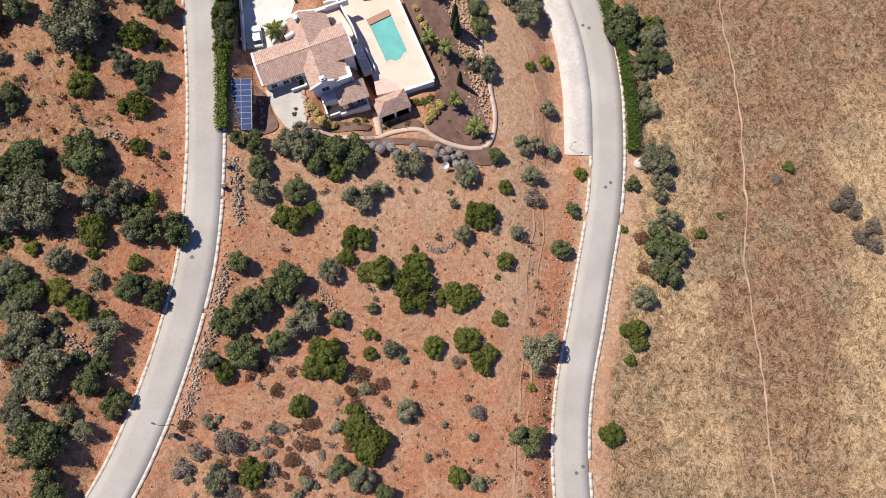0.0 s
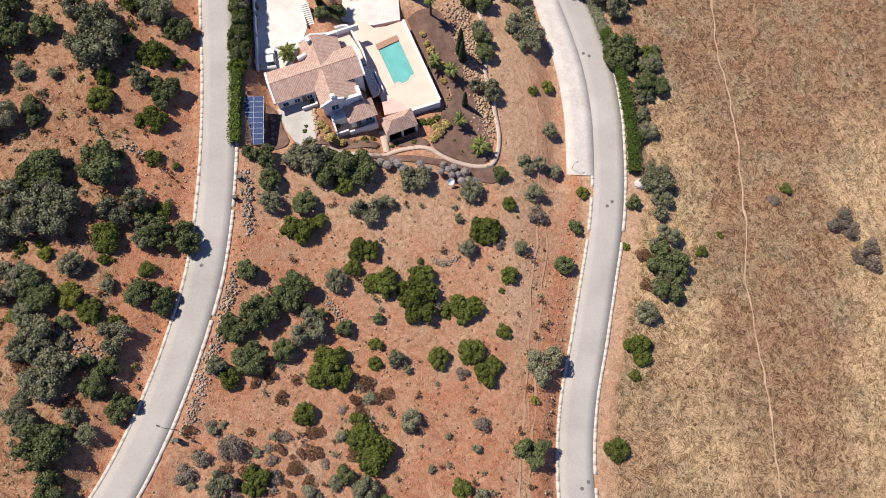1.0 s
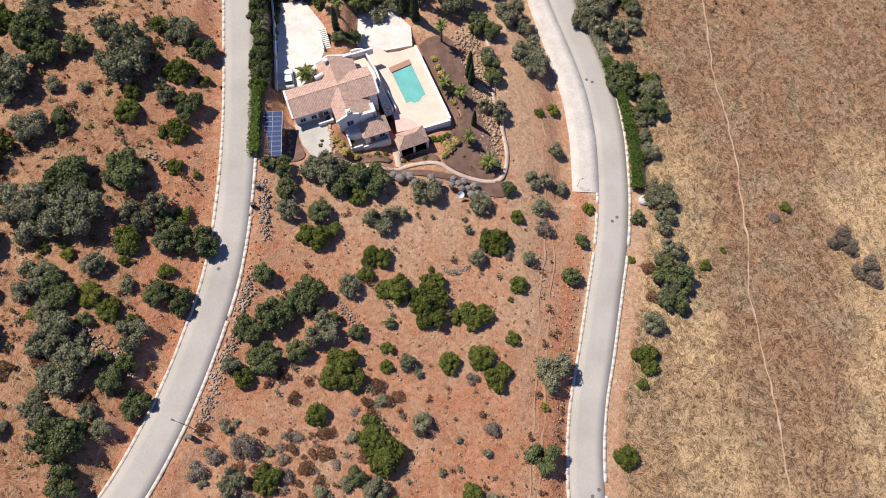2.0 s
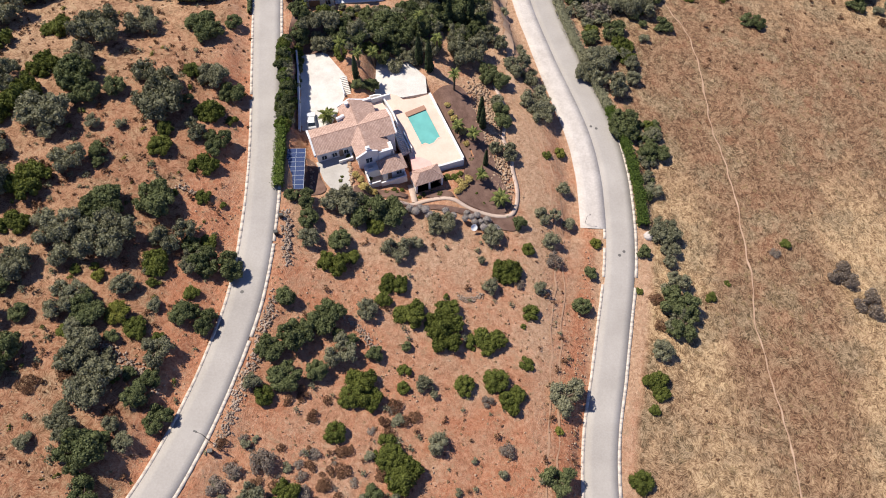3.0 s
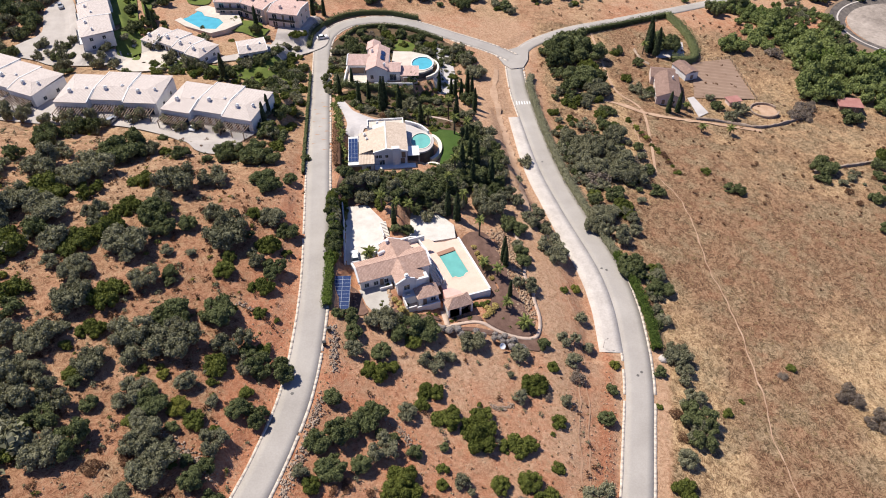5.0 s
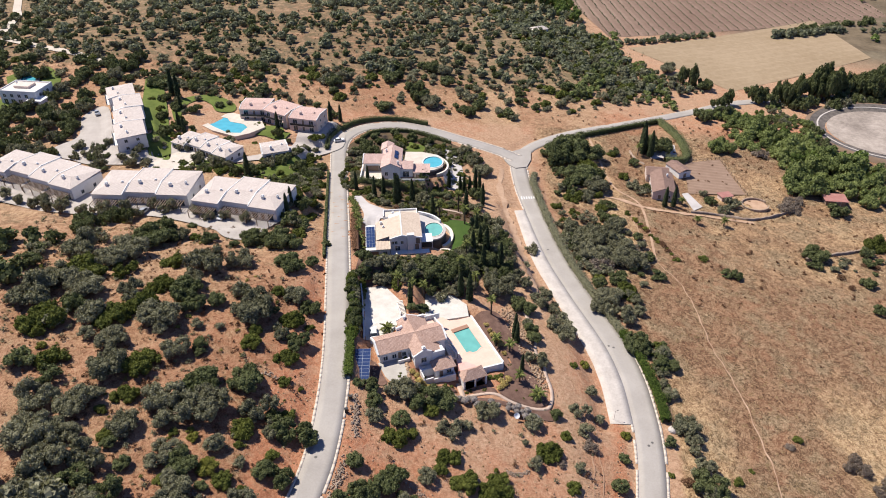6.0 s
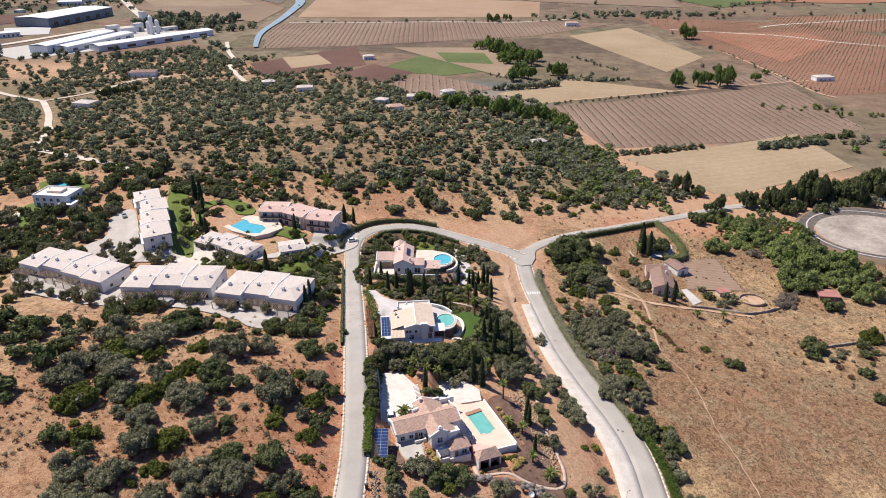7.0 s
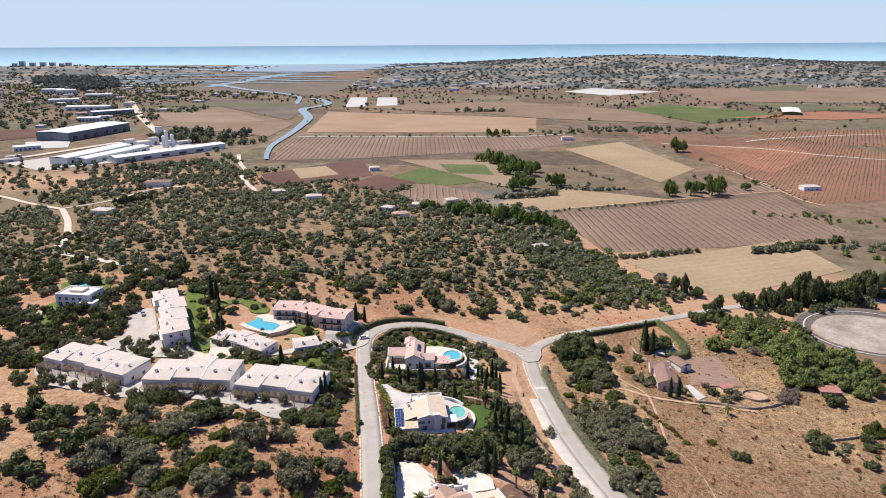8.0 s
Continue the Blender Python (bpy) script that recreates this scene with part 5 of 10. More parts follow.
def palm(x, y, tall, r, fronds=17, z=None):
    thing = new("palm_tree")
    thing.matrix_basis = pose(x, y, (hz(x, y) if z is None else z) - 0.1, 0, 0, PLANTS.uniform(0, 360))
    same_part("trunk", PALM_TRUNK, thing, Matrix.Diagonal((1, 1, tall, 1)))
    for k in range(fronds):
        layer = k / fronds
        tilt = -66 + 92 * layer
        m = Matrix.Translation((0, 0, tall)) @ pose(0, 0, 0, 0, tilt + PLANTS.uniform(-8, 8), 137.5 * k) @ Matrix.Scale(0.82 * r * PLANTS.uniform(0.85, 1.3), 4)
        same_part("frond", FROND, thing, m)
    return tagged(thing, "fan of arching fronds on a " + ("tall" if tall > 3.5 else "short") + " palm trunk", "palm", "palms of the gardens")


def hedge(name, points, width, tall, kind, label, density=46, base=None, seed=1):
    """A clipped hedge along a line: a solid dark heart and leaf clumps all over it."""
    rng = np.random.default_rng(seed)
    line = smooth(points, 1.5)
    n = normals_of(line)
    length = np.linalg.norm(np.diff(line, axis=0), axis=1).sum()
    q = int(length * density)
    i = rng.uniform(0, len(line) - 1.001, q)
    j = i.astype(int)
    p2 = line[j] + (line[j + 1] - line[j]) * (i - j)[:, None]
    nn = n[j]
    side = rng.uniform(-1, 1, q)
    top = rng.uniform(0, 1, q) < 0.55
    off = np.where(top, side, np.sign(side)) * width / 2
    hgt = np.where(top, tall, rng.uniform(0.1, 1, q) * tall)
    swell = np.interp(i, np.arange(0, len(line), 0.7), rng.uniform(-1, 1, len(np.arange(0, len(line), 0.7))))
    hgt = hgt * (1 + 0.17 * swell + 0.08 * rng.normal(size=q))
    p2 = p2 + nn * (off * (1 + rng.normal(scale=0.16, size=q) + 0.2 * swell))[:, None]
    z = height(p2[:, 0], p2[:, 1]) + hgt if base is None else base + hgt
    p = np.concatenate([p2, z[:, None]], 1)
    d = np.where(top[:, None], (0.0, 0.0, 1.0), np.concatenate([nn * np.sign(side)[:, None], 0.4 * np.ones((q, 1))], 1)) + rng.normal(scale=0.45, size=(q, 3))
    d /= np.linalg.norm(d, axis=1)[:, None]
    t = np.cross(d, rng.normal(size=d.shape))
    t /= np.linalg.norm(t, axis=1)[:, None]
    b = np.cross(d, t)
    s = rng.uniform(0.10, 0.22, (q, 1))
    v = np.stack([p - t * s, p - b * s * 0.7, p + t * s, p + b * s * 0.7], 1).reshape(-1, 3)
    f = np.arange(len(v)).reshape(-1, 4)
    zc = height(line[:, 0], line[:, 1]) if base is None else np.full(len(line), base)
    ring = np.stack([np.concatenate([line + n * o * width, (zc + h * tall)[:, None]], 1) for o, h in ((-0.42, -0.1), (-0.36, 0.78), (0.36, 0.78), (0.42, -0.1))], 1)
    idx = len(v) + np.arange(len(line) * 4).reshape(-1, 4)
    quads = np.stack([idx[:-1, :-1], idx[:-1, 1:], idx[1:, 1:], idx[1:, :-1]], -1).reshape(-1, 4)
    me = raw_mesh(name, np.concatenate([v, ring.reshape(-1, 3)]), np.concatenate([f, quads]), LEAF[kind])
    return tagged(new(name, me), label, "hedge")


for k in range(26):
    u = k / 25
    one_plant(PLANTS.choice(["lentisk", "carob", "hedge"]), -38.3 - 1.0 * u + PLANTS.uniform(-0.3, 0.3), 60.0 + 24.0 * u, PLANTS.uniform(0.9, 1.4), "bushes of the upper lane", 1.2)
for k in range(40):
    u = k / 39
    one_plant(PLANTS.choice(["carob", "lentisk", "carob", "hedge"]) if k % 5 else "hedge", -39.0 - 2.8 * u ** 1.2 + PLANTS.uniform(-0.7, 0.7), 58.6 + 24.0 * u, PLANTS.uniform(1.2, 1.8), "bushes of the upper lane", 1.35)
hedge("hedge", [(-38.4, 44.5), (-38.9, 52), (-39.3, 58.5)], 1.9, 1.8, "hedge", "bright green clipped hedge beside the lane", 130, seed=2)
hedge("hedge", [(36.3, 46), (36.4, 54), (35.8, 62), (34.4, 70), (32.2, 78)], 2.0, 1.8, "hedge", "long bright green hedge beside the lower lane", 140, seed=3)
hedge("hedge", [(32.2, 78), (29.2, 88), (26.4, 98), (23.8, 108), (21.6, 120), (19.6, 135), (18.2, 150), (17.2, 164), (16.8, 172), (18.4, 178)], 2.4, 1.7, "olive", "grey-green flowering hedge beside the lower lane", 90, seed=4)
hedge("hedge", [(-50.8, 92), (-54, 115), (-57.2, 137), (-61.2, 166)], 0.7, 1.3, "carob", "low dark hedge along the upper lane", 80, seed=5)
hedge("hedge", [(-64.8, 186), (-64, 199), (-55.5, 212.5), (-40, 218), (-25, 215.5)], 1.5, 1.8, "carob", "dark clipped hedge round the bend of the lane", 90, seed=6)
hedge("hedge", [(-54, 193), (-48, 203), (-38.7, 206.6), (-29, 206.5), (-15, 200)], 1.3, 1.5, "carob", "dark clipped hedge inside the bend of the lane", 80, seed=7)
hedge("hedge", [(26, 203.5), (40, 214.5), (64, 228), (82, 238)], 2.2, 2.0, "carob", "dark hedge below the branch lane", 90, seed=8)
hedge("hedge", [(82.5, 238), (86.2, 226), (87.4, 215), (86.0, 203), (82.6, 199), (75.5, 198.4)], 3.2, 2.8, "carob", "tall clipped hedge round the farm yard", 100, seed=9)
hedge("hedge", [(-42.4, 97), (-44.4, 112), (-46.2, 124)], 2.2, 1.0, "dry", "brown withered planting bed", 80, seed=11)
for k in range(19):
    u = k / 18
    one_plant(PLANTS.choice(["lentisk", "broom", "dry"]), 50.5 + 9.4 * u + PLANTS.uniform(-0.7, 0.7), 151.3 - 30.6 * u + PLANTS.uniform(-0.8, 0.8), PLANTS.uniform(0.6, 1.5), "row of bushes across the fallow")

# ---- buildings
def slope(bm, pts, thick=0.14):
    """One roof plane as a slab; the first two corners are its eave. Tile courses follow the eave."""
    uv = bm.loops.layers.uv.verify()
    p = [Vector(q) for q in pts]
    e = (p[1] - p[0]).normalized()
    n = (p[1] - p[0]).cross(p[2] - p[0]).normalized()
    if n.z < 0:
        n = -n
    down = n.cross(e)
    lo = [bm.verts.new(q) for q in p]
    hi = [bm.verts.new(q + n * thick) for q in p]
    k = len(p)
    faces = [bm.faces.new(hi), bm.faces.new(lo[::-1])] + [bm.faces.new((lo[i], lo[(i + 1) % k], hi[(i + 1) % k], hi[i])) for i in range(k)]
    for f in faces:
        for l in f.loops:
            d = l.vert.co - p[0]
            l[uv].uv = (d.dot(e) + 50, d.dot(down) + 50)


def roof_part(material, parent, planes, thick=0.14, label=""):
    bm = bmesh.new()
    for q in planes:
        slope(bm, q, thick)
    bmesh.ops.recalc_face_normals(bm, faces=bm.faces[:])
    return part("roof", bm, material, parent, label)


def gable_planes(u0, u1, v0, v1, vr, z0, zr, z1, o=0.25):
    """Two planes with the ridge along u."""
    s0, s1 = (zr - z0) / (vr - v0), (zr - z1) / (v1 - vr)
    return [[(u0 - o, v0 - o, z0 - o * s0), (u1 + o, v0 - o, z0 - o * s0), (u1 + o, vr, zr), (u0 - o, vr, zr)],
            [(u1 + o, v1 + o, z1 - o * s1), (u0 - o, v1 + o, z1 - o * s1), (u0 - o, vr, zr), (u1 + o, vr, zr)]]


def gable_planes_v(u0, u1, v0, v1, ur, z0, zr, z1, o=0.25):
    """Two planes with the ridge along v."""
    s0, s1 = (zr - z0) / (ur - u0), (zr - z1) / (u1 - ur)
    return [[(u0 - o, v1 + o, z0 - o * s0), (u0 - o, v0 - o, z0 - o * s0), (ur, v0 - o, zr), (ur, v1 + o, zr)],
            [(u1 + o, v0 - o, z1 - o * s1), (u1 + o, v1 + o, z1 - o * s1), (ur, v1 + o, zr), (ur, v0 - o, zr)]]


def hip_planes(u0, u1, v0, v1, ze, zr, o=0.3):
    u0, u1, v0, v1 = u0 - o, u1 + o, v0 - o, v1 + o
    w, d = u1 - u0, v1 - v0
    if w >= d:
        a, b = (u0 + d / 2, (v0 + v1) / 2, zr), (u1 - d / 2 - 0.01, (v0 + v1) / 2, zr)
        return [[(u0, v0, ze), (u1, v0, ze), b, a], [(u1, v1, ze), (u0, v1, ze), a, b], [(u0, v1, ze), (u0, v0, ze), a], [(u1, v0, ze), (u1, v1, ze), b]]
    a, b = ((u0 + u1) / 2, v0 + w / 2, zr), ((u0 + u1) / 2, v1 - w / 2 - 0.01, zr)
    return [[(u0, v1, ze), (u0, v0, ze), a, b], [(u1, v0, ze), (u1, v1, ze), b, a], [(u0, v0, ze), (u1, v0, ze), a], [(u1, v1, ze), (u0, v1, ze), b]]


def prism(bm, profile, axis, lo, hi):
    """A solid with an upright outline (across, z), drawn out along u or v."""
    ends = []
    for at in (lo, hi):
        ends.append([bm.verts.new((at, a, z) if axis == "u" else (a, at, z)) for a, z in profile])
    k = len(profile)
    bm.faces.new(ends[0])
    bm.faces.new(ends[1][::-1])
    for i in range(k):
        bm.faces.new((ends[0][i], ends[0][(i + 1) % k], ends[1][(i + 1) % k], ends[1][i]))


def solid_wall(parent, profile, axis, lo, hi, material):
    bm = bmesh.new()
    prism(bm, profile, axis, lo, hi)
    bmesh.ops.recalc_face_normals(bm, faces=bm.faces[:])
    return part("wall", bm, material, parent)


def opening(parent, side, at, z, w, h, wall_at, kind="window", frame_mat=None):
    """A window or door set on a wall: side is the way the wall faces (-v, +v, -u, +u)."""
    turn = {"-v": 0, "+u": 90, "+v": 180, "-u": -90}[side]
    place = {"-v": (at, wall_at), "+v": (at, wall_at), "+u": (wall_at, at), "-u": (wall_at, at)}[side]
    m = pose(place[0], place[1], z, 0, 0, turn)
    bm = bmesh.new()
    t = 0.09
    for a in ((-w / 2 - t, -w / 2, 0, h), (w / 2, w / 2 + t, 0, h), (-w / 2 - t, w / 2 + t, h, h + t), (-w / 2 - t, w / 2 + t, -t, 0)):
        box(bm, a[0], a[1], -0.09, 0.02, a[2], a[3])
    if kind == "window":
        box(bm, -0.03, 0.03, -0.07, 0.02, 0, h)
    fr = part(kind, bm, frame_mat or PAINT_WHITE, parent)
    fr.matrix_basis = m
    part("pane" if kind == "window" else "door_leaf", boxed(-w / 2, w / 2, -0.045, 0.02, 0, h), GLASS if kind == "window" else TIMBER, fr)
    return fr


def chimney(parent, u, v, z, tall, w=0.6, material=None):
    bm = bmesh.new()
    box(bm, u - w / 2, u + w / 2, v - w / 2, v + w / 2, z - 0.6, z + tall)
    box(bm, u - w / 2 - 0.08, u + w / 2 + 0.08, v - w / 2 - 0.08, v + w / 2 + 0.08, z + tall - 0.12, z + tall + 0.04)
    box(bm, u - w / 2 + 0.1, u + w / 2 - 0.1, v - w / 2 + 0.1, v + w / 2 - 0.1, z + tall + 0.04, z + tall + 0.32)
    return part("chimney", bm, material or RENDER_WHITE, parent)


def bar(parent, name, u0, u1, v0, v1, z0, z1, material, bevel=0.03):
    return part(name, boxed(u0, u1, v0, v1, z0, z1, bevel), material, parent)


def verge(parent, pts, width=0.3, deep=0.35):
    """A raised white coping that follows the line of a gable."""
    bm = bmesh.new()
    for a, b in zip(pts[:-1], pts[1:]):
        a, b = Vector(a), Vector(b)
        side = Vector((b.x - a.x, b.y - a.y, 0)).cross(Vector((0, 0, 1))).normalized() * width / 2
        vs = [bm.verts.new(p + s + Vector((0, 0, h))) for h in (-deep, 0.24) for p, s in ((a, -side), (a, side), (b, side), (b, -side))]
        for f in ((3, 2, 1, 0), (4, 5, 6, 7), (0, 1, 5, 4), (1, 2, 6, 5), (2, 3, 7, 6), (3, 0, 4, 7)):
            bm.faces.new([vs[i] for i in f])
    bmesh.ops.recalc_face_normals(bm, faces=bm.faces[:])
    return part("coping", bm, RENDER_WHITE, parent)


def solar_array(x, y, z, turn, tilt, cols, rows, pw, ph, label, parent=None):
    thing = new("solar_array")
    thing.matrix_basis = pose(x, y, z, 0, 0, turn)
    bm = bmesh.new()
    for c in range(cols + 1):
        box(bm, c * pw - 0.03, c * pw + 0.03, 0, rows * ph, -0.08, -0.02)
    rack = part("rack", bm, ALU, thing)
    me = None
    lean = pose(0, 0, 0, tilt, 0, 0)
    rack.matrix_basis = lean
    bm = bmesh.new()
    for c in (0.15, cols * pw - 0.15):
        for r in (0.3, rows * ph - 0.3):
            top = lean @ Vector((c, r, -0.08))
            cyl(bm, (top.x, top.y, -1.0), top, 0.04, 0.04, 6)
    part("leg", bm, ALU, thing)
    for c in range(cols):
        for r in range(rows):
            if me is None:
                p = part("panel", boxed(0.025, pw - 0.025, 0.025, ph - 0.025, -0.02, 0.02), SOLAR, thing)
                me = p.data
                p.matrix_basis = lean
                bm = bmesh.new()
                for q in ((0.01, pw - 0.01, 0.01, 0.03), (0.01, pw - 0.01, ph - 0.03, ph - 0.01), (0.01, 0.03, 0.03, ph - 0.03), (pw - 0.03, pw - 0.01, 0.03, ph - 0.03)):
                    box(bm, *q, -0.03, 0.026)
                f = part("frame", bm, PANEL_FRAME, p)
                fme = f.data
            else:
                p = same_part("panel", me, thing, lean @ Matrix.Translation((c * pw, r * ph, 0)))
                same_part("frame", fme, p, Matrix.Identity(4))
    return tagged(thing, label, "solar panels")


def house_near():
    """The near villa: a long gabled bar crossed by a wing, white walls, terracotta tiles."""
    h = new("villa")
    h.matrix_basis = pose(-24.2, 59.9, 0.6, 0, 0, 20.5)
    W = RENDER_WHITE
    solid_wall(h, [(-3.1, -4.2), (3.1, -4.2), (3.1, 2.75), (0, 4.15), (-3.1, 2.75)], "u", -9.6, 6.9, W)
    solid_wall(h, [(-2.0, -4.2), (4.9, -4.2), (4.9, 2.0), (0.3, 4.1), (-2.0, 2.9)], "v", -6.9, -3.0, W)
    solid_wall(h, [(-2.0, -3.0), (4.7, -3.0), (4.7, 2.0), (0.3, 3.9), (-2.0, 2.7)], "v", 3.0, 7.3, W)
    roof_part(ROOF_RED, h, gable_planes(-9.6, 6.9, -3.1, 3.1, 0, 2.8, 4.2, 2.8), 0.14)
    roof_part(ROOF_RED, h, gable_planes_v(-2.0, 4.9, -6.7, -0.6, 0.3, 3.0, 4.3, 2.05), 0.14)
    roof_part(ROOF_RED, h, gable_planes_v(-2.0, 4.7, 0.6, 7.1, 0.3, 2.75, 4.05, 2.05), 0.14)
    verge(h, [(-9.95, -3.4, 2.75), (-9.95, 0, 4.25), (-9.95, 3.4, 2.75)], 0.4)
    verge(h, [(7.25, -3.4, 2.75), (7.25, 0, 4.25), (7.25, 3.4, 2.75)], 0.35)
    verge(h, [(-2.4, -7.0, 2.9), (0.3, -7.0, 4.35), (2.2, -7.0, 3.5)], 0.35)
    verge(h, [(-2.3, 7.45, 2.7), (0.3, 7.45, 3.9), (5.2, 7.45, 1.9)], 0.35)
    # stepped corner block, chimneys and the roof tank
    bar(h, "parapet", 2.2, 5.4, -7.2, -6.6, -4.0, 3.1, W)
    bar(h, "parapet", 4.8, 5.5, -7.2, -4.8, -4.0, 2.6, W)
    bar(h, "parapet", 2.4, 5.0, 7.0, 7.6, 1.0, 2.9, W)
    bar(h, "parapet", 4.6, 9.6, 8.3, 8.7, -0.6, 1.1, W)
    chimney(h, 0.3, -6.6, 4.2, 0.7, 0.75)
    bm = bmesh.new()
    cyl(bm, (-0.5, 6.2, 3.2), (-0.5, 6.2, 4.5), 0.28, 0.28, 12)
    cyl(bm, (-0.5, 6.2, 4.5), (-0.5, 6.2, 4.75), 0.5, 0.42, 12)
    part("chimney", bm, W, h, "round white chimney pot")
    bm = bmesh.new()
    cyl(bm, (-3.4, 3.9, 3.15), (-1.7, 4.3, 3.15), 0.42, 0.42, 14)
    part("water_tank", bm, PAINT_WHITE, h, "white cylindrical roof water tank")
    bar(h, "tank_stand", -3.2, -1.9, 3.2, 4.5, -0.2, 2.75, W)
    for u in (-8.2, -6.0, -3.6):
        opening(h, "-v", u, 0.55, 1.0, 1.2, -3.1)
    opening(h, "-v", -4.6, 0.0, 0.95, 2.1, -3.1, "door")
    opening(h, "-v", 0.2, 0.5, 1.3, 1.5, -6.9)
    opening(h, "-v", 3.4, -3.0, 1.2, 2.1, -7.2, "door")
    opening(h, "-u", -5.4, 0.5, 0.9, 1.2, -2.0)
    opening(h, "-u", 0.0, 0.8, 1.1, 1.2, -9.6)
    for v in (-1.6, 1.4):
        opening(h, "+u", v, 0.4, 1.3, 1.6, 6.9)
        opening(h, "+u", v, -2.9, 1.3, 2.0, 6.9)
    for u in (-7.5, -4.5, 1.2):
        opening(h, "+v", u, 0.6, 1.1, 1.2, 3.1 if u < 0 else 7.3)
    # sheltered niche and low walls before the bar
    bar(h, "low_wall", -5.6, -2.6, -4.9, -4.6, -0.2, 0.9, W)
    bar(h, "low_wall", -3.0, -2.6, -4.6, -3.1, -0.2, 0.9, W)
    return tagged(h, "white rendered villa with terracotta tiled gable roofs", "house")


def house_porch():
    """The low annex with a hipped roof and a walled yard."""
    h = new("annex")
    h.matrix_basis = pose(-24.2, 59.9, -2.1, 0, 0, 20.5)
    W = RENDER_WHITE
    bar(h, "wall", 2.0, 6.7, -10.1, -7.3, -0.8, 2.9, W)
    roof_part(ROOF_RED, h, [[(1.6, -10.5, 2.8), (7.1, -10.5, 2.8), (5.0, -7.6, 4.2), (4.0, -7.6, 4.2)], [(7.1, -10.5, 2.8), (7.1, -6.8, 2.8), (5.0, -7.6, 4.2)], [(1.6, -6.8, 2.8), (1.6, -10.5, 2.8), (4.0, -7.6, 4.2)],
                           [(7.1, -6.8, 2.8), (1.6, -6.8, 2.8), (4.0, -7.6, 4.2), (5.0, -7.6, 4.2)]], 0.12)
    bar(h, "yard_wall", -1.2, -0.9, -10.8, -6.8, -0.8, 2.2, W)
    bar(h, "yard_wall", -1.2, 1.2, -11.1, -10.8, -0.8, 1.6, W)
    bar(h, "yard_wall", 1.2, 6.4, -11.4, -11.1, -0.8, 1.3, W)
    bar(h, "yard_wall", 6.4, 6.7, -11.4, -10.1, -0.8, 1.3, W)
    bar(h, "ledge", -0.9, 2.0, -8.6, -6.9, -0.8, 2.3, W)
    bar(h, "yard_floor", -0.9, 2.0, -10.8, -8.6, -0.9, 0.12, PATH_STONE)
    opening(h, "-v", 3.4, 0.2, 0.9, 2.0, -10.1, "door")
    opening(h, "-v", 5.4, 1.0, 1.1, 1.1, -10.1)
    bm = bmesh.new()
    box(bm, -0.4, 0.6, -8.1, -7.4, 2.3, 2.8)
    part("ventilation_box", bm, ALU, h, "metal ventilation box on the ledge")
    return tagged(h, "low white annex with a hipped tile roof and walled yard", "house")


def gazebo():
    g = new("pool_house")
    g.matrix_basis = pose(-10.0, 52.0, -4.0, 0, 0, 22)
    roof_part(ROOF_RED, g, hip_planes(-3.0, 3.0, -1.75, 1.75, 2.75, 4.3, 0.1), 0.12)
    me = None
    for u, v in ((-2.8, -1.6), (0.0, -1.6), (2.8, -1.6), (2.8, 1.6)):
        p = part("pillar", boxed(-0.2, 0.2, -0.2, 0.2, -0.8, 2.72, 0.02), RENDER_WHITE, g)
        p.matrix_basis = Matrix.Translation((u, v, 0))
    bar(g, "back_wall", -2.9, 2.5, 1.5, 1.75, -0.8, 2.72, RENDER_WHITE)
    bar(g, "side_wall", -2.95, -2.7, -1.3, 1.5, -0.8, 2.72, RENDER_WHITE)
    bar(g, "floor_slab", -3.0, 3.0, -1.8, 1.8, -0.9, 0.1, PATH_STONE)
    bar(g, "counter", -1.8, 1.2, 0.9, 1.45, 0.1, 1.0, DARK)
    return tagged(g, "open pool house with white pillars and a hipped tile roof", "pool house")


house_near()
house_porch()
gazebo()

# ---- terrace and pool of the near villa
TZ = -2.65
terrace_edge = [(-2.5, 57.2), (-10.0, 74.9), (-13.2, 73.7), (-15.6, 73.3), (-17.2, 74.6), (-19.4, 75.1), (-21.8, 73.8), (-20.3, 70.2), (-17.2, 65.6), (-14.0, 58.8), (-13.4, 56.9), (-8.7, 55.0)]
pool_edge = [(-14.9, 69.3), (-10.9, 71.4), (-7.3, 63.0), (-7.9, 62.7), (-8.6, 61.5), (-9.6, 61.0), (-10.5, 61.4), (-11.2, 60.9)]
pool_edge = pool_edge[::-1]
terrace_edge = terrace_edge[::-1] if sum(a[0] * b[1] - b[0] * a[1] for a, b in zip(terrace_edge, terrace_edge[1:] + terrace_edge[:1])) < 0 else terrace_edge
tagged(part("floor", slab(terrace_edge, TZ - 3.4, TZ, [pool_edge]), PAVING), "peach-paved raised pool terrace", "terrace", kind="structure")


def grown(edge, d):
    """An outline moved outwards by d."""
    c = np.mean(edge, axis=0)
    return [tuple(np.array(q) + (np.array(q) - c) / np.linalg.norm(np.array(q) - c) * d) for q in edge]


pool = new("swimming_pool")
pool.matrix_basis = pose(0, 0, TZ)
part("basin", slab(grown(pool_edge, -0.01), -1.9, -1.5), POOL_TILE, pool)
part("water", slab(grown(pool_edge, -0.02), -0.3, -0.14), WATER, pool, "clear turquoise water")
part("coping", slab(grown(pool_edge, 0.3), 0.004, 0.04, [grown(pool_edge, 0.0)]), PAVING, pool)
part("cover_box", slab([(-15.15, 69.5), (-14.65, 68.3), (-10.4, 70.55), (-11.0, 71.7)], -0.12, 0.09), SLATE, pool, "brown slatted cover housing")
tagged(pool, "rectangular turquoise swimming pool with a stepped round end", "swimming pool")


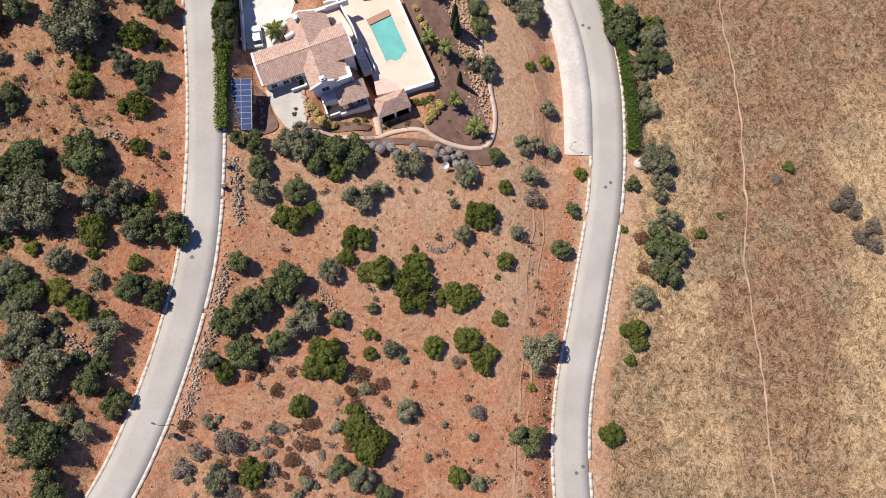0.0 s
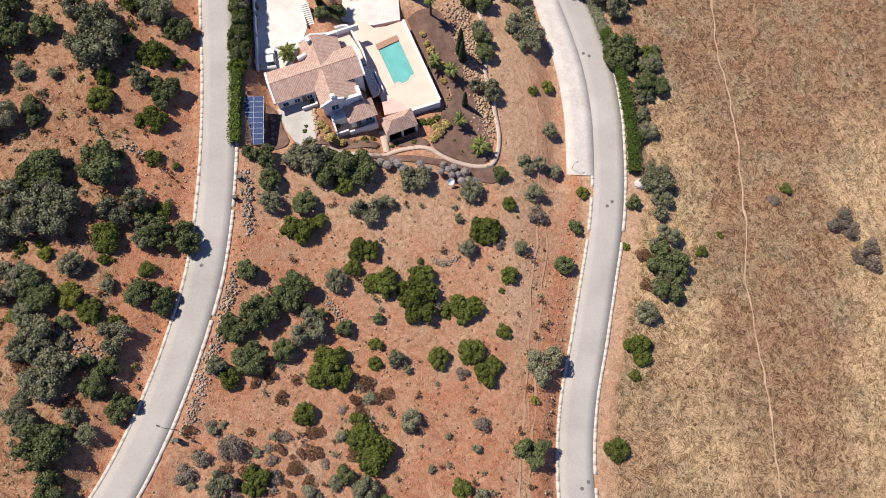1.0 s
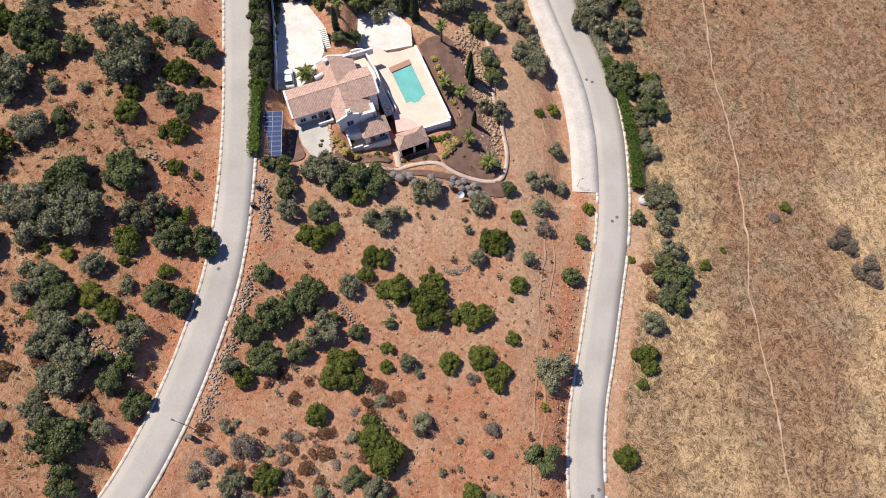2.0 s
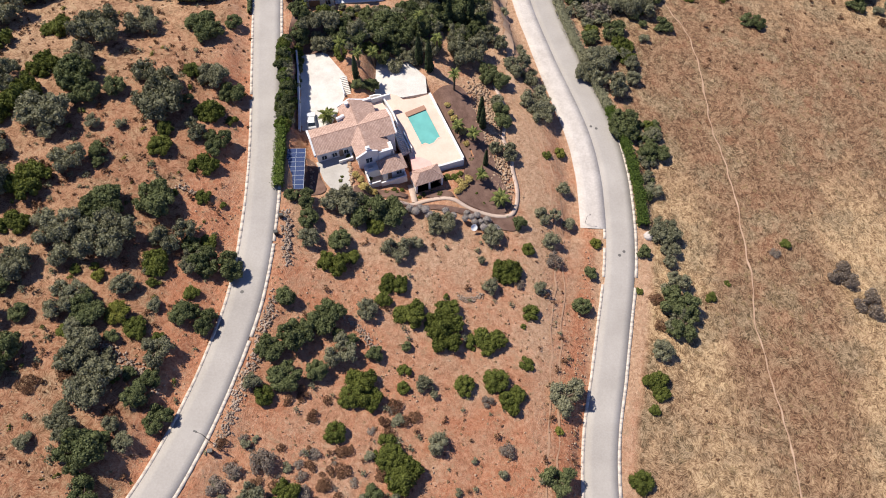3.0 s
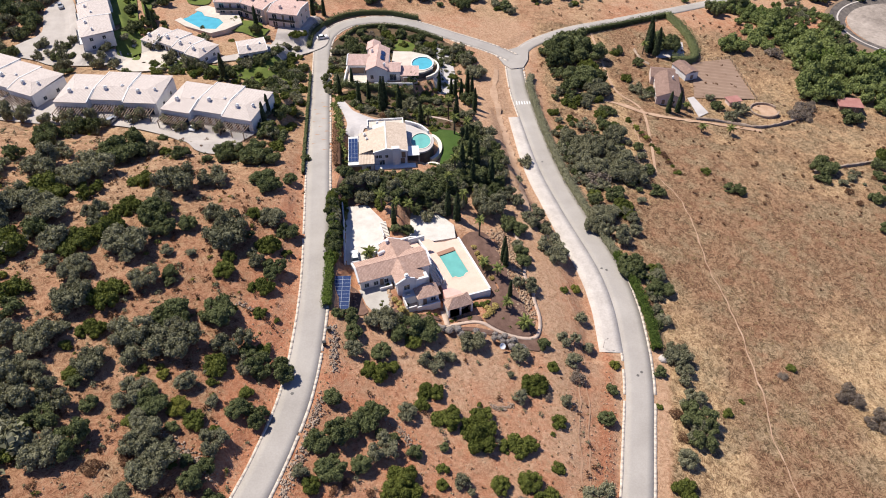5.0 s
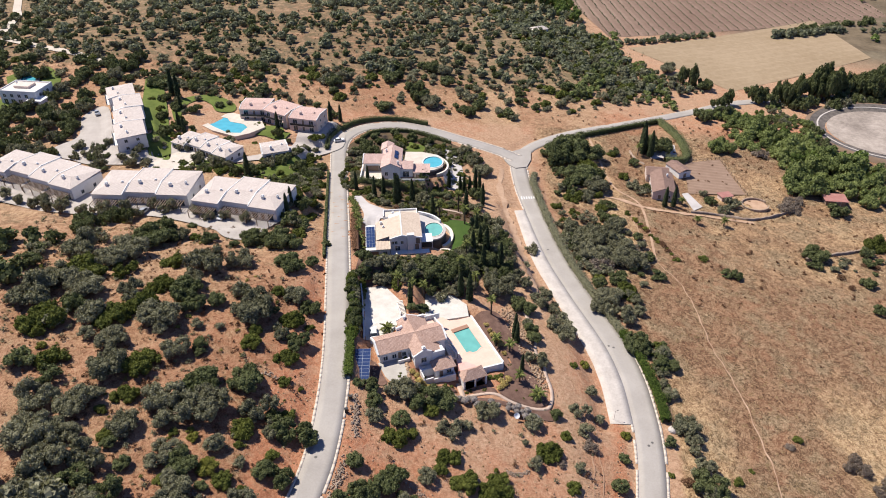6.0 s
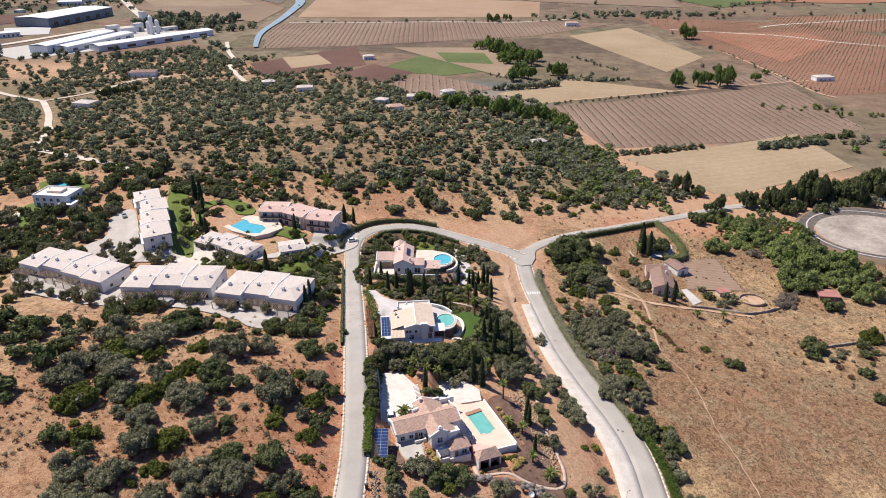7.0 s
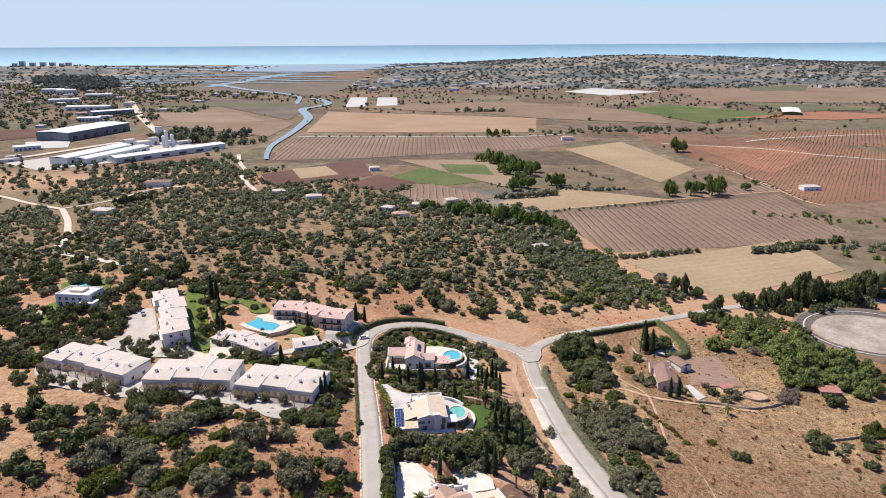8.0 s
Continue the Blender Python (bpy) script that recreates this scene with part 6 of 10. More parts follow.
def wall_run(name, points, width, z0, z1, material, label, category="wall", sharp=True):
    line = np.array(points, float) if sharp else smooth(points, 0.8)
    n = normals_of(line)
    bm = bmesh.new()
    rings = []
    for (x, y), (nx, ny) in zip(line, n):
        rings.append([bm.verts.new((x + nx * o * width / 2, y + ny * o * width / 2, z)) for o, z in ((-1, z0), (-1, z1), (1, z1), (1, z0))])
    for a, b in zip(rings[:-1], rings[1:]):
        for i in range(4):
            bm.faces.new((a[i], a[(i + 1) % 4], b[(i + 1) % 4], b[i]))
    bm.faces.new(rings[0][::-1])
    bm.faces.new(rings[-1])
    bmesh.ops.recalc_face_normals(bm, faces=bm.faces[:])
    return tagged(part(name, bm, material), label, category, kind="structure")


wall_run("wall_terrace", [(-9.8, 75.0), (-2.35, 57.3)], 0.5, -6.8, TZ + 0.35, RENDER_WHITE, "white parapet along the pool terrace")
wall_run("wall_terrace", [(-2.35, 57.0), (-8.6, 54.8)], 0.4, -6.8, TZ + 0.3, RENDER_WHITE, "white retaining wall of the pool terrace")
tagged(part("floor", slab([(-13.6, 57.6), (-12.9, 54.2), (-8.6, 55.3), (-9.3, 56.6), (-11.2, 57.6)], TZ - 3, TZ + 0.006), PINK_PAVING), "salmon-painted corner of the terrace", "terrace", kind="structure")
# upper walk beside the villa and the stair down to the pool
upper = [(-22.8, 70.2), (-20.6, 71.0), (-17.6, 66.2), (-16.6, 63.6), (-17.9, 62.4), (-19.2, 65.6), (-21.6, 67.6)]
tagged(part("floor", slab(upper, -3.2, 0.45), PAVING), "raised peach-paved walk beside the villa", "terrace", kind="structure")
wall_run("wall_walk", [(-22.7, 70.9), (-20.4, 71.4), (-18.6, 68.6), (-17.2, 66.0), (-16.3, 63.2)], 0.3, -3.2, 1.15, RENDER_WHITE, "white curved parapet of the upper walk", sharp=False)


def outdoor_stair(x0, y0, z0, x1, y1, z1, width, n, label):
    s = new("stair")
    d = math.degrees(math.atan2(y1 - y0, x1 - x0))
    run = math.hypot(x1 - x0, y1 - y0) / n
    s.matrix_basis = pose(x0, y0, min(z0, z1), 0, 0, d)
    for k in range(n):
        top = (z0 - min(z0, z1)) + (z1 - z0) * k / n
        bar(s, "step", k * run, k * run + run * 0.94, -width / 2, width / 2, -0.6, max(0.05, top), CREAM, 0.015)
    bar(s, "cheek_wall", 0, n * run, width / 2, width / 2 + 0.22, -0.6, abs(z1 - z0) * 0.55, RENDER_WHITE)
    return tagged(s, label, "stair")


outdoor_stair(-16.7, 62.9, 0.35, -14.6, 58.4, TZ, 1.5, 15, "pale stone stair down to the pool terrace")
outdoor_stair(-27.3, 71.5, 0.5, -28.6, 75.6, 2.4, 1.4, 12, "pale stone stair beside the gravel drive")
wall_run("wall_stair", [(-15.2, 63.3), (-13.2, 58.9)], 0.22, -3.5, -1.2, RENDER_WHITE, "white stair balustrade wall")

# ---- forecourt, drive and garden of the near villa
tagged(part("pavement", slab([(-38.5, 78), (-37.6, 70), (-36.8, 61.5), (-34.6, 60.3), (-30.6, 62.5), (-28.8, 68.2), (-28.0, 71.5), (-28.6, 77.5), (-33, 83.5), (-39.5, 86.5), (-40.6, 84.0)], 0.2, 0.68), GRAVEL), "white gravel drive and turning place", "drive", kind="structure")
tagged(part("pavement", slab([(-22.6, 75.0), (-15.8, 73.9), (-10.4, 75.2), (-10.8, 80.0), (-14.6, 84.2), (-19.0, 85.9), (-22.4, 84.8)], -6.0, -2.66), GRAVEL), "white gravel patch behind the pool terrace", "drive", kind="structure")
tagged(part("pavement", slab([(-32.6, 53.6), (-26.2, 56.2), (-25.0, 50.8), (-24.9, 47.0), (-28.3, 46.4), (-30.6, 49.2)], 0.2, 0.68), GREY_SLAB), "grey paved forecourt", "forecourt", kind="structure")
wall_run("wall_drive", [(-39.8, 84), (-38.6, 77), (-37.9, 71.1), (-37.2, 66.0), (-36.6, 61.0)], 0.35, 0, 2.3, RENDER_WHITE, "white retaining wall beside the drive")
GARDEN_PATH = smooth([(-29.0, 46.0), (-22, 45.8), (-15.3, 45.2), (-10.5, 47.2), (-5.2, 48.0), (-1.6, 46.3), (1.0, 45.4), (4.7, 44.9), (7.6, 45.6), (8.9, 48.4), (9.2, 52.4), (8.4, 57.1), (8.1, 61.6), (6.6, 65.1), (7.3, 73), (4.8, 81)], 1.0)
strip("path", GARDEN_PATH, -0.4, 0.4, 0.26, PATH_STONE, None, 3, 0.45, "sandy paved garden path", "path")
strip("path", smooth([(-13.4, 51.2), (-12.9, 49.4), (-12.3, 46.9)], 0.8), -0.6, 0.6, 0.30, PATH_STONE, None, 3, 0.5, "sandy paved garden path", "path")


def drape(points, material, lift, label, name="pavement", category="yard"):
    """Ground cover within an outline of any shape, cut fine enough to follow the land."""
    rim = smooth(list(points) + [points[0]], 1.5)[:-1]
    bm = bmesh.new()
    vs = [bm.verts.new((x, y, 0)) for x, y in rim]
    edges = [bm.edges.new((vs[i], vs[(i + 1) % len(vs)])) for i in range(len(vs))]
    bmesh.ops.triangle_fill(bm, use_beauty=True, use_dissolve=False, edges=edges, normal=(0, 0, 1))
    for k in range(5):
        long = [e for e in bm.edges if e.calc_length() > 2.5]
        if not long:
            break
        bmesh.ops.subdivide_edges(bm, edges=long, cuts=1)
        bmesh.ops.triangulate(bm, faces=[f for f in bm.faces if len(f.verts) > 3])
    p = np.array([v.co[:2] for v in bm.verts])
    z = height(p[:, 0], p[:, 1]) + lift
    for v, h in zip(bm.verts, z):
        v.co.z = h
    for f in bm.faces:
        if f.normal.z < 0:
            f.normal_flip()
    return tagged(part(name, bm, material), label, category, kind="structure")


def bed(points, material, lift, label, name="garden_bed", n=20):
    """A planted bed that follows the ground within an outline."""
    c = np.mean(points, axis=0)
    rim = smooth(list(points) + [points[0]], 1.0)
    rings = [c + (rim - c) * f for f in np.linspace(1.0, 0.06, 9)]
    p = np.stack(rings, 0)
    z = height(p[..., 0], p[..., 1]) + lift
    idx = np.arange(p.shape[0] * p.shape[1]).reshape(p.shape[:2])
    quads = np.stack([idx[:-1, :-1], idx[:-1, 1:], idx[1:, 1:], idx[1:, :-1]], -1).reshape(-1, 4)
    me = raw_mesh(name, np.concatenate([p, z[..., None]], -1).reshape(-1, 3), quads, material)
    return tagged(new(name, me), label, "garden bed", kind="structure")


bed([(-9.2, 76.5), (-2.5, 78), (2.2, 66), (5.4, 55.5), (7.8, 47.8), (3.6, 45.6), (-3.8, 48.6), (-1.0, 55.8), (-2.2, 60.0), (-5.5, 68)], MULCH, 0.26, "dark brown mulched bed below the terrace")
bed([(-27.8, 46.6), (-21.5, 48.8), (-18.0, 48.6), (-13.6, 48.6), (-14.4, 47.2), (-21, 46.5)], MULCH, 0.24, "dark brown mulched bed by the path")
bed([(-34.8, 54.5), (-33.0, 53.5), (-31.2, 49.6), (-30.0, 46.6), (-33.4, 44.5), (-34.8, 48)], MULCH, 0.26, "dark brown mulched strip by the forecourt")
bed([(-12.0, 48.8), (-6.4, 50.2), (-4.2, 48.6), (-8.0, 47.9)], MULCH, 0.26, "dark brown mulched bed by the path")
bed([(-20, 44.8), (-12, 45.2), (-5, 45.0), (2, 42.6), (8, 41.8), (10, 44), (6, 46), (-2, 45.8), (-12, 46.2)], MULCH, 0.22, "dark brown mulched bed with grey cushions")
solar_array(-37.4, 45.0, 3.7, 2, 8, 2, 9, 1.80, 1.0, "long blue solar array on a ground rack beside the hedge")


def ball(kind, x, y, r, name, label, group, tall=0.85):
    me = PLANTS.choice(CROWNS[kind])
    ob = new(name, me)
    ob.matrix_basis = pose(x, y, hz(x, y) + 0.15, 0, 0, PLANTS.uniform(0, 360)) @ Matrix.Diagonal((r, r, r * tall, 1))
    return tagged(ob, label, "bush", group)


CROWNS["lavender"] = [crown_mesh("lavender_bush", LEAF["lavender"], 300 + k, 3, 900, 0.05, 0.9, 0.93, 0.06, 0.1) for k in range(3)]
CROWNS["golden"] = [crown_mesh("grass_clump", LEAF["golden"], 310 + k, 6, 380, 0.13, 0.7, 0.7, 0.4) for k in range(3)]
for x, y in [(-13.1, 43.8), (-12.0, 43.2), (-11.0, 44.2), (-10.0, 43.6), (-9.1, 42.8), (-5.9, 43.9), (-4.5, 42.9), (-1.6, 44.4), (-0.6, 43.4), (0.5, 44.0), (1.2, 42.6), (2.4, 43.2), (3.1, 41.8), (-2.0, 42.8), (0.0, 42.3), (4.2, 41.2), (1.8, 41.2)]:
    ball("lavender", x, y, PLANTS.uniform(1.5, 2.1), "lavender_bush", "clipped grey lavender cushion in the mulched bed", "lavender cushions")
for x, y in [(-23.2, 49.4), (-22.3, 48.7), (-22.8, 47.8), (-21.4, 48.1), (-20.6, 47.6), (-2.8, 52.1), (-1.9, 51.5), (-2.5, 50.5), (-3.2, 49.8), (-1.4, 53.1), (-5.0, 70.5), (-4.2, 68.8), (-3.4, 67), (-2.6, 65.2), (-6.0, 72.4), (-1.6, 62.6), (-24.0, 50.4)]:
    ball("golden", x, y, PLANTS.uniform(1.0, 1.5), "grass_clump", "golden ornamental grass clump", "golden grasses")
for x, y, r in [(-21.8, 51.7, 0.8), (-16.6, 49.0, 0.6), (-16.0, 48.3, 0.5), (-15.1, 49.5, 0.6), (-5.7, 53.2, 0.9), (-4.1, 53.2, 0.9), (-10.4, 48.9, 0.6), (-7.2, 49.2, 0.7), (-8.8, 49.5, 0.5), (-11.4, 48.3, 0.5), (-3.0, 54.4, 0.8), (-18.0, 48.3, 0.5), (-26.0, 55.2, 0.7), (-27.0, 50.2, 0.4), (-27.2, 49.2, 0.5), (0.4, 50.0, 0.5), (1.8, 47.6, 0.5), (-0.5, 58.6, 0.6)]:
    one_plant("lentisk", x, y, r, "garden shrubs")
for x, y, tall, r in [(74.6, 148.3, 2.4, 1.9), (84.4, 148.0, 2.8, 2.2), (65.0, 203.0, 4.5, 2.0), (73.0, 163.0, 2.2, 2.0), (-10.6, 124.4, 6.5, 2.1), (-10.5, 102.2, 6.0, 2.0), (-8.3, 86.8, 5.5, 1.8), (-18.8, 131, 5.5, 2.0), (-29.4, 82.0, 4.6, 1.9), (-25.5, 79.5, 4.4, 1.9), (-22.6, 82.9, 4.4, 1.9), (-4.3, 77.0, 5.6, 1.8), (-3.6, 65.6, 3.0, 2.0), (-0.2, 63.6, 2.8, 2.0), (1.5, 53.3, 2.6, 2.0), (5.4, 48.6, 1.6, 2.5), (-31.2, 65.0, 1.6, 2.5), (-12.5, 137.8, 7.5, 2.0), (-6.7, 127.7, 5.0, 2.2), (-8.2, 108, 6, 1.9), (-12.6, 92, 6.5, 1.8)]:
    palm(x, y, tall, r)
for x, y, tall in [(-10.0, 82.0, 9.5), (-12.4, 84.5, 9.0), (1.6, 69.2, 8.5), (2.0, 67.6, 7.0), (2.5, 57.6, 5.5), (-4.3, 106.9, 11), (-0.4, 99.9, 10), (-25.9, 76.4, 7.0), (-48.7, 149.2, 7.5), (-44.8, 152.7, 7), (-41.5, 142.2, 8.5), (-38.5, 144.5, 8), (-33.7, 138.1, 11.5), (-33.1, 141.4, 10),
                    (-28.2, 137.7, 10.5), (-15.7, 159.2, 8), (-11.6, 158.3, 7), (-10.2, 157.0, 7.5), (-8.1, 156.5, 7.5), (-9.9, 136.5, 10.5), (-5.9, 161.5, 9), (-4.4, 159.8, 8), (-3.6, 149.8, 8), (-21.2, 132.1, 8), (-3.8, 146, 7), (-6.2, 110, 9), (-8.5, 104, 10), (-5.6, 98, 9), (-7.0, 118, 8)]:
    cypress(x, y, tall)
for x, y, tall in [(-88.7, 156.4, 10), (67.6, 205.0, 13), (70.2, 202.6, 12), (68.4, 209.6, 13), (65.8, 160.4, 8.5), (69.2, 160.9, 8.5), (-138.5, 227.1, 12), (-135.1, 224.4, 11), (-66, 117, 7), (-65.4, 121, 7)]:
    cypress(x, y, tall, "cypresses beyond the gardens", 1.15)


for k in range(15):
    y = 60.5 + 1.65 * k + PLANTS.uniform(-0.4, 0.4)
    one_plant(PLANTS.choice(["carob", "lentisk", "olive", "carob"]), float(np.interp(y, *DRIVE_CUT)) - PLANTS.uniform(1.3, 1.8), y, PLANTS.uniform(1.1, 1.6), "shrubs along the drive wall", 1.2)


def yucca(x, y, r, z=None):
    """A low rosette of stiff arching leaves."""
    thing = new("yucca")
    thing.matrix_basis = pose(x, y, (hz(x, y) if z is None else z) + 0.1, 0, 0, PLANTS.uniform(0, 360))
    same_part("stem", PALM_TRUNK, thing, Matrix.Diagonal((0.7, 0.7, 0.6 * r, 1)))
    for k in range(11):
        m = Matrix.Translation((0, 0, 0.5 * r)) @ pose(0, 0, 0, 0, -72 + 6.5 * k + PLANTS.uniform(-8, 8), 137.5 * k) @ Matrix.Scale(r * PLANTS.uniform(0.8, 1.15), 4)
        same_part("leaf", FROND, thing, m)
    return tagged(thing, "ragged yellow-green yucca beside the lane", "yucca", "row of yuccas")


def grow(outline, n, kinds, lo, hi, group, tall=1.1, seed=1, gap=0.75, clear=()):
    """Plants spread over an outline, kept apart, and off the lines and spots in clear (x, y, radius)."""
    rng = random.Random(seed)
    xs, ys = [q[0] for q in outline], [q[1] for q in outline]
    got = []
    for k in range(n * 40):
        x, y, r = rng.uniform(min(xs), max(xs)), rng.uniform(min(ys), max(ys)), lo + (hi - lo) * rng.random() ** 1.6
        odd = False
        for (ax, ay), (bx, by) in zip(outline, outline[1:] + outline[:1]):
            if (ay > y) != (by > y) and x < ax + (bx - ax) * (y - ay) / (by - ay):
                odd = not odd
        if not odd or any((x - a) ** 2 + (y - b) ** 2 < (c + 0.6 * r) ** 2 for a, b, c in clear) or any((x - a) ** 2 + (y - b) ** 2 < (gap * (r + c)) ** 2 for a, b, c in got):
            continue
        got.append((x, y, r))
        one_plant(rng.choice(kinds), x, y, r, group, tall)
        if len(got) == n:
            break


def house_middle():
    """The second villa: a tall block with a bleached tile roof, a low garage roof with solar panels, an oval pool."""
    h = new("villa")
    h.matrix_basis = pose(-29.0, 110.0, -1.2, 0, 0, 6)
    W = RENDER_WHITE
    solid_wall(h, [(-4.8, -1.0), (4.5, -1.0), (4.5, 4.45), (-1.2, 5.45), (-4.8, 4.35)], "v", -6.1, 7.4, W)
    roof_part(ROOF_CREAM, h, [[(4.8, -6.3, 4.5), (4.8, 7.4, 4.5), (-1.2, 7.4, 5.55), (-1.2, -6.3, 5.55)]])
    roof_part(ROOF_CREAM, h, [[(-8.9, 5.4, 3.05), (-8.9, -4.6, 3.05), (-1.25, -4.6, 5.5), (-1.25, 5.4, 5.5)], [(-4.9, -4.65, 4.33), (-4.9, -6.3, 4.33), (-1.25, -6.3, 5.5), (-1.25, -4.65, 5.5)]])
    verge(h, [(-1.2, -6.3, 5.55), (-1.2, 7.5, 5.55)], 0.35, 0.2)
    verge(h, [(-4.9, -6.3, 4.4), (-1.2, -6.3, 5.5), (4.8, -6.3, 4.5)], 0.3, 0.3)
    bar(h, "wall", -8.6, -4.8, -4.4, 5.2, -1.0, 3.0, W)
    bar(h, "wall", -6.4, 4.3, 7.4, 11.0, -1.0, 3.7, W)
    bar(h, "roof_terrace", -6.1, 4.0, 7.6, 10.7, 3.7, 3.76, DECK, 0.0)
    for a in ((-6.4, 4.3, 10.72, 11.0), (-6.4, -6.12, 7.4, 10.7), (4.02, 4.3, 7.4, 10.7)):
        bar(h, "parapet", *a, 3.7, 4.3, W, 0.0)
    bar(h, "tower_chimney", 0.4, 2.3, -6.9, -5.9, -1.0, 5.9, W)
    bar(h, "chimney_cap", 0.25, 2.45, -7.05, -5.75, 5.9, 6.05, W)
    bar(h, "garage_wall", -11.9, -5.0, -8.6, -4.4, -1.2, 2.5, W)
    bar(h, "garage_wall", -11.9, -8.65, -4.4, 4.8, -1.2, 2.5, W)
    roof_part(ROOF_CREAM, h, [[(-9.0, -8.9, 2.62), (-4.7, -8.9, 2.62), (-4.7, -4.4, 2.95), (-9.0, -4.4, 2.95)]])
    bar(h, "roof_edge", -12.0, -9.05, -8.8, 4.9, 2.5, 2.62, W, 0.0)
    for u in (-4.0, -3.0, -1.2):
        opening(h, "-v", u, 2.5, 0.75, 1.0, -6.1)
    opening(h, "-v", 3.5, 2.4, 0.9, 1.9, -6.1, "door", IRON)
    opening(h, "-v", 3.2, 0.1, 1.2, 2.1, -6.1, "door")
    opening(h, "-v", -2.6, 0.1, 1.4, 1.7, -6.1)
    opening(h, "-v", -9.6, 0.0, 2.6, 2.0, -8.6, "door")
    opening(h, "-v", -6.4, 0.6, 1.2, 1.2, -8.6)
    for v in (-3.0, 1.0, 5.0):
        opening(h, "+u", v, 0.1, 1.8, 2.1, 4.5)
        opening(h, "+u", v, 2.9, 1.1, 1.2, 4.5)
    bar(h, "balcony", -4.8, 6.8, -8.2, -6.15, -1.2, 0.25, W)
    bar(h, "awning", 4.7, 8.0, -5.6, -1.0, 2.3, 2.42, PAINT_WHITE)
    for v in (-5.4, -1.2):
        bar(h, "post", 7.75, 7.9, v - 0.07, v + 0.07, -1.0, 2.3, PAINT_WHITE, 0.0)
    chimney(h, -3.4, 8.6, 3.9, 0.8)
    chimney(h, -7.2, 3.4, 3.6, 0.8)
    chimney(h, -6.6, 1.2, 3.7, 0.7, 0.5)
    tagged(h, "tall white villa with a bleached tile roof", "house")
    m = pose(-29.0, 110.0, 0, 0, 0, 6)
    a = m @ Vector((-11.8, -7.4, 0))
    solar_array(a.x, a.y, 1.55, 6, 5, 3, 6, 0.86, 1.66, "blue solar array on the low roof of the villa")
    a = m @ Vector((-9.1, 2.4, 0))
    solar_array(a.x, a.y, 1.7, 6, 5, 1, 2, 1.4, 0.95, "small dark solar array on the low roof of the villa")
    # terrace, raised oval pool on a dark stone drum, lawn
    disc = [(-20.5 + 2.85 * math.cos(t), 115.6 + 3.9 * math.sin(t)) for t in np.linspace(0, 2 * math.pi, 32, endpoint=False)]
    arc = [(-20.4 + 3.7 * math.cos(t), 115.4 + 5.4 * math.sin(t)) for t in np.linspace(1.15, -1.5, 18)]
    ring = [(-25.6, 124.6), (-23.4, 123.6), (-21.2, 121.9)] + arc + [(-24.2, 108.9), (-24.9, 115.0)]
    tagged(part("floor", slab(ring[::-1], -1.75, -1.25, [disc]), DRIVE), "raised pale pool terrace with a round edge", "terrace", kind="structure")
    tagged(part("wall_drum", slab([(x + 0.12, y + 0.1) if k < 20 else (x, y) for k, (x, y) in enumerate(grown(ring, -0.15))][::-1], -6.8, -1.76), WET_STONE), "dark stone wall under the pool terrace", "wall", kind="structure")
    wall_run("wall_terrace", [(-25.6, 124.9), (-23.2, 124.0), (-20.6, 122.4), (-18.4, 119.6)], 0.5, -6.5, -0.3, RENDER_WHITE, "white curved wall behind the pool", sharp=False)
    p = new("swimming_pool")
    p.matrix_basis = pose(0, 0, -1.3)
    part("basin", slab(grown(disc, -0.01), -1.6, -1.3), POOL_TILE, p)
    part("water", slab(grown(disc, -0.02), -0.25, -0.1), WATER, p, "clear turquoise water")
    part("rim", slab(grown(disc, 0.25), 0.06, 0.16, [grown(disc, 0.03)]), CREAM, p)
    tagged(p, "oval raised swimming pool with a pale rim", "swimming pool")
    low = [(-19.3 + 4.5 * math.cos(t), 117.0 + 6.6 * math.sin(t)) for t in np.linspace(-1.15, 1.2, 18)]
    wall_run("wall_garden", low, 1.1, -6.5, -4.2, CREAM, "low curved cream garden wall below the pool")
    small = [(-16.9 + 2.0 * math.cos(t), 106.2 + 1.6 * math.sin(t)) for t in np.linspace(0, 2 * math.pi, 21)]
    wall_run("wall_garden", small, 0.7, -6.0, -3.2, CREAM, "round cream planter wall")
    for x, y in ((-17.4, 106.3), (-16.4, 105.9), (-16.9, 106.8)):
        one_plant("lentisk", x, y, 0.7, "planter shrubs")
    drape([(-18.2, 126.5), (-14, 126.8), (-9.4, 125), (-8.2, 118), (-9.0, 110), (-13.0, 104.4), (-15.2, 107), (-14.4, 117)], TURF, 0.3, "deep green lawn below the round pool", "lawn", "lawn")
    drive = [(-49.2, 141.0), (-46.6, 143.4), (-42.2, 134.6), (-36.2, 129.6), (-33.4, 128.6), (-33.2, 122.2), (-37.6, 121.6), (-38.0, 116.4), (-42.4, 116.2), (-43.2, 124.6), (-46.7, 136.0)]
    drape(drive, DRIVE, 0.34, "pale curved drive of the second villa", "pavement")
    wall_run("wall_drive", [(-41.9, 99.8), (-42.9, 111), (-43.4, 117)], 0.3, -2, 1.0, RENDER_WHITE, "white wall beside the drive")
    tagged(part("floor", boxed(-33.5, -20.5, 100.4, 103.0, -3.2, -1.25), DECK), "low cream deck before the second villa", "terrace", kind="structure")
    track([(-21.5, 138.6), (-19.9, 138.3), (-15.0, 137.9), (-10.6, 136.5), (-7.1, 132.7), (-6, 126)], 1.1, PATH_STONE, 0.3, "sandy garden path over the planted bank", "path", 1.0)
    for k in range(34):
        u = k / 33
        yucca(-49.0 + 7.9 * u + 0.9 * math.sin(2.6 * u) + PLANTS.uniform(-0.5, 0.5) * 1.6, 138.5 - 40.5 * u + PLANTS.uniform(-0.4, 0.4), PLANTS.uniform(1.1, 1.7))


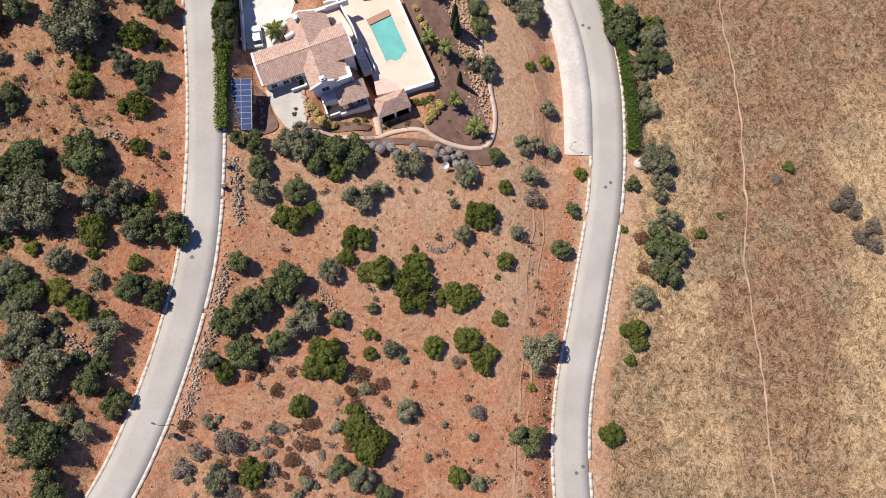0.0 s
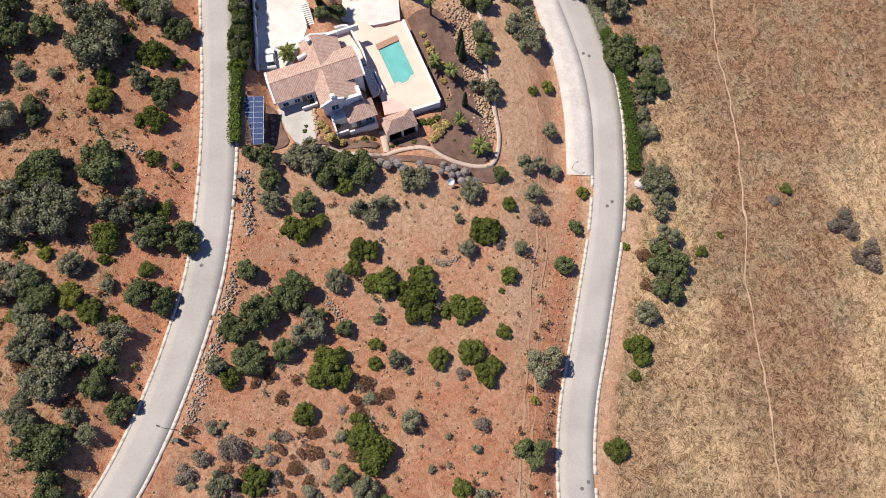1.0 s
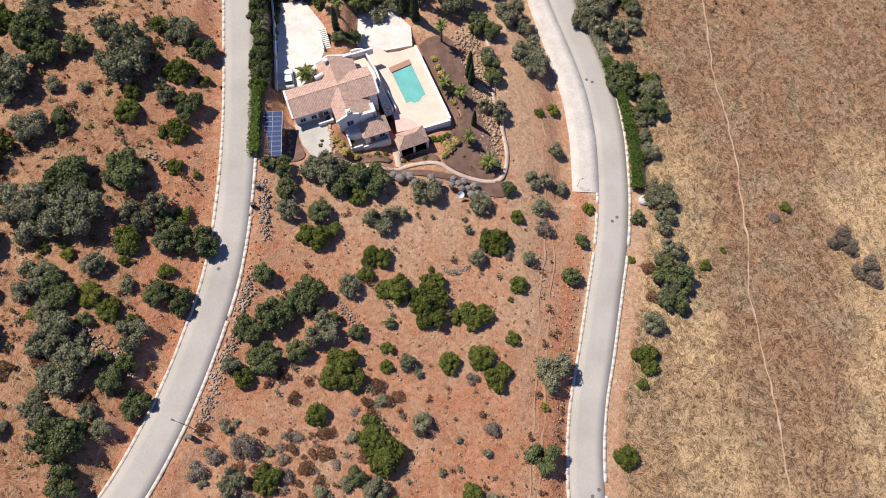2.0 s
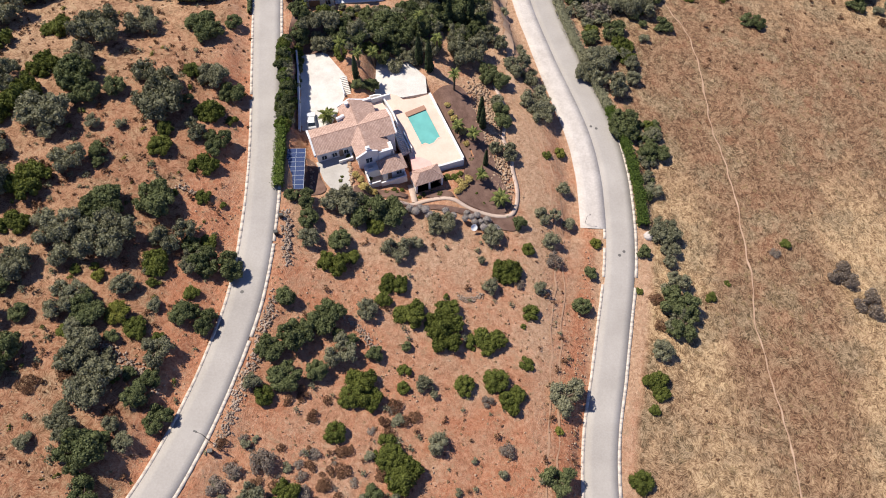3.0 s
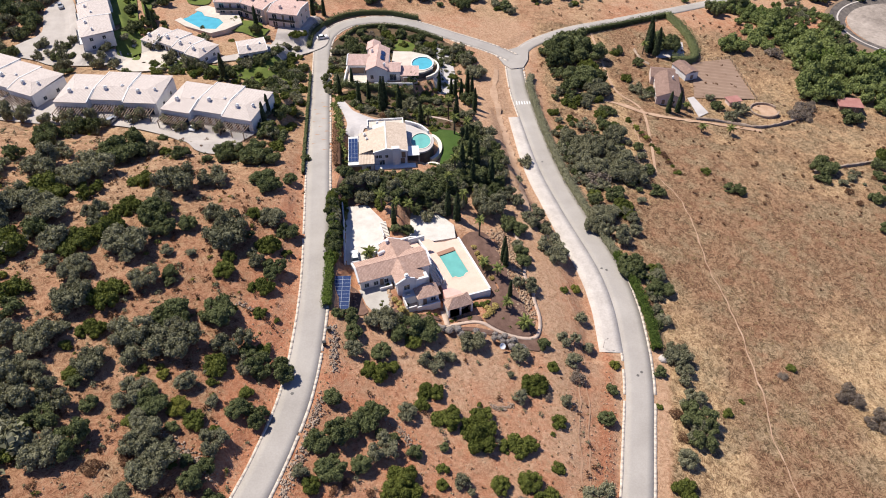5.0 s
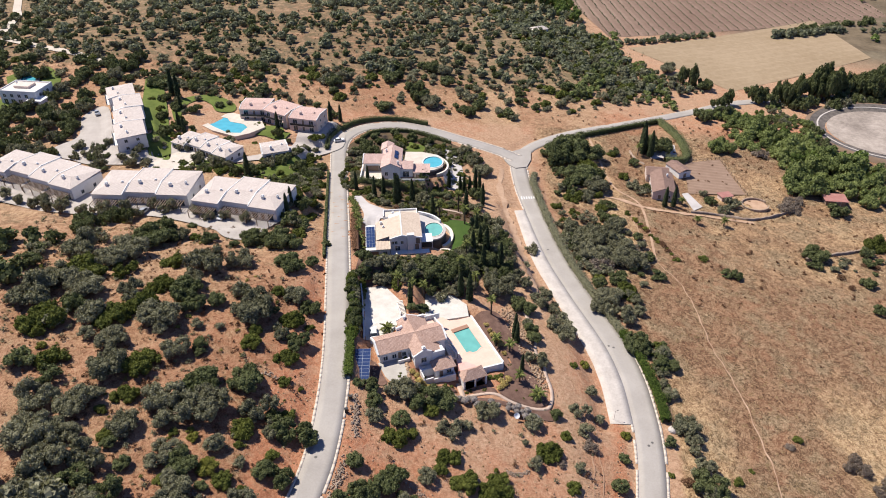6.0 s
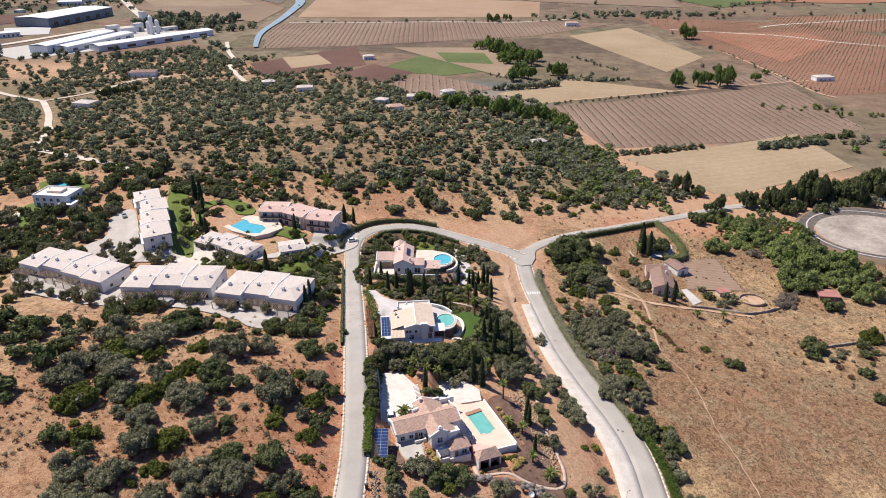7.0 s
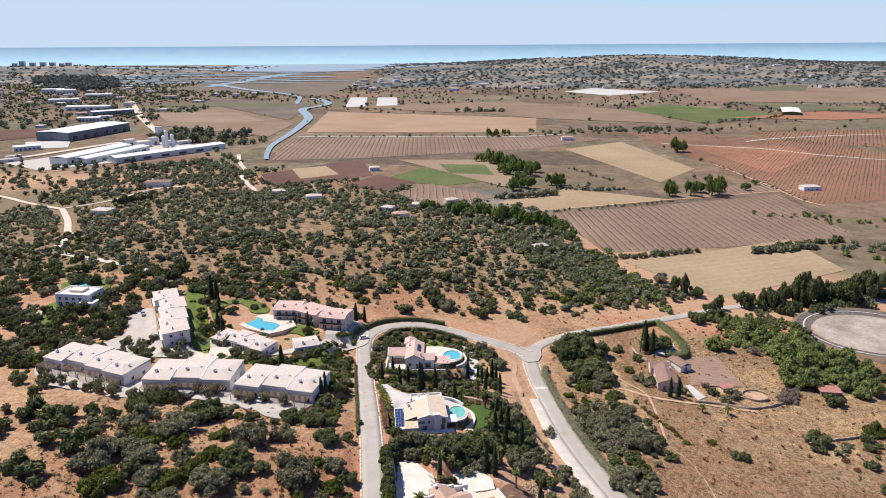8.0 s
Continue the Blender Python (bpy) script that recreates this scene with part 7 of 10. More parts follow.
def house_far():
    """The third villa with pink roofs, a forecourt and a round pool."""
    h = new("villa")
    h.matrix_basis = pose(-36.5, 160.5, -5.0, 0, 0, 0)
    W = RENDER_WHITE
    bar(h, "wall", -10.4, -3.6, 0.6, 7.6, -1.0, 3.3, W)
    roof_part(ROOF_PINK, h, gable_planes(-10.4, -3.4, 0.6, 7.6, 4.6, 3.32, 4.9, 3.5))
    verge(h, [(-10.8, 0.3, 3.3), (-10.8, 4.6, 5.0), (-10.8, 7.9, 3.5)], 0.35)
    bar(h, "forecourt_wall", -11.4, -11.0, -6.4, 4.0, -2.0, 1.2, W)
    bar(h, "forecourt_wall", -11.0, -4.0, -6.6, -6.25, -2.0, 0.7, W)
    solid_wall(h, [(-4.6, -1.0), (-0.4, -1.0), (-0.4, 4.2), (-2.5, 5.2), (-4.6, 4.2)], "v", 10.0, 15.0, W)
    roof_part(ROOF_PINK, h, gable_planes_v(-4.6, -0.4, 9.8, 15.0, -2.5, 4.25, 5.25, 4.25, 0.25))
    solid_wall(h, [(-3.6, -1.0), (3.2, -1.0), (3.2, 4.4), (-0.2, 6.0), (-3.6, 4.4)], "v", -5.0, 10.0, W)
    roof_part(ROOF_PINK, h, gable_planes_v(-3.6, 3.2, -5.0, 10.0, -0.2, 4.45, 6.05, 4.45, 0.25))
    solid_wall(h, [(-4.0, -1.0), (2.0, -1.0), (2.0, 3.4), (-1.0, 4.6), (-4.0, 3.4)], "u", 3.2, 7.6, W)
    roof_part(ROOF_PINK, h, gable_planes(3.2, 7.6, -4.0, 2.0, -1.0, 3.45, 4.65, 3.45))
    bar(h, "porch", 8.0, 13.4, -4.6, -0.6, -1.0, 2.2, PINK_RENDER)
    roof_part(ROOF_PINK, h, [[(7.7, -5.0, 2.3), (13.9, -5.0, 2.3), (13.9, 0.4, 3.1), (7.7, 0.4, 3.1)]])
    bar(h, "terrace_wall", -1.0, 12.0, -7.4, -7.1, -2.0, 1.0, W)
    bar(h, "terrace_floor", -1.0, 12.0, -7.1, -5.0, -2.0, 0.1, DECK)
    for v in (0.2, 3.2):
        solar = bmesh.new()
        box(solar, 0.9, 2.3, v, v + 2.6, 0, 0.1)
        sp = part("solar_collector", solar, SOLAR, h, "dark solar collector on the tiles")
        sp.matrix_basis = pose(0.0, 0, 6.32, 0, 25.2, 0)
    opening(h, "-v", -7.0, 0.1, 4.4, 2.1, 0.6, "door", IRON)
    opening(h, "-v", -4.4, 0.1, 1.1, 2.2, 0.6, "door")
    opening(h, "-v", -1.8, 1.2, 1.0, 1.4, -5.0)
    opening(h, "-v", 1.4, 0.2, 1.6, 2.2, -5.0)
    opening(h, "-v", 5.2, 0.2, 2.2, 2.2, -4.0)
    opening(h, "-v", 9.8, 0.2, 2.0, 1.8, -5.4, "door")
    opening(h, "-u", 6.5, 1.4, 1.2, 1.3, -3.6)
    chimney(h, -2.4, 6.0, 5.0, 1.1)
    chimney(h, 2.4, -3.4, 4.8, 1.2)
    tagged(h, "white villa with pink tiled roofs", "house")
    tagged(part("pavement", slab([(-47.4, 154.2), (-40.2, 154.2), (-40.2, 161.1), (-47.4, 161.1)], -7, -4.9), DECK), "pale forecourt of the third villa", "forecourt", kind="structure")
    disc = [(-21.8 + 3.6 * math.cos(t), 168.2 + 4.4 * math.sin(t)) for t in np.linspace(0, 2 * math.pi, 28, endpoint=False)]
    deck = [(-32.8, 163), (-26, 160.8), (-21, 162.2), (-18.0, 165), (-17.6, 171), (-20, 174.2), (-26, 176.8), (-32.5, 177)]
    tagged(part("floor", slab(deck, -5.6, -5.0, [disc[::-1]]), DECK), "pale pool terrace", "terrace", kind="structure")
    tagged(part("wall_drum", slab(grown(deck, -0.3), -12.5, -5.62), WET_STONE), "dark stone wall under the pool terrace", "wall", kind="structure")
    wall_run("wall_garden", [(-21.8 + 5.6 * math.cos(t), 168.4 + 7.0 * math.sin(t)) for t in np.linspace(-1.3, 0.9, 16)], 0.7, -14, -6.4, CREAM, "low curved cream wall below the pool")
    p = new("swimming_pool")
    p.matrix_basis = pose(0, 0, -5.0)
    part("basin", slab(grown(disc, -0.01), -1.6, -1.3), POOL_TILE, p)
    part("water", slab(grown(disc, -0.02), -0.25, -0.1), WATER_BLUE, p, "bright blue water")
    part("rim", slab(grown(disc, 0.4), 0.03, 0.2, [grown(disc, 0.03)]), RENDER_WHITE, p)
    tagged(p, "round bright blue swimming pool with a white rim", "swimming pool")
    patch("lawn", [(-34, 190), (-27, 188), (-25, 195.5), (-32, 198)], LAWN, 0.3, "small mown lawn", "lawn", 8)
    drape([(-17, 197), (-13, 192), (-11, 182), (-10, 171), (-11.5, 160), (-16, 158), (-18.0, 163), (-15.6, 174), (-17.4, 186)], DRIVE, 0.32, "pale gravel garden with clipped bushes", "garden_bed", "garden bed")
    grow([(-18, 197), (-9, 190), (-8, 160), (-16, 157), (-19, 163), (-17, 186)], 40, ["lentisk", "lentisk", "carob", "olive"], 0.6, 1.3, "clipped bushes of the gravel garden", 0.95, 5, 0.9)


house_middle()
house_far()
# litter beds with the shade among shrubs and trees put into their colour
bed([(-49.5, 151), (-40, 152.8), (-27, 151), (-14, 154), (-5, 142), (-4.5, 130), (-17.5, 128.5), (-25, 129), (-32, 131), (-38, 132.6), (-44.8, 141)], SHADE_LITTER, 0.2, "dark planted slope between the villas")
bed([(-56.5, 178), (-56, 192), (-48, 203), (-38.7, 205.4), (-29, 205), (-12, 198), (-8, 186), (-14, 178), (-27, 179.5), (-44, 178)], SHADE_LITTER, 0.18, "dark planted garden behind the third villa")
bed([(-8.5, 99), (-9.2, 109), (-8.0, 118), (-9.0, 126), (-2, 130), (3.5, 120), (5.5, 106), (3, 92), (-4, 88)], SHADE_LITTER, 0.2, "leaf litter darkened for the shade under the garden trees")
grow([(-31, 150.6), (-20, 150.2), (-15.5, 157), (-18.6, 161), (-25, 158.6), (-31, 152.4)], 26, ["lentisk", "carob", "olive"], 0.7, 1.4, "shrubs below the pool terrace", 0.95, 16, 0.75)
grow([(-36, 97.2), (-20, 97.4), (-19.8, 100), (-34, 100)], 14, ["lentisk", "olive", "broom"], 0.7, 1.2, "shrubs before the second villa", 1.0, 17, 0.8)
GARDEN_WALK = [(-20, 138.3, 1.4), (-17, 138.1, 1.4), (-15, 137.9, 1.4), (-12.5, 137.2, 1.4), (-10.6, 136.5, 1.4), (-7.1, 132.7, 1.4)]
grow([(-49.5, 150.5), (-24, 149.5), (-14, 154), (-6, 142), (-5, 131), (-17, 129), (-25, 129.5), (-33, 132), (-39, 134.5), (-45, 143.5)], 95, ["carob", "lentisk", "olive", "lentisk", "dry"], 0.7, 1.9, "shrubs of the planted slope", 1.0, 11, 0.72, GARDEN_WALK)
grow([(-55.5, 180), (-52, 194), (-46, 202), (-38, 204), (-25, 200.5), (-10, 195), (-8, 186), (-16, 178), (-30, 180), (-44, 178.5)], 85, ["carob", "lentisk", "olive", "carob", "grey"], 0.8, 2.5, "shrubs behind the third villa", 1.05, 12, 0.7, [(-31, 190, 3.0), (-29, 194, 3.5)])
grow([(-54.6, 148), (-49.6, 146), (-48.6, 160), (-49.2, 178), (-56.0, 180)], 34, ["carob", "olive", "lentisk"], 0.8, 2.0, "shrubs beside the upper lane", 1.1, 13, 0.7)
grow([(-8, 99), (-8.6, 110), (-7.4, 120), (-8, 127), (-2, 130), (3, 120), (5, 106), (3, 93), (-4, 89)], 26, ["carob", "olive", "carob"], 1.6, 3.6, "planting round the villas", 1.35, 14, 0.55)
grow([(-40, 84.5), (-40.5, 96), (-31, 99), (-19, 98.5), (-9, 100), (-6, 91), (-13, 85.5), (-22, 84.5), (-30, 83)], 44, ["carob", "olive", "carob", "lentisk"], 1.2, 2.8, "planting between the villas", 1.3, 15, 0.6, [(-39, 85, 2.2), (-35.5, 83.5, 2.4), (-19.5, 84, 2.6), (-16, 82.5, 2.4)])
hedge("hedge", [(-48.4, 153.2), (-44, 151.8), (-39.4, 151.2), (-33, 150.2), (-26.8, 149.0), (-21, 148.6), (-15, 151.4)], 1.5, 2.0, "carob", "dark clipped hedge below the third villa", 90, seed=31)
bed([(-41, 93), (-30, 97.5), (-19, 98), (-12, 100), (-10, 90), (-14, 85.5), (-22, 86.5), (-33, 84), (-40.5, 84)], MULCH, 0.2, "dark planted slope between the villas")
for x, y, r in [(-37.0, 88.5, 2.8), (-32.4, 89.8, 2.6), (-38.6, 85.9, 2.0), (-30.5, 86.6, 2.0), (-27.7, 90.6, 1.8), (-24.1, 91.6, 2.6), (-21.4, 93.8, 2.4), (-17.9, 96.2, 2.4), (-14.2, 99.1, 2.1), (-11.3, 101.9, 2.8), (-9.7, 95.3, 2.7), (-14.0, 89.9, 2.0), (-18.7, 88.2, 2.0), (-15.5, 92.3, 2.1), (-25.3, 87.8, 1.7), (-21.6, 89.5, 1.4), (-10.0, 99.0, 2.4), (-12.5, 95, 2.2)]:
    one_plant(PLANTS.choice(["carob", "lentisk", "olive"]), x, y, r, "planting between the villas", 1.25)
for x, y, r in [(-3.7, 92.2, 3.3), (-1.2, 127.9, 3.8), (-27.0, 134.7, 2.5), (-37.2, 135.0, 2.1), (-24.9, 144.1, 2.6), (-35.0, 90.0, 2.3), (-25.6, 144.1, 2.4), (-50.0, 160.3, 2.4), (-5.9, 183.5, 3.3), (-9.1, 192.0, 3.2)]:
    one_plant("olive", x, y, r, "olives between the villas", 1.2)
for x, y, r in [(-49.5, 189.5, 3.3), (-50.5, 193.5, 2.4), (-43.9, 195.1, 2.4), (-37.0, 200.5, 2.3), (-31.1, 201.3, 2.3), (-24.8, 198.1, 3.0), (-19.9, 194.7, 2.7), (-25.0, 156.5, 2.6), (-36.6, 142.7, 2.0), (-50.0, 153.8, 2.0), (-12.2, 154.5, 2.1), (-5.9, 153.6, 3.0), (-45.2, 146.0, 1.7), (-40.0, 135.0, 1.6), (-18.5, 143.8, 1.6), (-31, 134, 1.6), (-22, 137, 1.5), (-34, 148, 1.5), (-29, 150, 1.6), (-43, 140, 1.5), (-21, 150, 1.6)]:
    one_plant(PLANTS.choice(["carob", "lentisk", "carob"]), x, y, r, "garden trees of the third villa", 1.15)


def terraced_house(x, y, z, turn, w, d, eave, ridge, material, wall_mat, label, group, floors=1, pergola=True, back_ridge=0.36, ends=()):
    """One house of a row: front towards -v, asymmetric low roof, party copings, chimney, openings, pergola."""
    h = new("terraced_house")
    h.matrix_basis = pose(x, y, z, 0, 0, turn)
    vr = -d / 2 + d * back_ridge
    zb = eave + (ridge - eave) * 0.45
    if ends:
        bar(h, "wall", -w / 2, w / 2, -d / 2, d / 2, -1.5, min(eave, zb), wall_mat, 0.0)
    else:
        solid_wall(h, [(-d / 2, -1.5), (d / 2, -1.5), (d / 2, zb), (vr, ridge - 0.05), (-d / 2, eave)], "u", -w / 2, w / 2, wall_mat)
    planes = gable_planes(-w / 2 + 0.3, w / 2 - 0.3, -d / 2, d / 2, vr, eave, ridge, zb, 0.3)
    for s in ends:
        # the free end falls away as a hip
        k = {-1: (0, 3, 1, 2), 1: (1, 2, 0, 3)}[s]
        inn = s * (w / 2 - w * 0.42)
        f, b = planes
        f[k[1]], b[k[3]] = (inn, vr, ridge), (inn, vr, ridge)
        planes.append([f[k[0]], b[k[2]], (inn, vr, ridge)] if s < 0 else [b[k[2]], f[k[0]], (inn, vr, ridge)])
    roof_part(material, h, planes)
    for s in (-1, 1):
        if s in ends:
            continue
        verge(h, [(s * (w / 2 - 0.12), -d / 2 - 0.3, eave), (s * (w / 2 - 0.12), vr, ridge), (s * (w / 2 - 0.12), d / 2 + 0.2, zb)], 0.24, 0.3)
    chimney(h, -w * 0.15, vr - 1.2, ridge - 0.3, 1.0, 0.8, wall_mat)
    chimney(h, w * 0.28, -d * 0.1, eave + (ridge - eave) * 0.5, 0.9, 0.6, wall_mat)
    for f in range(floors):
        for u in (-w * 0.28, w * 0.28):
            opening(h, "-v", u, 0.15 + 2.9 * f, 1.8, 2.0, -d / 2)
        opening(h, "-v", 0.0, 0.1 + 2.9 * f, 1.0, 2.1, -d / 2, "door")
        for u in (-w * 0.25, w * 0.25):
            opening(h, "+v", u, 0.8 + 2.9 * f, 1.2, 1.3, d / 2)
        for s, v in (("+u", -d * 0.2), ("+u", d * 0.2), ("-u", -d * 0.2)):
            opening(h, s, v, 0.9 + 2.9 * f, 1.1, 1.2, w / 2 if s == "+u" else -w / 2)
    if pergola:
        for k in range(11):
            u = -w * 0.4 + k * w * 0.8 / 10
            bar(h, "beam", u - 0.09, u + 0.09, -d / 2 - 4.2, -d / 2 - 0.1, 2.55, 2.75, TIMBER, 0.0)
        for u in (-w * 0.4, 0, w * 0.4):
            bar(h, "post", u - 0.1, u + 0.1, -d / 2 - 4.1, -d / 2 - 3.9, -1.5, 2.55, TIMBER, 0.0)
    elif floors > 1:
        bar(h, "balcony", -w * 0.42, w * 0.42, -d / 2 - 1.3, -d / 2 - 0.05, 2.75, 2.95, wall_mat)
        bar(h, "railing", -w * 0.42, w * 0.42, -d / 2 - 1.3, -d / 2 - 1.22, 2.95, 3.8, IRON, 0.0)
    return tagged(h, label, "house", group)


def house_row(x0, y0, x1, y1, n, d, z, eave, ridge, material, wall_mat, label, group, pitched=True, **kw):
    turn = math.degrees(math.atan2(y1 - y0, x1 - x0))
    w = math.hypot(x1 - x0, y1 - y0) / n
    for k in range(n):
        f = (k + 0.5) / n
        jog = 0.9 * ((k * 2) % 3 - 1)
        terraced_house(x0 + (x1 - x0) * f - math.sin(radians(turn)) * jog, y0 + (y1 - y0) * f + math.cos(radians(turn)) * jog, z, turn, w, d, eave + 0.12 * (k % 2), ridge + 0.12 * (k % 2), material, wall_mat, label, group, ends=((-1,) if k == 0 else (1,) if k == n - 1 and pitched else ()), **kw)


house_row(-93.2, 125.4, -66.0, 118.4, 3, 14.5, 4.2, 4.2, 5.3, ROOF_WHITE, RENDER_WHITE, "white terraced house with a lime-washed tile roof", "lower row of white houses")
house_row(-127.4, 129.4, -97.0, 127.6, 3, 14.5, 4.2, 4.2, 5.3, ROOF_WHITE, RENDER_WHITE, "white terraced house with a lime-washed tile roof", "middle row of white houses")
house_row(-168.6, 146.0, -132.5, 130.6, 4, 12.5, 4.2, 4.2, 5.3, ROOF_WHITE, RENDER_WHITE, "white terraced house with a lime-washed tile roof", "upper row of white houses")
house_row(-158.5, 223.0, -134.0, 171.5, 4, 10.5, -1.5, 5.6, 6.4, ROOF_WHITE, RENDER_WHITE, "white two-storey house stepping down the slope", "stepped white houses", floors=2, pergola=False)
house_row(-121.0, 184.2, -96.0, 170.2, 4, 9.5, -4.6, 3.0, 4.2, ROOF_WHITE, RENDER_WHITE, "low white house beside the shared pool", "low houses by the pool", pergola=False)
terraced_house(-82.5, 174.0, -4.6, 20, 10, 8.5, 3.0, 4.0, ROOF_WHITE, RENDER_WHITE, "low white house beside the shared pool", "low houses by the pool", 1, False)
for x, y, turn in ((-97.2, 211.5, -3), (-85.4, 207.2, -32), (-74.0, 201.5, -14)):
    terraced_house(x, y, -5.5, turn, 12.5, 10.5, 5.6, 6.6, ROOF_PINK, PINK_RENDER, "two-storey house with a pink tile roof and balcony", "crescent of pink-roofed houses", 2, False)


def flat_villa(x, y, turn):
    h = new("villa")
    z = hz(x, y)
    h.matrix_basis = pose(x, y, z, 0, 0, turn)
    W = RENDER_WHITE
    bar(h, "wall", -8.5, 8.5, -6.0, 6.0, -2.5, 5.4, W)
    bar(h, "wall", 5.0, 12.0, -8.5, -2.0, -2.5, 3.0, W)
    bar(h, "roof", -8.2, 8.2, -5.7, 5.7, 5.41, 5.55, CREAM, 0.0)
    for a in ((-8.5, 8.5, -6.0, -5.7), (-8.5, 8.5, 5.7, 6.0), (-8.5, -8.2, -5.7, 5.7), (8.2, 8.5, -5.7, 5.7)):
        bar(h, "parapet", *a, 5.4, 6.0, W, 0.0)
    bar(h, "roof_terrace", -4.0, 3.0, -2.0, 3.0, 5.55, 6.6, PINK_RENDER)
    for u in (-6.2, -2.8, 0.6, 4.0):
        opening(h, "-v", u, 0.2, 1.8, 2.0, -6.0)
        opening(h, "-v", u, 3.1, 1.4, 1.4, -6.0)
    for v in (-3, 2):
        opening(h, "+u", v, 3.1, 1.4, 1.4, 8.5)
    opening(h, "-v", 8.5, 0.2, 2.0, 2.0, -8.5)
    chimney(h, -6, 3, 5.5, 1.0)
    return tagged(h, "large white flat-roofed villa among trees", "house")


flat_villa(-198.5, 219.5, -8)


def rect_pool(x, y, turn, w, d, material, label):
    z = hz(x, y) + 0.35
    p = new("swimming_pool")
    p.matrix_basis = pose(x, y, z, 0, 0, turn)
    e = [(-w / 2, -d / 2), (w / 2, -d / 2), (w / 2, d / 2), (-w / 2, d / 2)]
    o = [(a * (1 + 3.0 / w), b * (1 + 3.0 / d)) for a, b in e]
    part("surround", slab(o, -1.2, 0.05, [e[::-1]]), CREAM, p)
    part("water", slab(e, -0.6, -0.06), material, p, "bright blue water")
    return tagged(p, label, "swimming pool")


rect_pool(-209.6, 242, 20, 6.5, 11.5, WATER_BLUE, "rectangular blue pool behind the large villa")
# shared pool, lawns and paved yards of the holiday houses
shared = [(-117.6, 203.6), (-112.8, 208.6), (-109.4, 207.0), (-107.4, 203.6), (-101.2, 201.2), (-98.8, 198.0), (-100.4, 192.6), (-105.8, 192.9), (-113.6, 199.3)]
zc = -4.8
deck = [(-127.9, 210.4), (-128.6, 216.8), (-125.4, 221.4), (-120.4, 218.0), (-116.6, 211.4), (-108.6, 212.6), (-101.0, 209.0), (-94.6, 205.4), (-91.6, 198.0), (-96.6, 192.2), (-101.6, 189.2), (-112.6, 195.0), (-119.0, 200.8), (-124.8, 205.8)]
tagged(part("floor", slab(deck[::-1], zc - 4, zc + 0.6, [shared]), DECK), "pale paved deck round the shared pool", "terrace", kind="structure")
sp = new("swimming_pool")
sp.matrix_basis = pose(0, 0, zc + 0.6)
part("basin", slab(shared[::-1], -1.8, -1.4), POOL_TILE, sp)
part("water", slab(grown(shared[::-1], -0.05), -0.3, -0.12), WATER_BLUE, sp, "bright blue water")
tagged(sp, "free-form bright blue shared swimming pool", "swimming pool")
patch("lawn", [(-156, 243), (-149, 246), (-131, 196), (-139, 184)], LAWN, 0.5, "mown lawn beside the stepped houses", "lawn", 16)
patch("lawn", [(-142, 176), (-132, 170), (-124, 184), (-130, 190)], LAWN, 0.55, "mown lawn at the end of the stepped houses", "lawn", 10)
patch("lawn", [(-96, 196), (-84, 190), (-80, 194), (-92, 200)], LAWN, 0.5, "mown lawn before the pink-roofed houses", "lawn", 10)
drape([(-181, 149), (-171.7, 133.5), (-158.9, 121.6), (-144.4, 117.6), (-124.7, 114.8), (-106.6, 114.2), (-88.4, 107.5), (-80.4, 99.6), (-74.4, 99.1), (-71.8, 105), (-66, 112.9), (-66, 119), (-96, 124), (-131, 128), (-164, 145)], YARD, 0.36, "pale paved yard before the white houses")
drape([(-171, 169), (-166.5, 178), (-163, 186), (-168, 203), (-161.6, 212), (-148.6, 186), (-139, 171), (-128, 172.5), (-127, 180), (-123, 183), (-119, 170), (-124, 163.5), (-146, 160), (-156, 164)], YARD, 0.42, "pale paved court between the houses")
drape([(-126, 181), (-118, 175), (-113, 166), (-99.6, 166), (-89, 168.6), (-74, 171), (-66, 181), (-58.5, 190), (-62, 205), (-76, 201), (-78, 190), (-84, 176), (-104, 170), (-118, 180)], YARD, 0.40, "pale paved way past the low houses")
bed([(-131, 166), (-118, 176), (-108, 168), (-113, 160), (-124, 158)], DECK, 0.5, "cream paved walk to the shared pool", "pavement")
patch("pavement", [(-220, 205), (-200, 212), (-206, 200), (-222, 196)], GRAVEL, 0.4, "pale gravel yard of the large villa", "yard", 10)
bed([(-209.1, 250.9), (-207.8, 257.1), (-195.7, 243.8), (-192.6, 233), (-200.5, 235.8)], LAWN, 0.45, "mown lawn beside the villa pool", "lawn")
bed([(-221.2, 244), (-217.0, 249), (-212.3, 238), (-214.7, 233.9)], LAWN, 0.45, "mown lawn beside the villa pool", "lawn")
bed([(-213.5, 213.7), (-209.2, 218.5), (-199.5, 206.9), (-195.2, 191.6), (-203.5, 193.4)], LAWN, 0.45, "mown lawn before the large villa", "lawn")

bed([(-151.3, 232.2), (-144.1, 231.7), (-129.9, 194.7), (-121.6, 169.3), (-128.6, 168.4), (-136.1, 194.1)], LAWN, 0.5, "mown lawn beside the stepped houses", "lawn")
drape([(-134.0, 211), (-133.0, 222.9), (-121.6, 228.4), (-110.0, 221), (-108.4, 213.4), (-115.3, 212.6), (-119.5, 219), (-125.2, 222.6), (-129.4, 216.8), (-128.7, 204), (-130, 202)], LAWN, 0.4, "mown lawn behind the shared pool", "lawn", "lawn")
bed([(-96.5, 193.9), (-95.0, 201.0), (-85.6, 199.9), (-84.2, 193.7)], LAWN, 0.54, "mown lawn before the pink-roofed houses", "lawn")
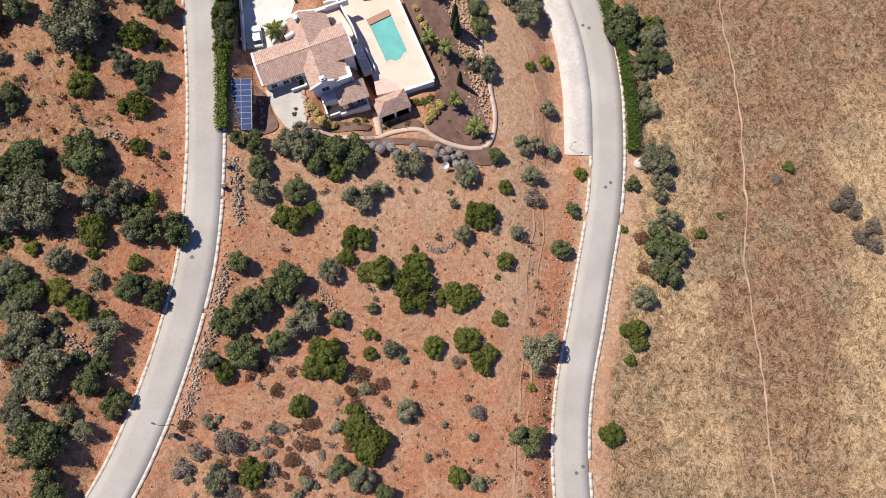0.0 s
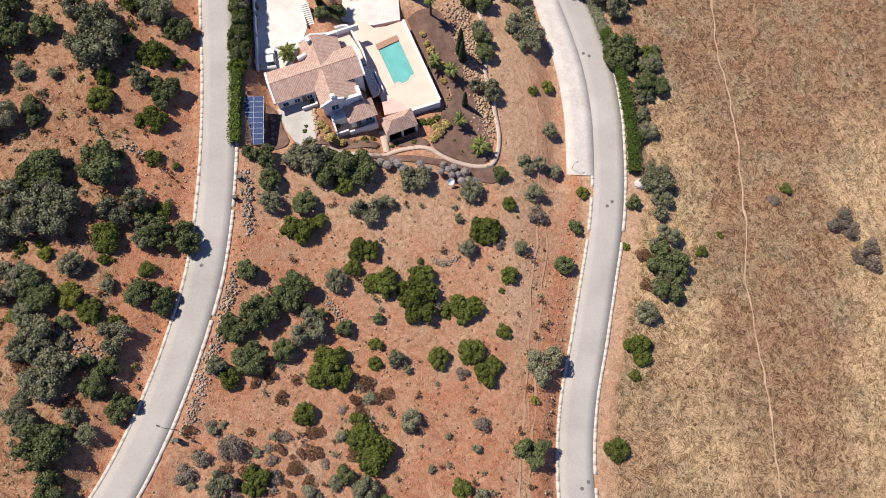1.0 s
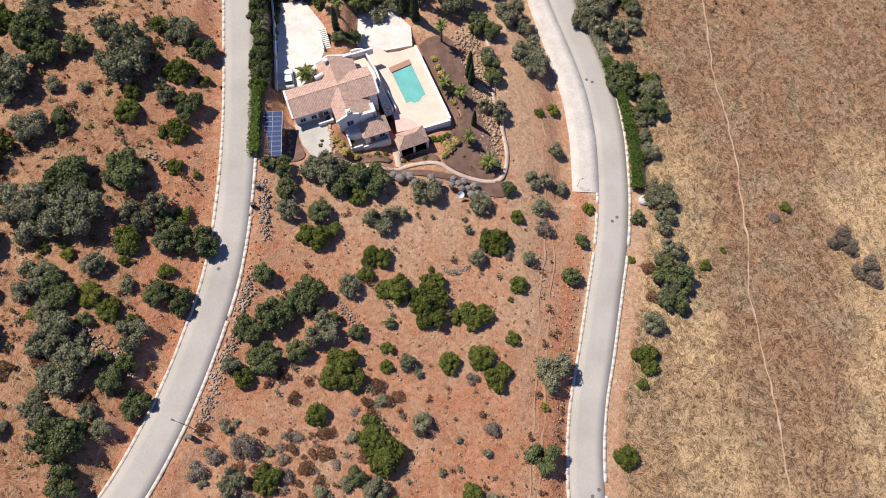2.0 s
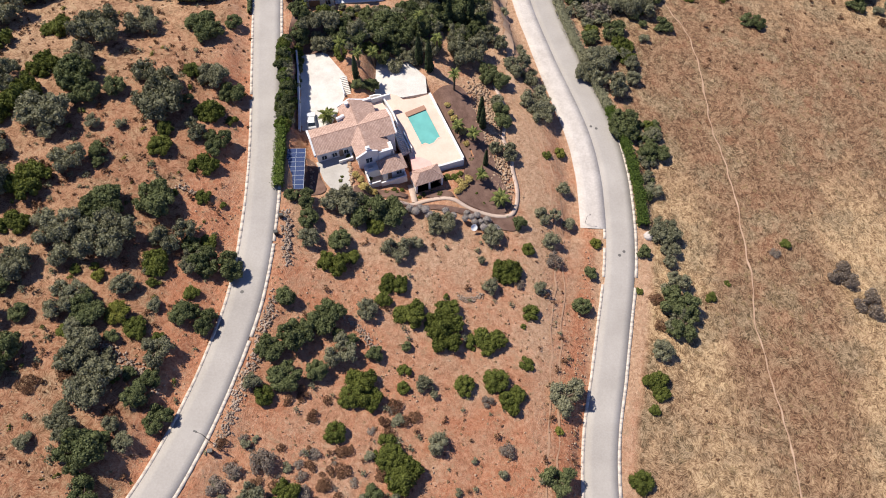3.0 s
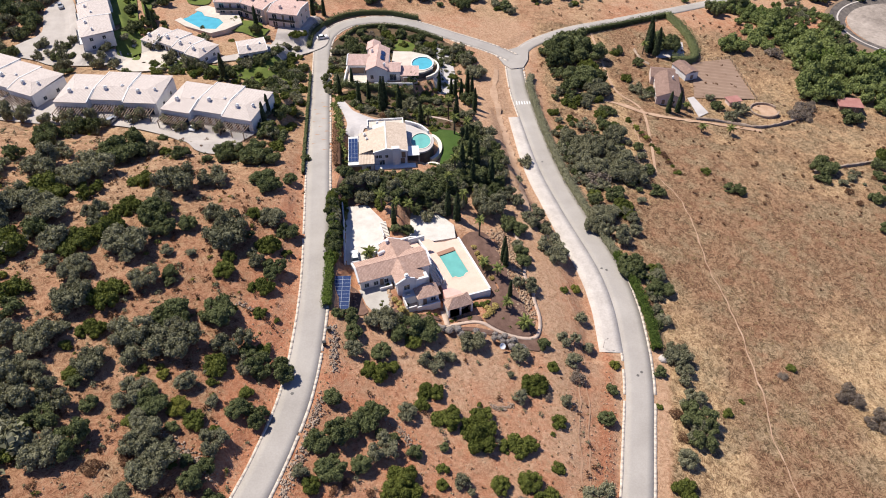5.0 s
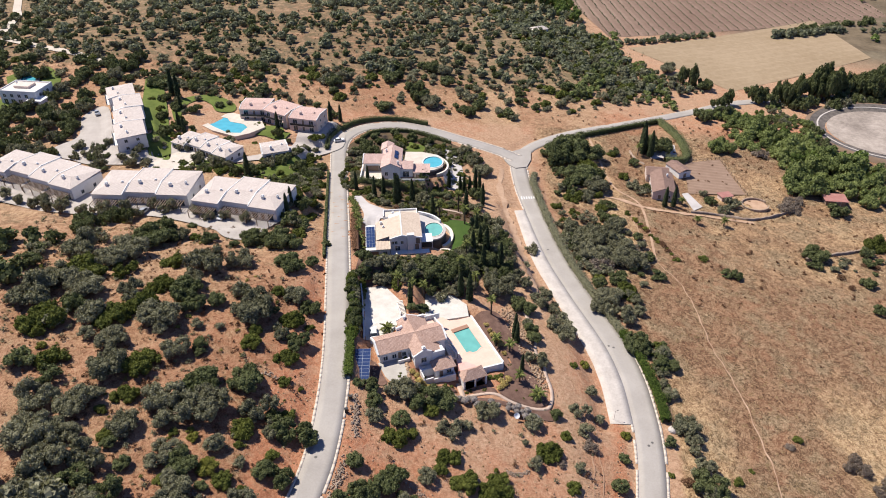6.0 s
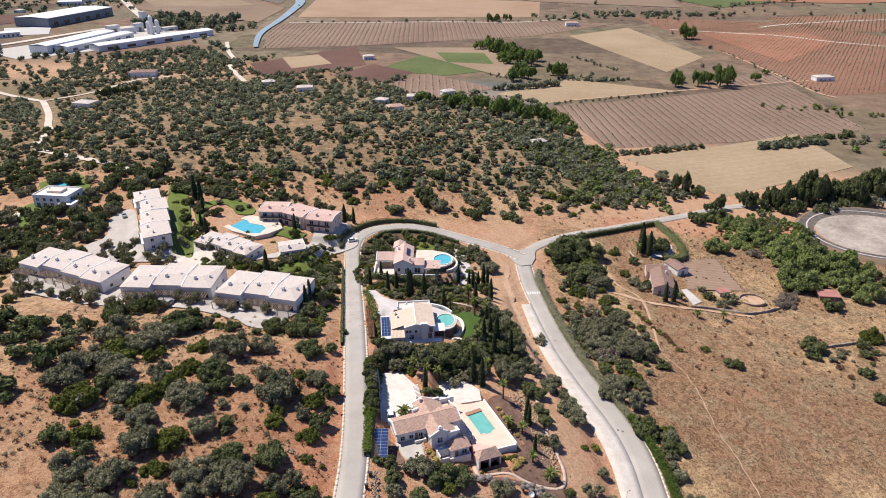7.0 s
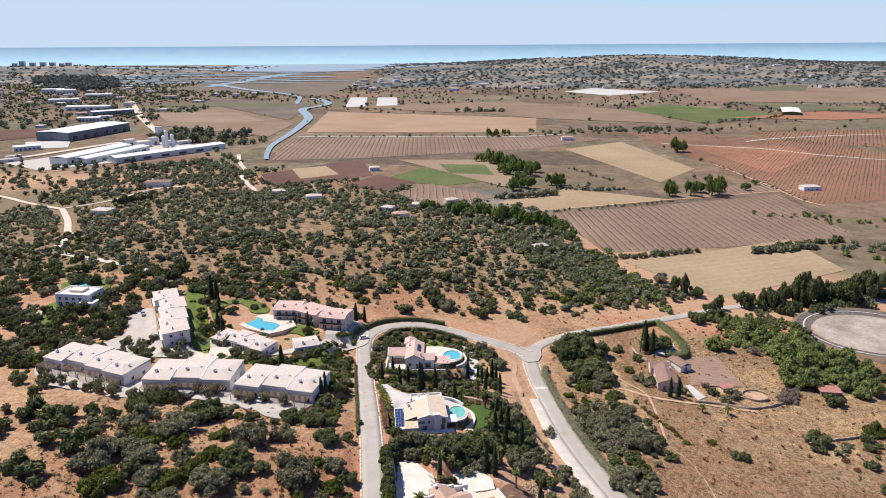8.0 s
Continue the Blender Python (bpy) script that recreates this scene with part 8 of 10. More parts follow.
bed([(-118, 168.5), (-103.7, 168), (-90.2, 163.6), (-80, 166), (-74, 172), (-66, 168), (-66, 150), (-84, 158), (-100, 162), (-112, 163)], LAWN, 0.5, "planted green strip south of the low houses", "lawn")
for x, y, r in [(-128.4, 204.9, 1.6), (-125.9, 195.1, 1.8), (-121.5, 187.8, 1.6), (-132.2, 211.7, 1.8), (-140.7, 230.9, 2), (-85.6, 168.0, 2), (-78.4, 165.8, 2.2), (-75.3, 171.8, 2), (-69.3, 162.0, 2.4), (-84.6, 185.8, 1.8), (-81.1, 189.3, 1.8), (-67.3, 151.1, 2.2), (-68.6, 169.6, 2), (-93.0, 185.5, 1.5), (-115.4, 166.0, 1.4), (-110, 165.6, 1.6), (-104, 165, 1.5), (-97, 163.5, 1.7), (-91, 161.6, 1.6), (-73, 158, 1.8), (-78, 160, 1.8), (-134, 200, 1.4), (-127, 180, 1.3), (-70, 178, 1.8), (-72, 184, 1.6)]:
    one_plant(PLANTS.choice(["lentisk", "carob", "lentisk", "olive"]), x, y, r, "garden planting of the holiday houses", 1.15)


grow([(-67, 107), (-59.5, 104), (-58.0, 118), (-60.5, 138), (-63, 158), (-67, 158)], 40, ["carob", "lentisk", "olive", "lentisk"], 1.0, 2.7, "garden planting of the holiday houses", 1.15, 21, 0.6)
grow([(-118, 166), (-100, 164), (-84, 164), (-72, 166), (-70, 150), (-86, 154), (-104, 158), (-116, 160)], 34, ["carob", "lentisk", "olive", "hedge"], 0.9, 2.0, "garden planting of the holiday houses", 1.1, 22, 0.7)
grow([(-160, 245), (-148, 236), (-128, 232), (-108, 226), (-90, 218), (-62, 214), (-70, 226), (-110, 240), (-150, 262)], 60, ["carob", "olive", "lentisk", "olive"], 1.0, 2.8, "shrubs behind the holiday houses", 1.15, 23, 0.7)
for x, y in ((-126, 196), (-131, 214), (-122, 190), (-86, 197), (-71, 206), (-66, 208), (-62.5, 212)):
    cypress(x, y, PLANTS.uniform(7, 10), "cypresses beyond the gardens", 1.1)


def car(x, y, turn, paint, label, z=None):
    c = new("car")
    c.matrix_basis = pose(x, y, hz(x, y) + 0.42 if z is None else z, 0, 0, turn)
    bm = bmesh.new()
    prof = [(-2.1, 0.25), (2.1, 0.25), (2.15, 0.6), (1.9, 0.85), (1.0, 0.95), (-1.9, 0.95), (-2.15, 0.7)]
    prism(bm, [(a, z) for a, z in prof], "u", -0.88, 0.88)
    bmesh.ops.rotate(bm, verts=bm.verts[:], cent=(0, 0, 0), matrix=Matrix.Rotation(radians(90), 3, "Z"))
    bmesh.ops.recalc_face_normals(bm, faces=bm.faces[:])
    bmesh.ops.bevel(bm, geom=bm.edges[:], offset=0.06, segments=2, affect="EDGES")
    part("body", bm, paint, c)
    bm = bmesh.new()
    vs = [bm.verts.new(q) for q in ((-1.75, -0.8, 0.93), (0.9, -0.8, 0.93), (0.9, 0.8, 0.93), (-1.75, 0.8, 0.93), (-1.3, -0.66, 1.42), (0.25, -0.66, 1.42), (0.25, 0.66, 1.42), (-1.3, 0.66, 1.42))]
    for f in ((4, 5, 6, 7), (0, 1, 5, 4), (1, 2, 6, 5), (2, 3, 7, 6), (3, 0, 4, 7)):
        bm.faces.new([vs[i] for i in f])
    part("windscreen", bm, GLASS, c)
    part("cabin_roof", boxed(-1.28, 0.23, -0.64, 0.64, 1.41, 1.47, 0.02), paint, c)
    for u in (-1.3, 1.3):
        for v in (-0.82, 0.82):
            bm = bmesh.new()
            cyl(bm, (u, v - 0.1, 0.32), (u, v + 0.1, 0.32), 0.32, 0.32, 14)
            w = part("wheel", bm, RUBBER, c)
            bm = bmesh.new()
            cyl(bm, (u, v - 0.11, 0.32), (u, v + 0.11, 0.32), 0.18, 0.18, 10)
            part("rim", bm, ALU, w)
    return tagged(c, label, "car")


car(-34.5, 64.0, 101, PAINT_WHITE, "white car parked on the gravel drive", 0.7)
car(-110.2, 116.6, 70, PAINT_SILVER, "silver car parked before the white houses")
car(-85.0, 113.4, 75, PAINT_WHITE, "white car parked under a pergola")
car(-88.4, 113.9, 75, PAINT_DARK, "dark car parked under a pergola")
car(-60.8, 194, 20, PAINT_WHITE, "white car parked at the entrance court")
car(-128.5, 165, -10, PAINT_DARK, "dark car parked in the paved court")
car(-163, 205, -60, PAINT_SILVER, "silver car parked by the stepped houses")


def field_wall(points, width, tall, label):
    """A dry stone wall that keeps to the lie of the ground, with an uneven top."""
    line = smooth(points, 0.9)
    n = normals_of(line)
    rng = np.random.default_rng(len(line))
    z = height(line[:, 0], line[:, 1])
    top = z + tall * rng.uniform(0.7, 1.15, len(line))
    v = np.stack([np.concatenate([line + n * (o * width), zz[:, None]], 1) for o, zz in ((-0.55, z - 0.8), (-0.42, top), (0.42, top * 1.0), (0.55, z - 0.8))], 1)
    idx = np.arange(len(line) * 4).reshape(-1, 4)
    quads = np.stack([idx[:-1, :-1], idx[:-1, 1:], idx[1:, 1:], idx[1:, :-1]], -1).reshape(-1, 4)
    return tagged(new("wall_stone", raw_mesh("wall_stone", v.reshape(-1, 3), quads, ROCK_GREY)), label, "wall", kind="structure")


def farm_house():
    z = hz(63.5, 170)
    h = new("farmhouse")
    h.matrix_basis = pose(68.0, 174.6, z, 0, 0, -9)
    solid_wall(h, [(-4.2, -1.5), (4.2, -1.5), (4.2, 3.2), (0, 5.0), (-4.2, 3.2)], "v", -9.5, 7.0, PINK_RENDER)
    roof_part(ROOF_BROWN, h, gable_planes_v(-4.2, 4.2, -9.5, 7.0, 0, 3.25, 5.05, 3.25))
    solid_wall(h, [(5.0, -1.5), (12.0, -1.5), (12.0, 3.0), (8.5, 4.4), (5.0, 3.0)], "u", -5.5, 3.0, PINK_RENDER)
    roof_part(ROOF_BROWN, h, gable_planes(-5.5, 3.0, 5.0, 12.0, 8.5, 3.05, 4.45, 3.05))
    opening(h, "-v", -1.6, 0.2, 1.2, 2.0, -9.5, "door")
    opening(h, "-v", 1.8, 0.9, 1.2, 1.2, -9.5)
    for v in (-6, -1, 4):
        opening(h, "-u", v, 0.9, 1.1, 1.2, -4.2)
    chimney(h, 1.8, 2.0, 4.3, 1.0)
    tagged(h, "long farmhouse with weathered terracotta roofs", "house")
    b = new("outbuilding")
    b.matrix_basis = pose(78.6, 189.5, hz(78.6, 189.5), 0, 0, 22)
    bar(b, "wall", -2.8, 2.8, -4.5, 4.5, -1.5, 2.8, RENDER_WHITE)
    roof_part(ROOF_BROWN, b, gable_planes_v(-2.8, 2.8, -4.5, 4.5, 0, 2.82, 3.7, 2.82))
    opening(b, "-v", 0, 0.1, 1.4, 2.0, -4.5, "door")
    tagged(b, "small white outbuilding with a pale roof", "outbuilding")
    s = new("shed")
    s.matrix_basis = pose(135.5, 171, hz(135.5, 171), 0, 0, -8)
    bar(s, "wall", -3.6, 3.6, -2.6, 2.6, -1.0, 2.4, TIMBER)
    bar(s, "roof", -4.4, 4.4, -3.4, 3.2, 2.5, 2.66, RED_TIN, 0.0)
    opening(s, "-v", 1.0, 0.1, 1.6, 1.9, -2.6, "door")
    tagged(s, "timber shed with a red tin roof", "shed")
    patch("field", [(84, 198.5), (100.5, 203.6), (101.8, 173.7), (78.2, 171.8)], field_material("mown_paddock", (0.25, 0.16, 0.11), (0.35, 0.24, 0.17), 2.4, 1.45, 0.22), 0.3, "fenced bare paddock beside the farm", "field", 8)
    patch("pavement", [(70, 200), (82, 203), (84, 215), (71, 213)], DRIVE, 0.3, "grey farm yard in the shade", "yard", 6)
    patch("pavement", [(75.4, 171.2), (78.1, 172.5), (80.8, 161.6), (76.3, 158.0)], DRIVE, 0.3, "pale concrete ramp below the farmhouse", "yard", 6)
    ringp = [(102.4 + 5.0 * math.cos(t), 165.6 + 4.6 * math.sin(t)) for t in np.linspace(0.4, 2 * math.pi - 0.3, 25)]
    zr = hz(102.4, 165.6)
    tagged(part("floor", slab([(102.4 + 4.7 * math.cos(t), 165.6 + 4.3 * math.sin(t)) for t in np.linspace(0, 2 * math.pi, 24, endpoint=False)], zr - 1.5, zr + 0.25), DIRT), "bare dirt floor of the threshing ring", "terrace", kind="structure")
    wall_run("wall_ring", ringp, 0.5, zr - 2, zr + 1.0, ROCK_GREY, "low round stone wall of a threshing floor")
    field_wall([(75, 157.0), (85.3, 156.0), (95.6, 154.0), (103, 156), (111, 160), (118, 163)], 0.6, 0.9, "low dry stone terrace wall")
    field_wall([(106, 127.8), (112, 130.2), (119.9, 132.9), (130, 136), (141.8, 140.3)], 0.8, 0.9, "low dry stone terrace wall")
    field_wall([(62, 205.6), (63.4, 198), (66, 194.6)], 0.5, 0.8, "low wall beside the farmyard")
    c = new("shelter")
    c.matrix_basis = pose(91.8, 169.6, hz(91.8, 169.6), 0, 0, 14)
    bar(c, "wall", -2.2, 2.2, -1.6, 1.6, -0.8, 2.0, PINK_RENDER)
    bar(c, "roof", -2.6, 2.6, -2.0, 2.0, 2.0, 2.14, RED_TIN, 0.0)
    tagged(c, "small shelter with a faded red roof", "shed")
    f = new("paddock_fence")
    f.matrix_basis = pose(0, 0, 0)
    for a, b in (((84, 199), (100.6, 204)), ((100.6, 204), (102.2, 173.6))):
        k = 9
        for i in range(k + 1):
            x, y = a[0] + (b[0] - a[0]) * i / k, a[1] + (b[1] - a[1]) * i / k
            bar(f, "post", x - 0.08, x + 0.08, y - 0.08, y + 0.08, hz(x, y) - 0.3, hz(x, y) + 1.3, TIMBER, 0.0)
        for h in (0.6, 1.1):
            bm = bmesh.new()
            cyl(bm, (*a, hz(*a) + h), (*b, hz(*b) + h), 0.05, 0.05, 6)
            part("rail", bm, TIMBER, f)
    tagged(f, "weathered timber paddock fence", "fence")


farm_house()


def basin():
    """The lined pond: a raised earth bank with a dark liner and a pale dried floor."""
    cx, cy, r = 192, 237, 36
    zb = hz(cx - 20, cy)
    a = np.linspace(0, 2 * math.pi, 65)
    rings = [(r + 2.6, -0.3), (r + 0.9, 1.5), (r - 0.4, 1.5), (r - 8.6, 0.1), (r - 9.2, 0.35)]
    def ringed(name, lo, hi, material, label, cat):
        p = np.array([[(cx + q * math.cos(t), cy + 0.92 * q * math.sin(t), zb + z) for t in a] for q, z in rings[lo:hi]])
        idx = np.arange(p.shape[0] * p.shape[1]).reshape(p.shape[:2])
        quads = np.stack([idx[:-1, :-1], idx[:-1, 1:], idx[1:, 1:], idx[1:, :-1]], -1).reshape(-1, 4)
        return tagged(new(name, raw_mesh(name, p.reshape(-1, 3), quads, material)), label, cat, kind="structure")
    ringed("ground_bank", 0, 3, BROWNFIELD, "brown earth bank round a dry pond", "bank")
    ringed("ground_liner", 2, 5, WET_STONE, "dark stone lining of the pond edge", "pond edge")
    floor = [(cx + (r - 8.2) * math.cos(t), cy + 0.92 * (r - 8.2) * math.sin(t)) for t in a[:-1]]
    wall_run("wall_kerb", [(cx + (r - 4.0) * math.cos(t), cy + 0.92 * (r - 4.0) * math.sin(t)) for t in a], 0.7, zb, zb + 1.0, CONCRETE, "pale concrete berm inside the pond", sharp=False)
    tagged(part("ground_floor", slab(floor, zb - 1, zb + 0.4), POND_FLOOR), "bleached floor of a dried pond", "pond", kind="structure")


basin()
grow([(118, 252), (134, 258), (155, 250), (157, 228), (163, 208), (171, 194), (160, 176), (142, 186), (130, 204), (122, 226)], 70, ["reed", "reed", "poplar", "carob"], 1.8, 4.4, "thicket below the pond", 1.15, 31, 0.55)
grow([(158, 176), (172, 192), (185, 186), (178, 150), (160, 140), (148, 146)], 36, ["carob", "reed", "carob"], 1.8, 4.0, "thicket below the pond", 1.1, 32, 0.6)
grow([(146, 262), (170, 262), (196, 272), (236, 276), (260, 300), (220, 296), (180, 284)], 40, ["carob", "carob", "olive"], 1.6, 4.2, "dark trees beside the pond", 1.5, 33, 0.55)
grow([(145, 236), (152, 262), (168, 271), (160, 276), (142, 262)], 22, ["reed", "carob", "olive"], 1.2, 2.6, "thicket below the pond", 1.1, 35, 0.7)
grow([(112, 126), (150, 138), (150, 128), (118, 116)], 16, ["carob", "olive", "dry"], 0.8, 1.9, "bushes along the terrace wall", 0.9, 34, 0.8)
track([(30, 171), (37.2, 167.8), (49.6, 162.9), (57.6, 158.4), (70, 155.6), (79, 154.6), (97, 151.6)], 1.7, DIRT, 0.22, "pale dirt track past the farm", "track", 2.0, 0.15)


def works_hall(x0, y0, x1, y1, w, tall, roof_mat, wall_mat, label):
    h = new("factory_hall")
    d, a = math.hypot(x1 - x0, y1 - y0), math.degrees(math.atan2(y1 - y0, x1 - x0))
    x, y = (x0 + x1) / 2, (y0 + y1) / 2
    h.matrix_basis = pose(x, y, hz(x, y), 0, 0, a)
    bar(h, "wall", -d / 2, d / 2, -w / 2, w / 2, -3, tall, wall_mat, 0.0)
    roof_part(roof_mat, h, gable_planes(-d / 2, d / 2, -w / 2, w / 2, 0, tall + 0.05, tall + 1.6, tall + 0.05, 0.4), 0.3)
    for k in range(6):
        opening(h, "-v", -d * 0.4 + d * 0.16 * k, 1.0, d * 0.07, tall * 0.45, -w / 2)
    return tagged(h, label, "factory", "works by the creek")


patch("pavement", [(-590, 800), (-512, 742), (-342, 905), (-450, 1000)], GREY_SLAB, 0.4, "wide pale works yard", "yard", 14)
works_hall(-512, 785, -482, 905, 26, 9, SHEET_METAL, SHEET_METAL, "long white factory hall beside the yard")
works_hall(-488, 790, -455, 905, 22, 7, SHEET_METAL, SHEET_METAL, "long white factory hall beside the yard")
works_hall(-452, 800, -352, 928, 24, 7, SHEET_METAL, SHEET_METAL, "long white factory hall beside the yard")
works_hall(-640, 1010, -605, 1150, 60, 13, SHEET_METAL, SHEET_GREY, "broad factory hall with grey-blue walls")
works_hall(-760, 1380, -700, 1440, 30, 10, SHEET_METAL, SHEET_GREY, "far grey factory hall with a pale roof")
works_hall(660, 1330, 700, 1430, 34, 6, SHEET_METAL, GREENFIELD, "long pale greenhouse beyond the red field")
s = new("silo")
s.matrix_basis = pose(-430, 930, hz(-430, 930))
for k, (u, v, t) in enumerate(((0, 0, 24), (7, 3, 18), (-6, 4, 16))):
    bm = bmesh.new()
    cyl(bm, (u, v, -2), (u, v, t), 2.6, 2.6, 14)
    cyl(bm, (u, v, t), (u, v, t + 2), 2.6, 0.6, 14)
    part("silo_tube", bm, SHEET_METAL, s)
tagged(s, "cluster of tall pale steel silos", "silo")


def cottage(x, y, turn, w, d, tall, roof_mat, label="small white house with a low tiled roof"):
    h = new("house")
    h.matrix_basis = pose(x, y, hz(x, y), 0, 0, turn)
    bar(h, "wall", -w / 2, w / 2, -d / 2, d / 2, -2.5, tall, RENDER_WHITE, 0.0)
    roof_part(roof_mat, h, hip_planes(-w / 2, w / 2, -d / 2, d / 2, tall + 0.02, tall + 1.5, 0.3))
    opening(h, "-v", -w * 0.25, 0.8, 1.5, 1.4, -d / 2)
    opening(h, "-v", w * 0.25, 0.8, 1.5, 1.4, -d / 2)
    opening(h, "-v", 0, 0.1, 1.1, 2.1, -d / 2, "door")
    return tagged(h, label, "house", "scattered houses of the plain")


for x, y, turn, w, d, tall, roof_mat in [(-331, 645, 8, 26, 14, 5, ROOF_BROWN), (-318, 492, -12, 16, 12, 4, ROOF_WHITE), (344, 612, 5, 18, 10, 4, ROOF_WHITE), (-62, 470, 20, 12, 9, 4, ROOF_RED), (-48, 520, 0, 14, 9, 4, ROOF_WHITE), (-20, 545, 30, 12, 8, 4, ROOF_WHITE), (-150, 560, 10, 14, 9, 4, ROOF_WHITE),
                                          (-110, 735, 15, 12, 8, 4, ROOF_WHITE), (60, 740, 20, 12, 8, 4, ROOF_WHITE), (-190, 590, 15, 12, 9, 4, ROOF_WHITE), (40, 372, 20, 10, 6, 3, ROOF_WHITE), (160, 990, 0, 18, 12, 5, ROOF_RED), (-75, 500, -20, 10, 8, 4, ROOF_WHITE)]:
    cottage(x, y, turn, w, d, tall, roof_mat)
for x0, y0, x1, y1, w, tall in [(-1030, 1722, -965, 1746, 24, 9), (-880, 1524, -786, 1534, 30, 9), (-1030, 1915, -960, 1925, 26, 8), (-1240, 2080, -1180, 2092, 26, 12), (-1160, 2006, -1110, 2020, 22, 14), (-640, 905, -612, 925, 14, 6), (-740, 1290, -700, 1300, 18, 7)]:
    works_hall(x0, y0, x1, y1, w, tall, SHEET_METAL, SHEET_METAL, "pale-roofed hall of the industrial estate")
for x, y, w, d, t in [(-496, 956, 16, 12, 9), (-469, 940, 20, 12, 8), (-462, 962, 12, 10, 11), (-470, 1004, 8, 8, 22), (-436, 955, 14, 10, 7), (-420, 968, 22, 10, 5), (-600, 838, 18, 9, 4), (-590, 812, 22, 8, 4)]:
    h = new("works_building")
    h.matrix_basis = pose(x, y, hz(x, y), 0, 0, 50)
    bar(h, "wall", -w / 2, w / 2, -d / 2, d / 2, -2, t, SHEET_METAL, 0.0)
    bar(h, "roof", -w / 2 - 0.3, w / 2 + 0.3, -d / 2 - 0.3, d / 2 + 0.3, t, t + 0.35, CONCRETE, 0.0)
    opening(h, "-v", 0, 0.3, w * 0.3, t * 0.5, -d / 2, "door")
    tagged(h, "pale building of the works by the creek", "building", "works by the creek")
HOMES = random.Random(21)
for k in range(46):
    x, y = HOMES.uniform(-1500, -560), 0
    y = HOMES.uniform(1180, 2250) + max(0, -x - 900) * 0.25
    if not off_fields(x, y) and x > -700:
        continue
    cottage(x, y, HOMES.uniform(-40, 40), HOMES.uniform(12, 30), HOMES.uniform(9, 16), HOMES.uniform(4, 8), HOMES.choice([ROOF_RED, ROOF_WHITE, ROOF_WHITE]), "distant white house of the western town")
for k in range(60):
    if k % 3 == 0:
        x, y = HOMES.uniform(-1700, -700), HOMES.uniform(1200, 3000)
    elif k % 3 == 1:
        x, y = HOMES.uniform(250, 1900), HOMES.uniform(2100, 3300)
    else:
        x, y = HOMES.uniform(-350, 300), HOMES.uniform(2000, 2700)
    cottage(x, y, HOMES.uniform(-40, 40), HOMES.uniform(12, 34), HOMES.uniform(10, 18), HOMES.uniform(4, 9), HOMES.choice([ROOF_RED, ROOF_WHITE, ROOF_WHITE]), "distant white house among trees")
for k in range(7):
    x = -2480 + 52 * k + HOMES.uniform(-12, 12)
    b = new("tower_block")
    b.matrix_basis = pose(x, 4050, hz(x, 4050))
    t = HOMES.uniform(26, 46)
    bar(b, "wall", -15, 15, -8, 8, -5, t, RENDER_WHITE, 0.0)
    for f in range(int(t / 4.5)):
        bar(b, "window_band", -13, 13, -8.2, -8.02, 2 + 4.5 * f, 4 + 4.5 * f, GLASS, 0.0)
    tagged(b, "distant pale block of flats by the sea", "building", "coast town")

# ---- trees round the holiday houses
for x, y in [(-146.2, 119.3), (-136.2, 116.2), (-129.0, 115.5), (-116.6, 117.7), (-108.1, 119.2), (-101.7, 117.8), (-94.4, 115.6), (-83.9, 112.4), (-77, 110.6), (-122, 117), (-141, 118), (-152, 122), (-158, 126)]:
    one_plant("olive", x, y, PLANTS.uniform(1.7, 2.2), "clipped olives before the white houses", 1.7)
for x, y, r in [(-118.6, 110.5, 3.4), (-113.4, 111, 2.2), (-169.2, 134.9, 2.4), (-174.5, 175, 3), (-142.4, 158.5, 2.4), (-150.9, 174, 2.4), (-155.3, 165.4, 2.2), (-157.0, 175.5, 2.0), (-146.8, 177, 2.2), (-132.4, 160.6, 2.4), (-127.4, 161.2, 2.2), (-118.0, 177.9, 2.8), (-110.7, 172, 2.2), (-105.7, 169, 2.4), (-97.9, 163.5, 2.4),
                (-160, 160, 2), (-137, 164, 2), (-133, 166, 1.8), (-90, 163, 2.6), (-84, 165, 2.4)]:
    one_plant("olive", x, y, r, "olives of the holiday houses", 1.3)
for x, y, r in [(-130.5, 186.8, 3), (-129.9, 192.0, 3), (-139.6, 212, 2.6), (-135.8, 204, 3), (-140.0, 221, 3), (-128, 199, 2.6), (-133, 214, 3), (-126, 190, 2.6), (-77.6, 169, 3.4), (-72.4, 166, 3.2), (-106.1, 160, 2.8), (-99, 160, 2.6), (-88.6, 160, 3), (-72.4, 154, 3.2), (-68.2, 145.7, 3.2), (-66, 138, 3), (-85.7, 194, 2.8), (-94.7, 201, 2.4), (-78, 150, 3), (-84, 148, 2.6), (-66, 160, 3),
                (-70, 130, 2.6), (-64, 112, 3), (-92, 146, 2.6), (-112, 158, 2.4), (-60.5, 128, 2), (-60, 140, 2), (-62, 152, 2.4), (-64, 170, 2.6)]:
    one_plant("carob" if r > 2.7 else "lentisk", x, y, r, "shrubs of the holiday houses")
